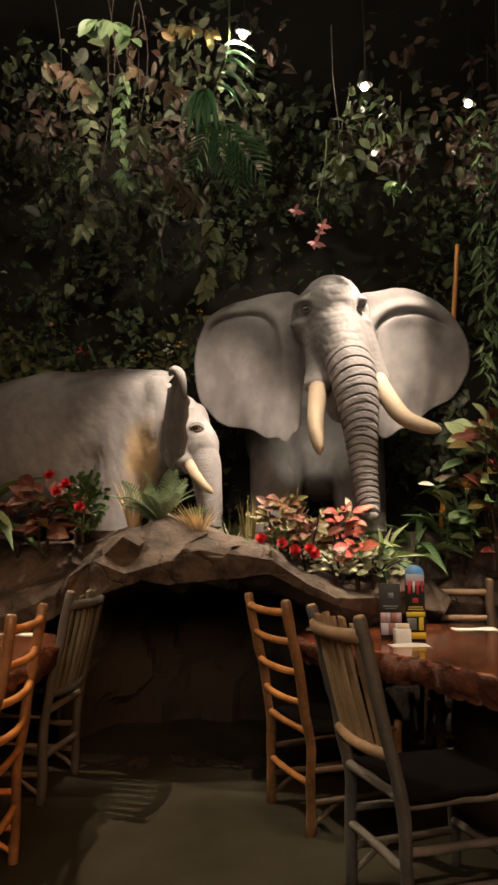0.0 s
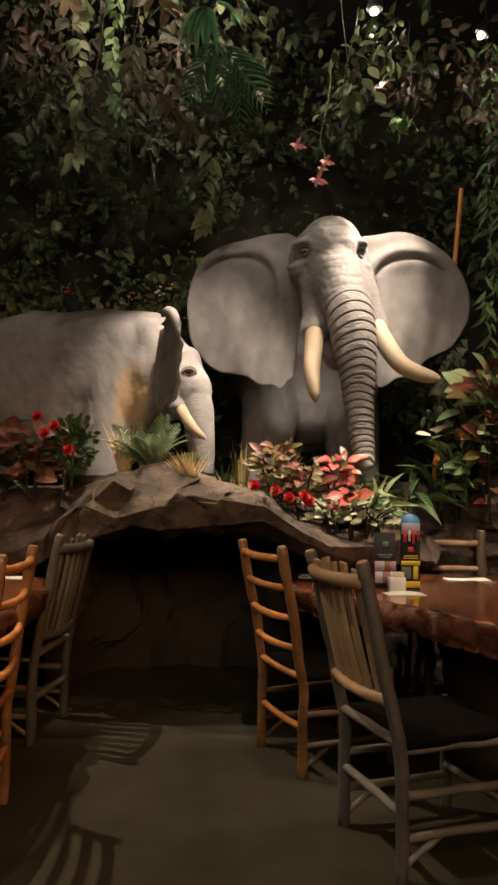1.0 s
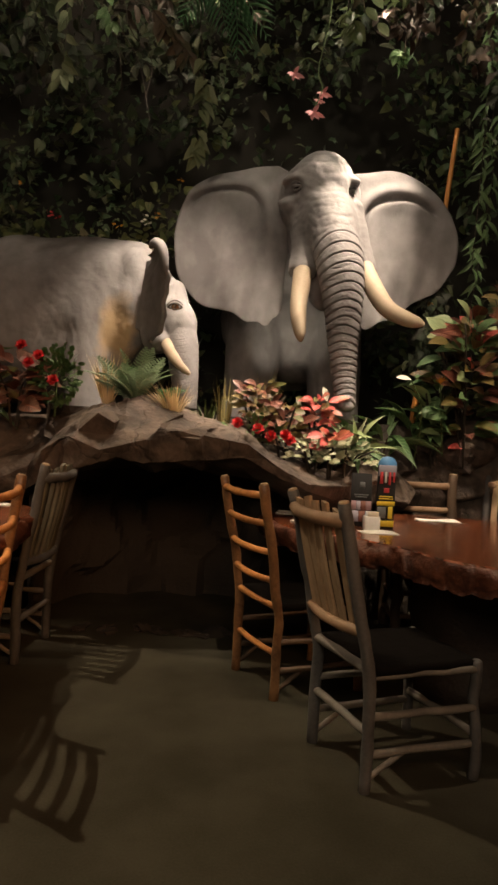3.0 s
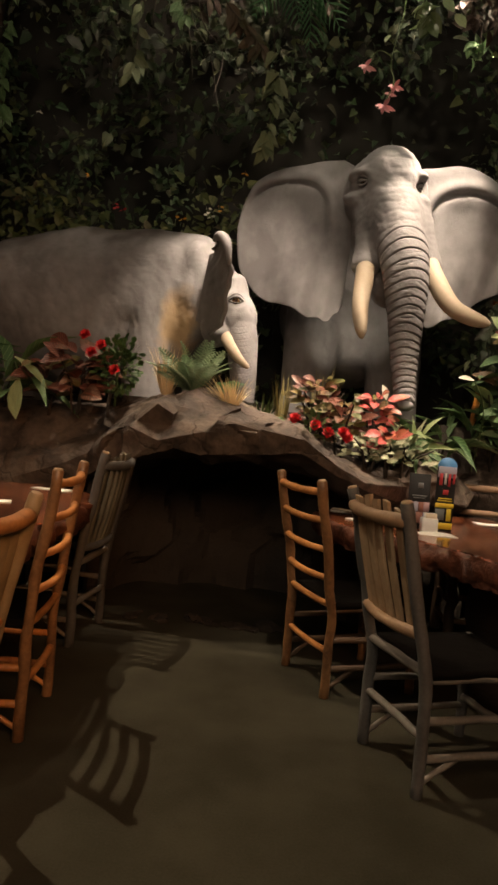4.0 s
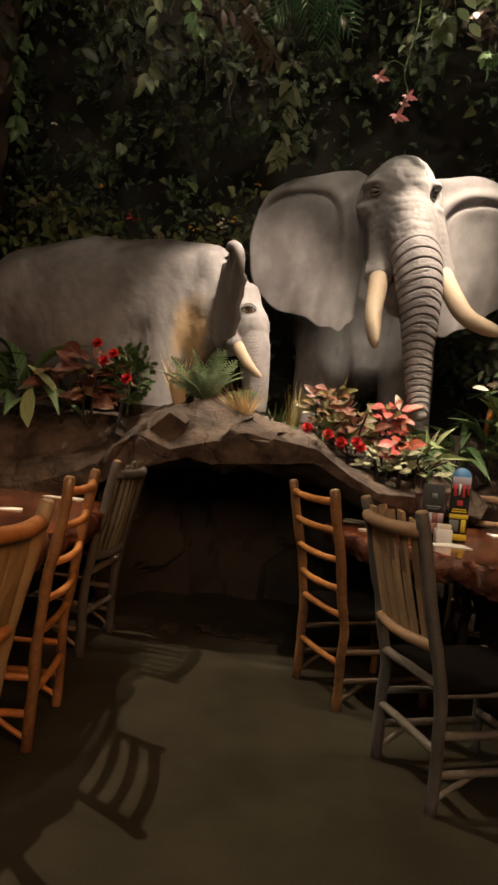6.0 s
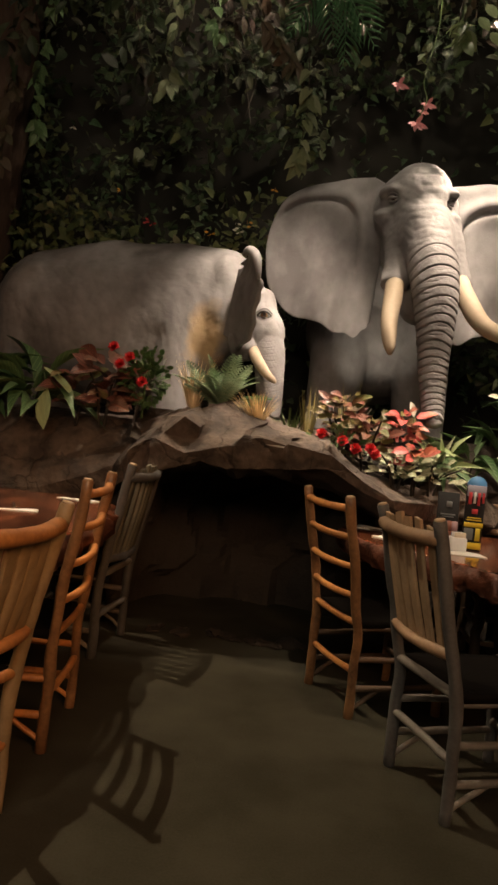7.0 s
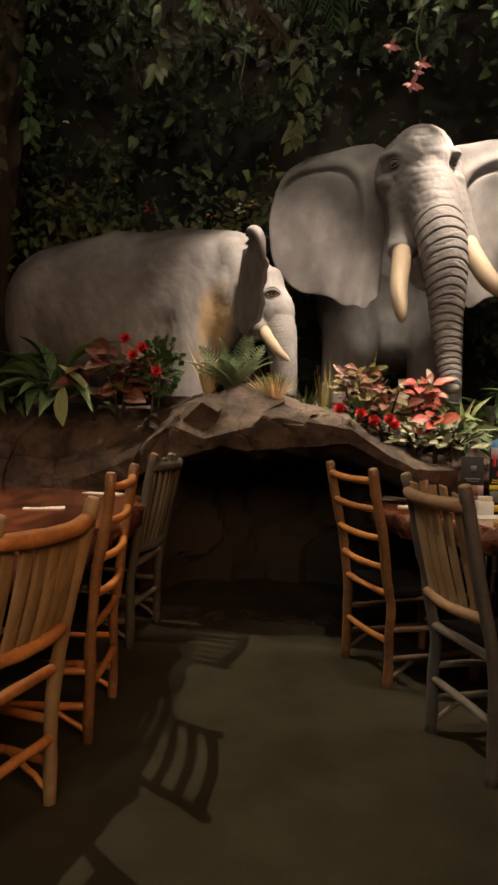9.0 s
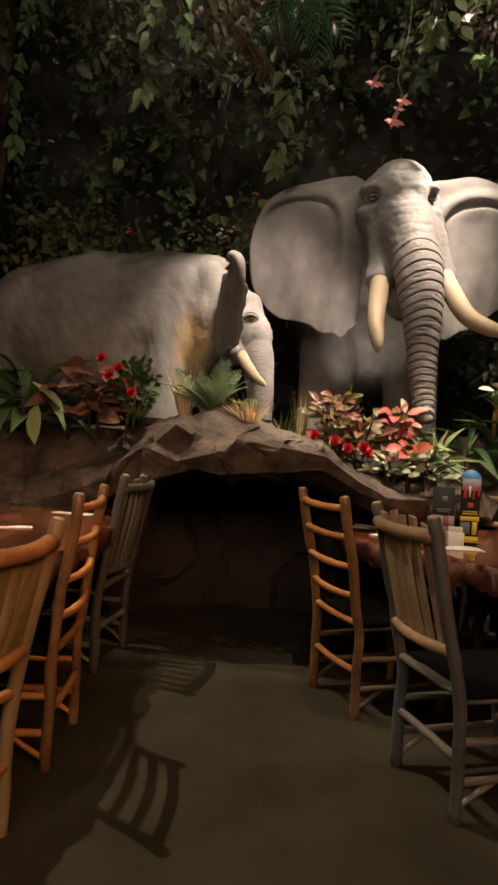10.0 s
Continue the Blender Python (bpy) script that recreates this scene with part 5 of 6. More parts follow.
bm.faces.new(cap[:13])
bm.faces.new(cap[:12:-1])
for i in range(12):
    bm.faces.new((cap[i], cap[13 + i], cap[14 + i], cap[i + 1]))
part("rounded_top", bm, C_BLUE, tall, "blue rounded top")
F = -0.0085
for name, mat, size, at in (("picture_band", C_LILAC, (0.100, 0.004, 0.060), (0, F, 0.325)), ("red_lettering", C_RED, (0.018, 0.004, 0.065), (-0.032, F - 0.003, 0.285)),
                            ("red_lettering", C_WHITE, (0.012, 0.004, 0.060), (-0.008, F - 0.003, 0.288)), ("red_lettering", C_RED, (0.014, 0.004, 0.070), (0.014, F - 0.003, 0.282)),
                            ("red_lettering", C_RED, (0.012, 0.004, 0.055), (0.038, F - 0.003, 0.290)), ("emblem", C_RED, (0.030, 0.004, 0.026), (0, F, 0.215)),
                            ("yellow_band", C_YELLOW, (0.102, 0.004, 0.024), (0, F, 0.142)), ("text_line", C_YELLOW, (0.075, 0.004, 0.006), (0, F, 0.180)), ("text_line", C_YELLOW, (0.082, 0.004, 0.006), (0, F, 0.168)),
                            ("picture_panel", C_GREY, (0.050, 0.004, 0.062), (-0.022, F, 0.092)), ("yellow_figure", C_YELLOW, (0.026, 0.004, 0.068), (0.028, F, 0.092)), ("yellow_band", C_YELLOW, (0.102, 0.004, 0.034), (0, F, 0.030))):
    part(name, flat_box(size, at, 0.001), mat, tall_panel)
dark_card = thing("menu_card", "black table card with small photographs at its foot", "menu card", "cards on the table", pose(0.735, 3.92, TOP, -6, 0, 4))
dark_panel = part("card_panel", flat_box((0.118, 0.010, 0.30), (0, 0, 0.15)), C_BLACK, dark_card)
part("emblem", flat_box((0.030, 0.004, 0.030), (0.004, -0.007, 0.235), 0.001), C_GREY, dark_panel)
part("text_line", flat_box((0.080, 0.004, 0.007), (0, -0.007, 0.178), 0.001), C_GREY, dark_panel)
part("text_line", flat_box((0.064, 0.004, 0.005), (0, -0.007, 0.166), 0.001), C_GREY, dark_panel)
for k, (mat, x, z, sx, sz) in enumerate(((C_PHOTO, -0.043, 0.118, 0.028, 0.052), (C_LILAC, -0.016, 0.118, 0.024, 0.052), (C_RUST, 0.011, 0.118, 0.028, 0.052), (C_PHOTO, 0.042, 0.118, 0.032, 0.052),
                                         (C_LILAC, -0.036, 0.058, 0.042, 0.062), (C_RUST, 0.012, 0.058, 0.050, 0.062), (C_GREY, 0.048, 0.058, 0.020, 0.062))):
    part("photo_strip", flat_box((sx, 0.004, sz), (x, -0.007, z), 0.001), mat, dark_panel)
caddy = thing("sugar_caddy", "small white caddy filled with sugar packets", "caddy", "", pose(0.775, 3.80, TOP, 0, 0, 5))
caddy_box = part("box", flat_box((0.085, 0.060, 0.075), (0, 0, 0.0385), 0.004), C_WHITE, caddy)
for k in range(6):
    part("packet", flat_box((0.060, 0.005, 0.05), (random.Random(k).uniform(-0.006, 0.006), -0.022 + k * 0.009, 0.076 + random.Random(k + 9).uniform(-0.004, 0.006)), 0.001), (C_SUGAR, C_WHITE, C_YELLOW, C_WHITE, C_BLUE, C_SUGAR)[k], caddy_box)


# ---- plants on the ledge ----
def leafy(name, label, category, at, mats, kind, count, height, length, width, seed, spread=0.35, low=0.15, group="", up=0.55, stems=3, face=(0, 0, 1)):
    rg = random.Random(seed)
    plant = thing(name, label, category, group, Matrix.Translation(at))
    for k in range(stems):
        a = rg.uniform(0, 6.28)
        tip = (math.cos(a) * spread * 0.45, math.sin(a) * spread * 0.45, height * rg.uniform(0.7, 0.95))
        v, f = tube(spline([(0.02 * math.cos(a), 0.02 * math.sin(a), -0.08), (tip[0] * 0.4, tip[1] * 0.4, tip[2] * 0.5), tip], 7), np.linspace(0.009, 0.005, 7), 6)
        piece("stem", mesh_from("stem", v.tolist(), f, TWIG), plant)
    for k in range(count):
        a = rg.uniform(0, 6.28)
        z = height * (low + (0.95 - low) * rg.random() ** 0.8)
        r = spread * 0.40 * rg.random()
        way = Vector((math.cos(a), math.sin(a) - 0.25, up * rg.uniform(-0.2, 1.6) * (0.4 + z / height)))
        ln = length * rg.uniform(0.65, 1.15)
        m = leaf_pose((math.cos(a) * r, math.sin(a) * r, z), way, ln, width * ln / length * rg.uniform(0.85, 1.15), rg.uniform(-0.5, 0.5), face)
        piece("leaf", leaf_mesh(kind, rg.choice(mats)), plant, m)
    return plant


# bed before the large elephant
OUTWARD = (0, -0.8, 0.6)
leafy("croton", "croton plant with bright coral-red veined leaves", "plant", (0.52, 4.62, 1.16), [CROTON_RED, CROTON_RED, CROTON_RED, CROTON_MIX], "oval", 52, 0.40, 0.105, 0.062, 11, 0.24, 0.45, group="crotons in the flower bed", face=OUTWARD)
leafy("croton", "croton plant with yellow, green and maroon leaves", "plant", (0.13, 4.58, 1.24), [CROTON_MIX, CROTON_MIX, CROTON_DARK], "oval", 80, 0.38, 0.105, 0.052, 12, 0.38, group="crotons in the flower bed", face=OUTWARD)
leafy("croton", "croton plant with dark maroon leaves among red ones", "plant", (0.30, 4.54, 1.16), [CROTON_DARK, CROTON_DARK, CROTON_MIX], "oval", 60, 0.34, 0.115, 0.06, 10, 0.34, group="crotons in the flower bed", face=OUTWARD)
leafy("croton", "low croton plant with coral-pink veined leaves", "plant", (0.60, 4.46, 1.10), [CROTON_RED], "oval", 18, 0.22, 0.13, 0.075, 13, 0.22, 0.4, group="crotons in the flower bed", face=OUTWARD)
leafy("variegated_plant", "low plant with pale green and cream variegated leaves", "plant", (0.48, 4.44, 1.10), [VARIEGATED], "flat", 80, 0.17, 0.08, 0.042, 14, 0.42, group="low green plants", up=0.6, face=OUTWARD)
leafy("variegated_plant", "low plant with pale green and cream variegated leaves", "plant", (0.70, 4.50, 1.08), [VARIEGATED, BROAD_LEAF], "flat", 70, 0.20, 0.08, 0.042, 15, 0.42, group="low green plants", up=0.6, face=OUTWARD)
leafy("broadleaf_plant", "pale green plant with narrow upright leaves", "plant", (0.76, 4.60, 1.10), [PALE_LEAF, VARIEGATED], "long", 26, 0.20, 0.20, 0.036, 29, 0.20, group="arching green plants", up=1.6, face=OUTWARD)
leafy("broadleaf_plant", "green plant with long arching leaves", "plant", (0.80, 4.74, 1.04), [BROAD_LEAF], "long", 20, 0.26, 0.30, 0.060, 16, 0.22, group="arching green plants", up=1.0)
leafy("broadleaf_plant", "green plant with long arching leaves", "plant", (1.02, 4.95, 1.06), [BROAD_LEAF], "long", 22, 0.28, 0.34, 0.055, 17, 0.26, group="arching green plants", up=0.9)
leafy("broadleaf_plant", "green plant with long arching leaves", "plant", (1.28, 5.22, 1.16), [BROAD_LEAF], "long", 20, 0.34, 0.34, 0.075, 18, 0.26, group="arching green plants", up=0.9)
leafy("broadleaf_plant", "upright green plant with broad pointed leaves", "plant", (1.42, 5.10, 1.18), [BROAD_LEAF, PALE_LEAF], "oval", 18, 0.62, 0.26, 0.10, 28, 0.24, group="arching green plants", up=1.6)
leafy("croton", "tall croton with maroon, orange and olive leaves beside the bamboo", "plant", (1.62, 5.00, 1.20), [CROTON_DARK, CROTON_MIX, BROAD_LEAF, CROTON_MIX, CROTON_MIX, BROAD_LEAF, CROTON_DARK, CROTON_MIX, PALE_LEAF, CROTON_RED], "oval", 150, 1.02, 0.19, 0.092, 19, 0.60, 0.05, group="tall crotons", stems=6, face=OUTWARD)
leafy("croton", "tall croton with maroon and olive leaves on the rock ledge", "plant", (2.10, 5.15, 1.40), [CROTON_DARK, CROTON_MIX, CROTON_MIX], "oval", 120, 1.05, 0.16, 0.08, 20, 0.6, 0.05, group="tall crotons", stems=6, face=OUTWARD)
leafy("croton", "dark red croton with orange-veined leaves", "plant", (-1.44, 4.46, 1.32), [CROTON_DARK], "oval", 44, 0.38, 0.19, 0.10, 21, 0.36, group="dark crotons", face=OUTWARD)
leafy("croton", "dark red croton with orange-veined leaves", "plant", (-1.66, 4.52, 1.30), [CROTON_DARK, CROTON_MIX], "oval", 24, 0.30, 0.18, 0.085, 22, 0.30, group="dark crotons", face=OUTWARD)
leafy("broadleaf_plant", "large plant with broad dark green leaves", "plant", (-1.98, 4.56, 1.26), [BROAD_LEAF], "long", 18, 0.30, 0.46, 0.12, 23, 0.26, group="large-leaved plants", up=0.9)
leafy("broadleaf_plant", "large plant with broad dark green leaves", "plant", (-2.40, 4.60, 1.26), [BROAD_LEAF], "long", 18, 0.28, 0.46, 0.12, 24, 0.26, group="large-leaved plants", up=0.8)
pale = thing("pale_leaf_spray", "single pale green broad leaf hanging over the rock", "plant", "", Matrix.Translation((-1.80, 4.34, 1.42)))
piece("leaf", leaf_mesh("flat", PALE_LEAF), pale, leaf_pose((0.02, -0.02, 0.02), (0.08, -0.35, -1), 0.27, 0.12, 0.3, (0, -1, 0.3)))
piece("leaf", leaf_mesh("flat", PALE_LEAF), pale, leaf_pose((-0.05, 0.05, 0.16), (0.9, -0.3, -0.5), 0.34, 0.08, 0.2))
v, f = tube(spline([(-0.1, 0.15, -0.1), (-0.06, 0.08, 0.12), (0.02, -0.02, 0.03)], 8), 0.006, 6)
piece("stem", mesh_from("stem", v.tolist(), f, GREEN_STEM), pale)


BUSH_LEAF = leaf_material("bush_leaf", [(0.04, 0.09, 0.03), (0.09, 0.15, 0.05), (0.06, 0.12, 0.04)], island=True)


def flower_bush(label, at, radius, height, blossoms, seed, petal=RED_PETAL, name="flower_bush", leaves=90):
    rg = random.Random(seed)
    bush = thing(name, label, "flowers", "red flower bushes", Matrix.Translation(at))
    poses = []
    for k in range(leaves):
        d = rand_dir(rg, -0.4)
        p = Vector((d.x * radius, d.y * radius, height * 0.5 + d.z * height * 0.5)) * rg.uniform(0.5, 1.0)
        poses.append(leaf_pose(p, d + Vector((0, -0.4, 0.2)), rg.uniform(0.03, 0.055), rg.uniform(0.025, 0.04), rg.uniform(-1, 1)))
    ob = piece("foliage", leaf_batch("foliage", poses, BUSH_LEAF, "flat"), bush)
    ob["kind"] = "stuff"
    v, f = tube([(0, 0, -0.1), (0, 0, height * 0.5)], 0.008, 6)
    piece("stem", mesh_from("stem", v.tolist(), f, GREEN_STEM), bush)
    for x, y, z in blossoms:
        petals = []
        for k in range(16):
            a = k * 2.4
            e = 0.2 + 1.1 * k / 16
            way = (math.cos(a) * math.sin(e), math.sin(a) * math.sin(e), math.cos(e))
            petals.append(leaf_pose((0, 0, 0), way, 0.044, 0.040, 0.0))
        piece("blossom", leaf_batch("blossom", petals, petal, "flat"), bush, Matrix.Translation((x, y, z)) @ Matrix.Rotation(0.9, 4, "X"))
    return bush


flower_bush("leafy green bush with clusters of bright red blossoms", (-1.18, 4.46, 1.42), 0.15, 0.36, [(-0.08, -0.13, 0.27), (-0.14, -0.13, 0.22), (0.02, -0.14, 0.12), (-0.20, -0.10, 0.33)], 31, leaves=360)
flower_bush("small clump of bright red blossoms at the rock edge", (0.10, 4.36, 1.25), 0.20, 0.13, [(-0.10, -0.03, 0.09), (0.03, -0.06, 0.06), (0.11, -0.09, 0.02), (0.20, -0.10, 0.03), (0.23, -0.07, 0.0)], 32, leaves=70)


def frond_mesh(length, pairs, leaflet, width, droop, mat, kind="straight", stem=0.004, sweep=0.55):
    """A feathery frond along +y, face up."""
    path = np.array([(0.02 * math.sin(t * 3) * length, length * (t - 0.12 * droop * t * t), length * (0.25 * t - droop * t * t)) for t in np.linspace(0, 1, 12)])
    poses = []
    for k in range(pairs):
        t = 0.10 + 0.90 * k / (pairs - 1)
        p = np.array([np.interp(t, np.linspace(0, 1, 12), path[:, i]) for i in range(3)])
        ln = leaflet * math.sin(math.pi * (0.18 + 0.78 * t)) ** 0.8
        for s in (-1, 1):
            poses.append(leaf_pose(p, (s, sweep, -0.12), ln, width, s * 0.25))
    v, f, uv = LEAF[kind]
    h = np.hstack([v, np.ones((len(v), 1))])
    mats = np.array([np.array(m) for m in poses])
    allv = np.einsum("nij,kj->nki", mats, h)[:, :, :3].reshape(-1, 3)
    allf = [tuple(i + n * len(v) for i in q) for n in range(len(poses)) for q in f]
    sv, sf = tube(path, np.linspace(stem, stem * 0.4, 12), 5)
    base = len(allv)
    allf += [tuple(i + base for i in q) for q in sf]
    return mesh_from("frond", np.vstack([allv, sv]).tolist(), allf, mat, True, np.vstack([np.tile(uv, (len(poses), 1)), np.zeros((len(sv), 2))]))


def frond_plant(name, label, at, mesh, ways, group=""):
    plant = thing(name, label, "fern", group, Matrix.Translation(at))
    for way, size, roll in ways:
        piece("frond", mesh, plant, leaf_pose((0, 0, 0), way, size, size, roll))
    return plant


FERN = frond_mesh(0.42, 17, 0.095, 0.0135, 0.34, FERN_LEAF)
rg = random.Random(5)
ways = []
for k in range(17):
    a = rg.uniform(0, 6.28)
    ways.append(((math.cos(a) - 0.1, math.sin(a) * 0.7 - 0.45, rg.uniform(0.5, 1.6)), rg.uniform(0.75, 1.0), rg.uniform(-0.4, 0.4)))
frond_plant("fern", "green feathery fern growing from the rock", (-0.70, 4.54, 1.45), FERN, ways)
DARK_FERN = frond_mesh(0.24, 7, 0.10, 0.012, 0.6, DARK_PALM)
frond_plant("fern", "small dark fern over dry straw", (-0.48, 4.52, 1.47), DARK_FERN, [((0.1, -0.7, 0.5), 0.8, 0.2), ((0.6, -0.5, 0.6), 0.8, -0.2)])


def tuft(name, label, at, count, height, spread, mat, seed, lean=(0, 0), width=0.006, category="grass"):
    rg = random.Random(seed)
    vs, fs = [], []
    for k in range(count):
        a, r = rg.uniform(0, 6.28), spread * rg.random() ** 0.6
        b = Vector((math.cos(a) * 0.03, math.sin(a) * 0.03, -0.04))
        h = height * rg.uniform(0.55, 1.1)
        tip = Vector((math.cos(a) * r + lean[0] * h, math.sin(a) * r + lean[1] * h, h))
        mid = b.lerp(tip, 0.5) + Vector((0, 0, 0.12 * h))
        n = len(vs)
        w = width * rg.uniform(0.7, 1.3)
        s = Vector((math.cos(a + 1.57), math.sin(a + 1.57), 0)) * w
        vs += [b - s, b + s, mid - s * 0.8, mid + s * 0.8, tip]
        fs += [(n, n + 1, n + 3, n + 2), (n + 2, n + 3, n + 4)]
    ob = piece(name, mesh_from(name, [tuple(q) for q in vs], fs, mat, False), None, Matrix.Translation(at))
    return tagged(ob, label, category, "dry grass tufts")


DRY_GREEN = material("dry_grass", (0.30, 0.25, 0.09), (0.18, 0.16, 0.06), 0.7, 10, 80, 0.2)
tuft("grass_tuft", "tuft of dry straw-coloured grass on the rock", (-0.86, 4.52, 1.46), 60, 0.30, 0.20, STRAW, 41, width=0.004)
tuft("grass_tuft", "splayed bundle of pale dry straw", (-0.42, 4.46, 1.41), 130, 0.15, 0.26, STRAW, 42, (-0.2, -0.9), 0.0035)
tuft("grass_tuft", "upright olive grass blades beside the flowers", (-0.10, 4.60, 1.34), 26, 0.30, 0.10, DRY_GREEN, 43)
tuft("grass_tuft", "thin upright olive grass behind the croton", (0.16, 4.78, 1.30), 40, 0.42, 0.20, DRY_GREEN, 44, width=0.004)
tuft("grass_tuft", "green grass clump between the elephants", (-0.22, 4.62, 1.34), 30, 0.16, 0.16, GREEN_STEM, 45)


def lily(label, at, turn, size=0.085, stem=((0, 0, -0.35), (0.01, 0, -0.15))):
    plant = thing("white_lily", label, "flower", "white lilies", Matrix.Translation(at))
    piece("petal", leaf_mesh("flat", WHITE_PETAL), plant, leaf_pose((0, 0, 0), turn, size, size * 0.55, 0.3, (0, -0.8, 0.6)))
    v, f = tube(spline([stem[0], stem[1], (0, 0, 0)], 7), 0.004, 6)
    piece("stem", mesh_from("stem", v.tolist(), f, GREEN_STEM), plant)


lily("white lily spathe beside the elephant's trunk", (0.575, 4.60, 1.525), (-0.3, -0.3, 1), 0.10)
lily("white lily bloom on a long stem near the bamboo", (1.125, 4.62, 1.70), (-1, -0.3, 0.15), 0.11, ((0.1, 0.25, -0.6), (0.1, 0.08, -0.2)))
bird = thing("orange_flower", "small orange spiky bloom among the crotons", "flower", "", Matrix.Translation((1.38, 4.85, 1.70)))
for k in range(7):
    a = 0.5 + k * 0.35
    piece("petal", leaf_mesh("straight", YELLOW_PETAL), bird, leaf_pose((0, 0, 0), (math.cos(a), -0.5, math.sin(a)), 0.06, 0.012))
v, f = tube([(0.05, 0.03, -0.5), (0, 0, 0)], 0.004, 6)
piece("stem", mesh_from("stem", v.tolist(), f, GREEN_STEM), bird)

# bamboo pole behind the ear
pole = thing("bamboo_pole", "slender orange-brown bamboo pole standing on the ledge", "bamboo", "", Matrix.Identity(4))
a, b = np.array((1.295, 5.36, 1.20)), np.array((1.535, 5.42, 3.72))
for k in range(7):
    p, q = a + (b - a) * (k / 7), a + (b - a) * ((k + 0.985) / 7)
    v, f = tube(np.array([p, p + (q - p) * 0.04, p + (q - p) * 0.5, p + (q - p) * 0.96, q]), np.array([0.030, 0.026, 0.025, 0.026, 0.030]) * (1 - 0.055 * k), 12)
    piece("cane_section", mesh_from("cane_section", v.tolist(), f, BAMBOO), pole)

poses = []
rg = random.Random(90)
for k in range(240):
    t = rg.uniform(0.26, 0.66)
    p = a + (b - a) * t
    s = rg.uniform(0.05, 0.10)
    poses.append(leaf_pose((p[0] + rg.gauss(0, 0.055), p[1] - 0.05 - 0.06 * rg.random(), p[2]), (rg.gauss(0, 0.7), -0.3, -0.8), s, s * rg.uniform(0.55, 0.85), rg.uniform(-1, 1), (rg.gauss(0, 0.4), -1, 0.4)))
tagged(piece("creeper", leaf_batch("creeper", poses, CANOPY_LEAF, "heart")), "dark green creeper winding over the bamboo pole", "creeper", kind="stuff")

# ---- foliage behind and above ----
rg = random.Random(77)
poses = []
for k in range(15000):
    x, z = rg.uniform(-4.6, 4.6), rg.uniform(1.2, 5.4)
    if 0.0 < x < 1.3 and 3.1 < z < 4.2 and rg.random() < 0.75:
        continue
    y = 6.30 + 0.28 * noise.noise(Vector((x * 0.9, z * 0.9, 3.0))) + rg.uniform(-0.30, 0.20)
    n = noise.noise(Vector((x * 1.6, z * 1.6, 9.0)))
    if n < -0.05 and rg.random() < 0.85:
        continue
    s = rg.uniform(0.045, 0.105) * (1.4 if rg.random() < 0.08 else 1)
    poses.append(leaf_pose((x, y, z), (rg.gauss(0, 0.9), -0.5 + rg.gauss(0, 0.5), -0.45 + rg.gauss(0, 0.8)), s, s * rg.uniform(0.45, 0.85), rg.uniform(-1.2, 1.2), (rg.gauss(0, 0.4), -1, 0.4)))
tagged(piece("ivy", leaf_batch("ivy", poses, IVY_LEAF, "heart")), "dense wall of dark green ivy leaves behind the elephants", "ivy", kind="stuff")


for name, mat, label, spots in (("ivy_blossom", WHITE_PETAL, "small white blossom among the ivy", ((-0.88, 5.62, 2.97), (-0.86, 5.60, 2.91), (-2.38, 5.7, 3.72))),
                                ("ivy_blossom", YELLOW_PETAL, "small yellow blossom among the ivy", ((-0.80, 5.72, 3.02), (-1.12, 5.75, 2.92), (-0.62, 5.8, 3.35), (-1.95, 5.75, 3.25))),
                                ("ivy_blossom", RED_PETAL, "small red blossom among the ivy", ((-1.68, 5.70, 2.98), (-1.62, 5.70, 2.95)))):
    for k, at in enumerate(spots):
        petals = [leaf_pose((0.02 * math.sin(a * 7), 0, 0.02 * math.cos(a * 5)), (math.cos(a), -0.2, math.sin(a) * 0.5 - 0.3), 0.034, 0.018, a, (0.4, -1, 0.3)) for a in np.linspace(k, k + 3.0, 3)]
        tagged(piece(name, leaf_batch(name, petals, mat, "flat"), None, Matrix.Translation(at)), label, "flower", "blossoms in the ivy")


def in_beam(p):
    """Leaves close under a spotlight are trimmed away."""
    for eye, target, _, cone, *_ in LAMPS[:3]:
        d, axis = Vector(p) - Vector(eye), Vector(target) - Vector(eye)
        if d.length < 0.36:
            return True
        if d.length < 1.5 and d.angle(axis) < radians(cone / 2 + 3):
            return True
    return False


def clump(poses, at, r, count, length, rg, down=0.5, front=0.4, width=0.5):
    for k in range(count):
        d = rand_dir(rg)
        p = Vector(at) + Vector((d.x * r[0], d.y * r[1], d.z * r[2])) * rg.random() ** 0.5
        if in_beam(p) or (-0.05 < p.x < 1.0 and 3.0 < p.z < 3.72):
            continue
        s = length * rg.uniform(0.6, 1.3)
        poses.append(leaf_pose(p, rand_dir(rg, down, front), s, s * width * rg.uniform(0.8, 1.2), rg.uniform(-0.8, 0.8), (0, -1, 0.5)))


rg = random.Random(78)
green, brown, low = [], [], []
# ivy low behind the small elephant's back
for k in range(26):
    clump(low, (rg.uniform(-2.9, -0.4), rg.uniform(5.75, 6.05), rg.uniform(2.55, 3.2)), (0.28, 0.12, 0.22), 30, 0.085, rg, 0.4, 0.7, 0.7)
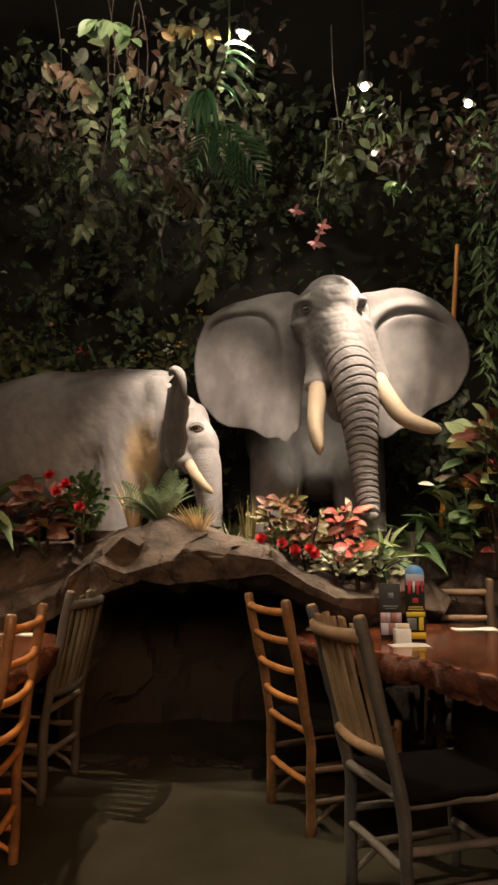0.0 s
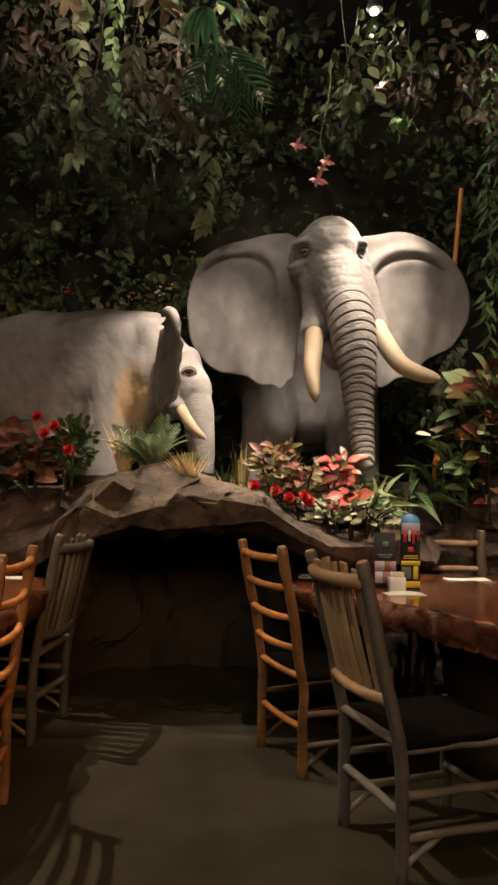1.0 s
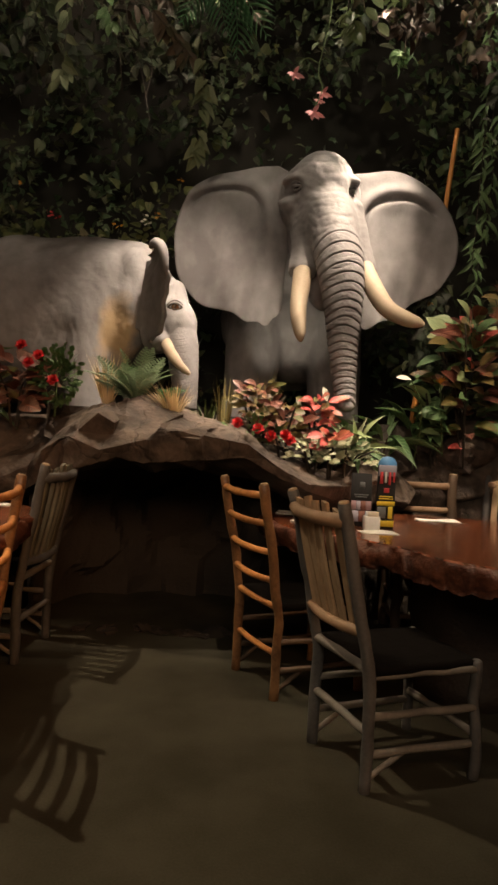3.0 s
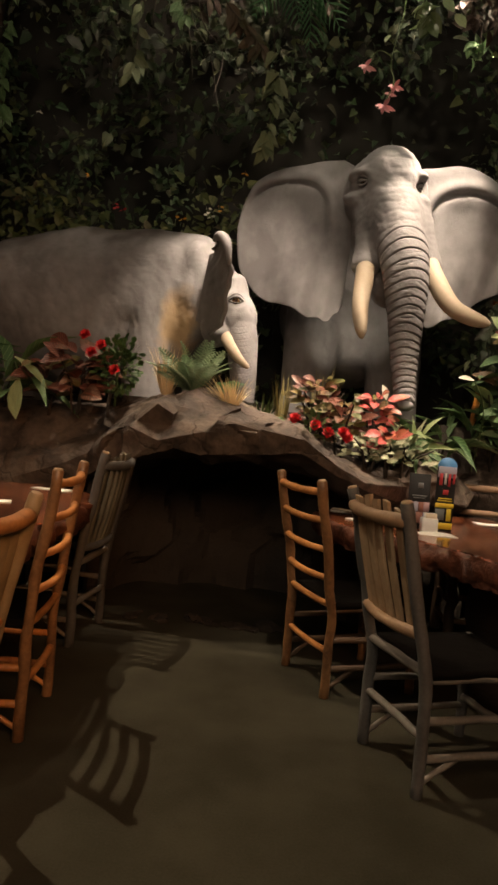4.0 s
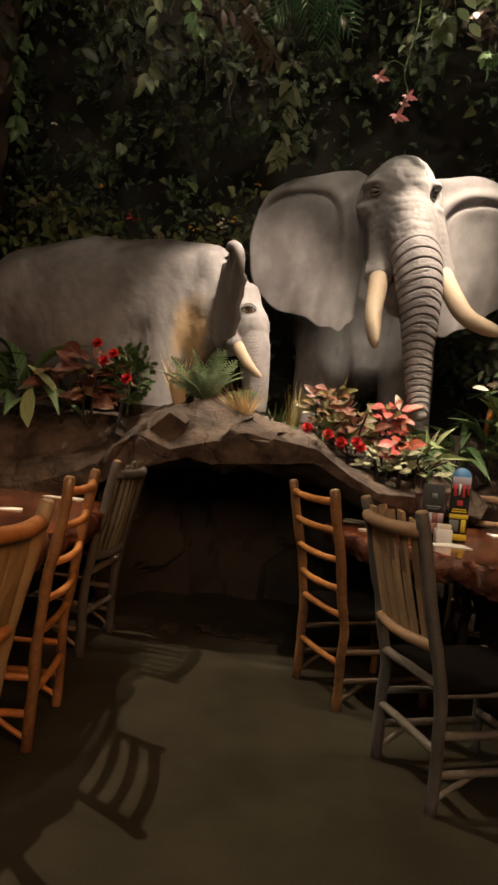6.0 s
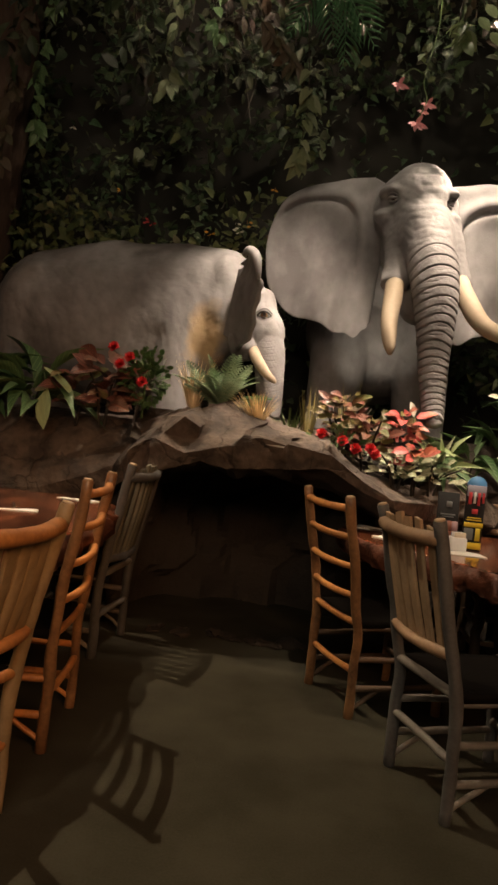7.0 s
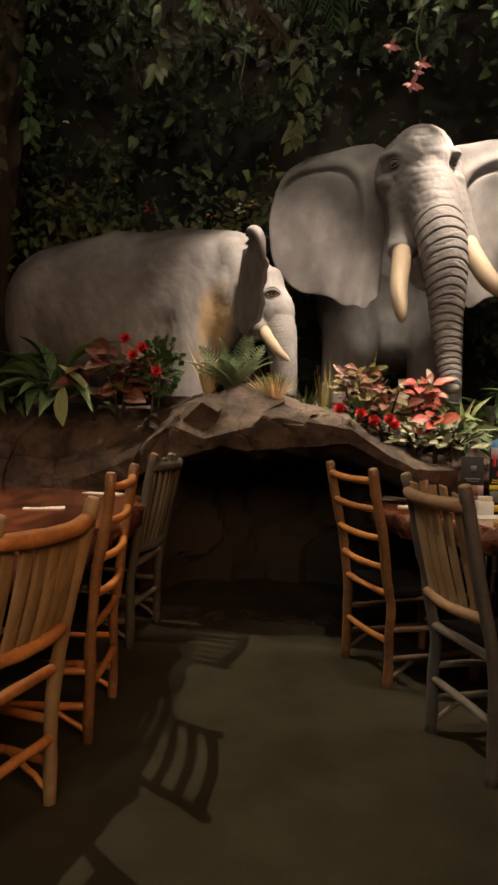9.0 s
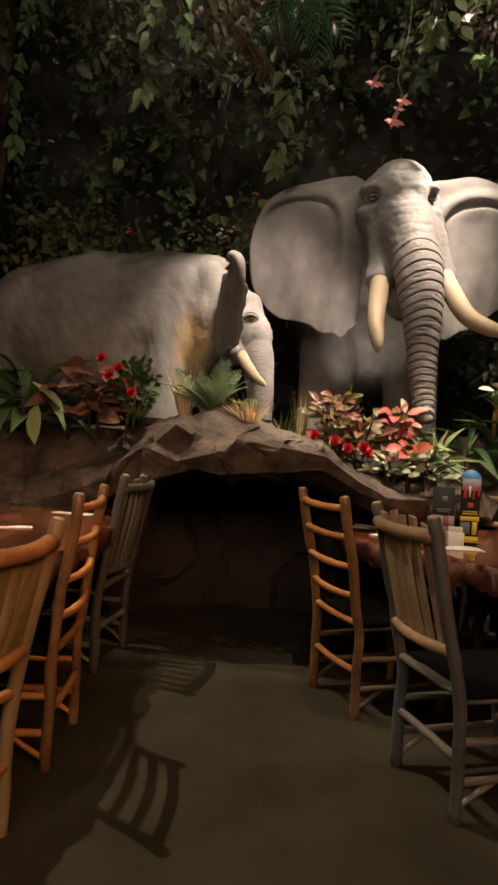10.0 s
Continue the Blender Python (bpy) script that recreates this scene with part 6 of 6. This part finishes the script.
# canopy hanging from the ceiling
for k in range(44):
    x = rg.uniform(-2.6, 2.6)
    y = rg.uniform(4.55, 5.5)
    z = rg.uniform(3.62, 5.0) + (0.25 if 0 < x < 0.9 else 0)
    if x > 0.0 and rg.random() < 0.55:
        continue
    clump(green if rg.random() < 0.8 else brown, (x, y, z), (0.32, 0.25, 0.30), 26, rg.choice((0.06, 0.085, 0.115)), rg, 0.8, 0.4, rg.uniform(0.38, 0.6))
for k in range(34):
    x, y, z = rg.uniform(-2.4, 2.4), rg.uniform(4.35, 5.2), rg.uniform(4.35, 5.4)
    if x > 0.1 and rg.random() < 0.75:
        continue
    clump(green if rg.random() < 0.8 else brown, (x, y, z), (0.34, 0.22, 0.34), 25, rg.choice((0.065, 0.09, 0.12)), rg, 0.8, 0.4, rg.uniform(0.38, 0.6))
for k in range(34):
    x, y, z = rg.uniform(-2.3, 2.3), rg.uniform(4.7, 5.4), rg.uniform(4.0, 5.4)
    if x > 0.0 and rg.random() < 0.65:
        continue
    clump(green, (x, y, z), (0.36, 0.22, 0.34), 24, rg.choice((0.06, 0.085, 0.115)), rg, 0.8, 0.4, rg.uniform(0.4, 0.6))
for at, r, n, who in (((-1.45, 4.5, 4.25), (0.35, 0.2, 0.3), 60, brown), ((-1.22, 4.5, 3.62), (0.22, 0.15, 0.35), 60, green), ((-0.75, 4.45, 4.1), (0.3, 0.15, 0.28), 60, brown), ((-0.62, 4.5, 3.7), (0.25, 0.15, 0.2), 50, green),
                      ((0.90, 4.3, 3.86), (0.22, 0.15, 0.16), 60, brown), ((0.78, 4.3, 4.12), (0.26, 0.15, 0.16), 50, green), ((1.45, 4.4, 3.85), (0.26, 0.15, 0.32), 50, brown), ((1.62, 4.5, 3.5), (0.25, 0.15, 0.3), 30, green),
                      ((1.05, 4.80, 3.80), (0.30, 0.12, 0.10), 40, green), ((0.42, 4.40, 3.62), (0.12, 0.10, 0.20), 40, green), ((1.95, 4.6, 3.0), (0.3, 0.2, 0.6), 60, green)):
    clump(who, at, r, int(n * 1.2), 0.088, rg, 0.8, 0.4, 0.5)
# light on this low ivy is put into its brighter leaf colours
tagged(piece("low_ivy", leaf_batch("low_ivy", low, LIT_IVY_LEAF, "heart")), "ivy behind the small elephant's back, in brighter yellow-green for the light on it", "ivy", kind="stuff")
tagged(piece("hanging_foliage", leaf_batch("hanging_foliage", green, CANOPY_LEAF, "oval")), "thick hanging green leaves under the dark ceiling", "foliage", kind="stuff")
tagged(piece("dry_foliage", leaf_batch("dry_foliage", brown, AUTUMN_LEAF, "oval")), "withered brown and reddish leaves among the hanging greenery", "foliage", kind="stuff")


def vine(label, path, count, length, width, mat, seed, kind="heart", group="hanging vines", first=2):
    rg = random.Random(seed)
    ob = thing("hanging_vine", label, "vine", group)
    pts = spline([(x, y, min(z, 4.75)) for x, y, z in path], 24)
    v, f = tube(pts, 0.0028, 6)
    piece("stem", mesh_from("stem", v.tolist(), f, TWIG), ob)
    for k in range(count):
        i = rg.uniform(first, 23)
        p = [np.interp(i, np.arange(24), pts[:, c]) for c in range(3)]
        s = length * rg.uniform(0.7, 1.2)
        piece("leaf", leaf_mesh(kind, mat), ob, leaf_pose(p, (rg.choice((-1, 1)) * rg.uniform(0.2, 1.3), -0.35 + rg.gauss(0, 0.3), -1), s, width * s / length, rg.uniform(-0.7, 0.7), (rg.gauss(0, 0.3), -1, 0.3)))
    return ob


vine("hanging vine of pale green heart-shaped leaves", [(-0.42, 4.0, 5.61), (-0.38, 3.92, 4.1), (-0.30, 3.84, 3.42), (-0.270, 3.83, 3.12), (-0.295, 3.82, 2.78)], 26, 0.10, 0.065, VINE_LEAF, 51, first=13)
vine("hanging vine with green oval leaves", [(-1.25, 4.5, 5.5), (-1.22, 4.4, 4.3), (-1.2, 4.35, 3.7), (-1.22, 4.35, 3.38)], 40, 0.10, 0.055, VINE_LEAF, 52, "oval")
vine("hanging vine with green oval leaves", [(-0.95, 4.4, 5.5), (-0.98, 4.35, 4.3), (-0.95, 4.3, 3.9), (-0.9, 4.3, 3.72)], 34, 0.09, 0.05, BROAD_LEAF, 53, "oval")
vine("leafy vine trailing beside the elephant's ear", [(1.66, 5.0, 5.5), (1.62, 4.95, 4.2), (1.60, 4.95, 3.3), (1.58, 4.98, 2.5)], 60, 0.13, 0.03, BROAD_LEAF, 54, "long")
vine("leafy vine trailing beside the elephant's ear", [(1.85, 5.2, 5.5), (1.80, 5.15, 4.2), (1.72, 5.15, 3.0), (1.62, 5.2, 2.0)], 70, 0.13, 0.03, BROAD_LEAF, 55, "long")
vine("vine carrying bright pale green leaves", [(0.48, 4.2, 5.61), (0.48, 4.1, 4.3), (0.50, 3.92, 3.85), (0.53, 3.88, 3.50)], 18, 0.09, 0.05, BRIGHT_LEAF, 57, "oval", first=20)

FEATHER = frond_mesh(0.50, 12, 0.20, 0.011, 0.6, DARK_PALM, "straight", 0.005, 1.1)
palm = thing("palm_fronds", "drooping bright green palm fronds under a spotlight", "palm", "", Matrix.Translation((-0.282, 3.93, 4.06)))
v, f = tube(spline([(0.06, 0.1, 1.35), (0.10, 0.04, 0.60), (0.08, 0.0, 0.25), (0.0, 0.0, 0.0), (0.06, -0.07, -0.22), (0.10, -0.10, -0.30)], 18), 0.006, 7)
piece("stem", mesh_from("stem", v.tolist(), f, GREEN_STEM), palm)
for k, (x, z) in enumerate(((0.08, 0.37), (0.09, 0.31), (0.08, 0.26), (0.06, 0.18), (0.03, 0.10))):
    piece("leaflet", leaf_mesh("blade", PALM_LEAF), palm, leaf_pose((x, 0, z), (1, -0.15, 0.25 - 0.16 * k), 0.19, 0.044, 0.2, (0, -0.5, 0.85)))
for k, a in enumerate((-2.5, -2.25, -2.05, -1.85, -1.65, -1.4, -1.15)):
    piece("leaflet", leaf_mesh("blade", PALM_LEAF), palm, leaf_pose((-0.03, -0.06, 0.02), (math.cos(a), -0.45, math.sin(a)), 0.32 - 0.015 * abs(k - 3), 0.050, 0.25 * math.sin(k * 2.1), (0, -0.6, 0.8)))
for at, way, size, roll in (((0.06, -0.08, -0.20), (0.62, -0.15, -0.8), 0.90, 0.3), ((0.05, -0.07, -0.22), (0.10, -0.08, -1), 0.70, 0.5), ((0.02, -0.06, -0.16), (-0.30, -0.05, -1), 0.75, -0.4), ((0.10, -0.10, -0.30), (0.40, -0.05, -1), 0.80, -0.3)):
    piece("frond", FEATHER, palm, leaf_pose(at, way, size, size, roll, (0.2, -1, 0.2)))
for at, way, size in (((1.75, 5.3, 3.35), (-0.5, -0.4, -0.35), 0.6), ((1.72, 4.9, 3.62), (0.7, -0.3, -0.3), 0.7)):
    spray = thing("fern_spray", "small fern spray hanging by the bamboo", "fern", "fern sprays", Matrix.Translation(at))
    piece("frond", FERN, spray, leaf_pose((0, 0, 0), way, size * 1.3, size * 1.3, 0.2))
    v, f = tube([(0.1, 0.1, 2.2), (0.05, 0.05, 1), (0, 0, 0)], 0.004, 6)
    piece("stem", mesh_from("stem", v.tolist(), f, TWIG), spray)

# pink orchids
orchid = thing("orchid_spray", "spray of pink orchid blooms hanging above the elephant", "flowers", "", Matrix.Translation((0.355, 4.32, 3.31)))
for x, y, z, s in ((0.0, 0.0, -0.03, 1.0), (0.055, 0.02, 0.10, 0.8), (-0.13, 0.0, 0.20, 0.9), (0.03, 0.03, 0.06, 0.6)):
    for a in np.linspace(0.2, 5.6, 6):
        m = leaf_pose((x, y, z), (math.cos(a) * 0.8, -0.3 + 0.3 * math.sin(a * 3), math.sin(a) * 0.7 - 0.55), (0.065 + 0.02 * math.sin(a * 5)) * s, 0.026 * s, 0.5, (0, -1, 0))
        piece("petal", leaf_mesh("flat", PINK_PETAL), orchid, m)
v, f = tube(spline([(0.10, 0.3, 0.95), (0.08, 0.12, 0.6), (0.02, 0.03, 0.25), (0.05, 0.02, 0.12), (0.0, 0.0, -0.02)], 16), 0.004, 6)
piece("stem", mesh_from("stem", v.tolist(), f, GREEN_STEM), orchid)
v, f = tube(spline([(0.02, 0.03, 0.28), (-0.06, 0.01, 0.30), (-0.13, 0.0, 0.21)], 8), 0.004, 6)
piece("stem", mesh_from("stem", v.tolist(), f, GREEN_STEM), orchid)

# leafy spray added under the spotlight to cast shade on the large elephant's brow
spray = thing("leaf_spray", "dark leafy spray added under the spotlight to shade the elephant's brow", "foliage", "", Matrix.Translation((0.965, 4.745, 3.865)))
rg = random.Random(17)
for k in range(16):
    d = rand_dir(rg, 0.3)
    at = (rg.uniform(-0.045, 0.045), rg.uniform(-0.045, 0.045), rg.uniform(-0.06, 0.06))
    piece("leaf", leaf_mesh("oval", BROAD_LEAF), spray, leaf_pose(at, d, 0.085, 0.05, rg.uniform(-0.6, 0.6), (0.6, 0.1, 0.8)))
v, f = tube([(0.08, 0.2, 0.9), (0.03, 0.05, 0.4), (0, 0, -0.06)], 0.004, 6)
piece("stem", mesh_from("stem", v.tolist(), f, TWIG), spray)

# hanging roots
for k, (x, z0, z1) in enumerate(((-0.92, 4.0, 3.30), (-0.80, 3.9, 3.15), (-0.74, 3.85, 3.22), (-1.42, 4.1, 3.3), (-1.02, 3.9, 3.45))):
    rg = random.Random(k)
    pts = spline([(x - 0.15, 4.45, 5.5), (x - rg.uniform(0.0, 0.25), 4.5, 4.8), (x - 0.1, 4.4, z0), (x + rg.uniform(-0.1, 0.1), 4.3, (z0 + z1) / 2), (x + rg.uniform(0.05, 0.2), 4.25, z1)], 18)
    v, f = tube(pts, np.linspace(0.0045, 0.002, 18), 6)
    tagged(piece("hanging_root", mesh_from("hanging_root", v.tolist(), f, TWIG)), "thin brown root dangling from the foliage", "root", "hanging roots")

# leafy branch slanting down to the pale vine
vine("brown-green leafy branch slanting through the canopy", [(-1.0, 4.1, 5.55), (-0.85, 4.0, 4.2), (-0.62, 3.92, 3.66), (-0.44, 3.88, 3.44), (-0.33, 3.86, 3.30)], 20, 0.10, 0.05, DULL_LEAF, 58, "oval", first=12)
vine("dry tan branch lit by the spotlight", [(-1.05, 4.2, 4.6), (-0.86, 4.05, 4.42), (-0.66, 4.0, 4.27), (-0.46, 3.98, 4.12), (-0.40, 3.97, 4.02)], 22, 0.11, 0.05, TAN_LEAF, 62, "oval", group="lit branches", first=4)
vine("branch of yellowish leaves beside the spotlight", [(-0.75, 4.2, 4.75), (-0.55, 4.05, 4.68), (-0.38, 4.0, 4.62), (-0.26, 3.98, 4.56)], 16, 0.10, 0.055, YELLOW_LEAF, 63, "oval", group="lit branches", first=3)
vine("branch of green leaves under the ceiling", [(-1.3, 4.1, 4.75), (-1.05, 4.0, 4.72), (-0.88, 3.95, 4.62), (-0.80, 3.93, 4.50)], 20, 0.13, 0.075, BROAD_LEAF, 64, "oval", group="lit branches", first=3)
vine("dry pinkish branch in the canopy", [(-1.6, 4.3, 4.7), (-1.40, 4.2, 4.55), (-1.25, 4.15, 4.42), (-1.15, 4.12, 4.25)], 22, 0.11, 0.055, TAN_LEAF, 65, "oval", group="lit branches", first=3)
vine("long twig with drooping pale leaves", [(-0.78, 4.0, 5.55), (-0.76, 3.95, 4.3), (-0.74, 3.92, 3.95), (-0.72, 3.9, 3.74)], 9, 0.13, 0.045, VINE_LEAF, 59, "oval", first=17)
vine("vine with dark reddish leaves by the tree", [(-2.62, 5.2, 5.5), (-2.60, 5.1, 4.4), (-2.62, 5.05, 3.7), (-2.66, 5.05, 3.1)], 46, 0.13, 0.075, DULL_LEAF, 60, "oval", first=6)
vine("vine with green leaves by the tree", [(-2.42, 5.2, 5.5), (-2.38, 5.1, 4.5), (-2.45, 5.1, 3.8), (-2.40, 5.1, 3.3)], 40, 0.12, 0.08, BROAD_LEAF, 61, first=6)
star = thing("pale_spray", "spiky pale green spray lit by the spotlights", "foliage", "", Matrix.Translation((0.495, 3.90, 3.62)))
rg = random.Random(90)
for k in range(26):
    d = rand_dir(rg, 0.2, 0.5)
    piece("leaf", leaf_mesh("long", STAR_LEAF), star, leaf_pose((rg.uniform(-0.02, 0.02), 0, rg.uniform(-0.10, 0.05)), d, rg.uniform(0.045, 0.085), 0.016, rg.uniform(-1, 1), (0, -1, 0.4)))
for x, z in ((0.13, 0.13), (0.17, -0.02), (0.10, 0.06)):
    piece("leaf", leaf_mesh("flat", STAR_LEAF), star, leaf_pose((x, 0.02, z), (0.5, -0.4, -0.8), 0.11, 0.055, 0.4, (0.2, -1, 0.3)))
v, f = tube(spline([(0.10, 0.3, 0.7), (0.06, 0.12, 0.4), (0.0, 0.0, 0.1), (0.0, 0.0, -0.1)], 14), 0.004, 6)
piece("stem", mesh_from("stem", v.tolist(), f, TWIG), star)

# leafy branches round the two smaller spotlights
for label, at, mats, seed, count in (("leafy branch with green and withered leaves round a spotlight", (0.70, 4.02, 3.93), (BROAD_LEAF, DULL_LEAF, STAR_LEAF, DULL_LEAF, BROAD_LEAF), 71, 64),
                                     ("branch of withered and green leaves under a spotlight", (1.46, 4.46, 4.10), (TAN_LEAF, DULL_LEAF, BROAD_LEAF, DULL_LEAF), 72, 50)):
    bough = thing("lit_branch", label, "foliage", "branches round the spotlights", Matrix.Translation(at))
    rg = random.Random(seed)
    v, f = tube(spline([(0.26, 0.30, 0.16), (0.20, 0.14, 0.10), (0.10, 0.02, 0.03), (-0.02, -0.02, -0.14)], 14), 0.003, 6)
    piece("stem", mesh_from("stem", v.tolist(), f, TWIG), bough)
    for k in range(count):
        d = rand_dir(rg)
        q = Vector((d.x * 0.27, d.y * 0.09 - 0.03, d.z * 0.19)) * rg.random() ** 0.5
        if (Vector(at) + q - Vector(LAMPS[1][0])).length < 0.10 or (Vector(at) + q - Vector(LAMPS[0][0])).length < 0.10:
            continue
        ln = rg.uniform(0.055, 0.10)
        piece("leaf", leaf_mesh(rg.choice(("oval", "oval", "heart")), rg.choice(mats)), bough, leaf_pose(q, rand_dir(rg, 0.6, 0.4), ln, ln * rg.uniform(0.4, 0.6), rg.uniform(-0.8, 0.8), (0, -0.8, 0.6)))

# tree trunk at the edge of the greenery
pts = spline([(-3.32, 5.95, 1.25), (-3.28, 5.92, 2.2), (-3.20, 5.90, 3.2), (-3.18, 5.9, 4.4), (-3.2, 5.9, 5.6)], 60)
v, f = tube(pts, np.interp(np.linspace(0, 1, 60), [0, 0.5, 1], [0.30, 0.24, 0.30]), 40, dome=False)
c = v - np.repeat(pts, 40, 0)
v = v + c / np.linalg.norm(c, axis=1)[:, None] * (rough_noise(v * (1, 1, 0.25), 9, 0.05) + rough_noise(v, 3, 0.05))[:, None]
tree = thing("tree", "dark reddish-brown artificial tree trunk with ridged bark", "tree")
piece("trunk", mesh_from("trunk", v.tolist(), f, BARK), tree)

# ---- spotlights ----
def spotlight(eye, target, glass):
    m = look(eye, target)
    lampob = thing("spotlight", "small black ceiling spotlight with a glowing bulb", "spotlight", "ceiling spotlights", m)
    bm = bmesh.new()
    bmesh.ops.create_cone(bm, cap_ends=False, segments=20, radius1=0.050, radius2=0.036, depth=0.08, matrix=Matrix.Translation((0, 0, 0.075)))
    bmesh.ops.create_circle(bm, cap_ends=True, segments=20, radius=0.036, matrix=Matrix.Translation((0, 0, 0.115)))
    can = part("can", bm, BLACK_METAL, lampob)
    bm = bmesh.new()
    bmesh.ops.create_uvsphere(bm, u_segments=16, v_segments=8, radius=0.022, matrix=Matrix.Translation((0, 0, 0.022)))
    part("bulb", bm, glass, can, "glowing warm bulb")
    top = m.inverted() @ Vector((eye[0], eye[1], 5.6))
    back = Vector((0, 0, 0.10))
    v, f = tube(np.array([tuple(back), tuple(back.lerp(top, 0.5)), tuple(top)]), 0.005, 8)
    piece("stem", mesh_from("stem", v.tolist(), f, BLACK_METAL), lampob)


# the last four fixtures belong to the added, unseen lamps
for k, (eye, target, *_) in enumerate(LAMPS):
    spotlight(eye, target, (MID_BULB, MID_BULB, BULB)[k] if k < 3 else DIM_BULB)

# cans on spikes in the planting, made up for the added uplights
for eye, target, *_ in ADDED_UPLIGHTS:
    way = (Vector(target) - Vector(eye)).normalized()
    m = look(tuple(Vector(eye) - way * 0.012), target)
    lampob = thing("ground_light", "unseen uplight added between the plants, a small black can on a spike", "uplight", "uplights", m)
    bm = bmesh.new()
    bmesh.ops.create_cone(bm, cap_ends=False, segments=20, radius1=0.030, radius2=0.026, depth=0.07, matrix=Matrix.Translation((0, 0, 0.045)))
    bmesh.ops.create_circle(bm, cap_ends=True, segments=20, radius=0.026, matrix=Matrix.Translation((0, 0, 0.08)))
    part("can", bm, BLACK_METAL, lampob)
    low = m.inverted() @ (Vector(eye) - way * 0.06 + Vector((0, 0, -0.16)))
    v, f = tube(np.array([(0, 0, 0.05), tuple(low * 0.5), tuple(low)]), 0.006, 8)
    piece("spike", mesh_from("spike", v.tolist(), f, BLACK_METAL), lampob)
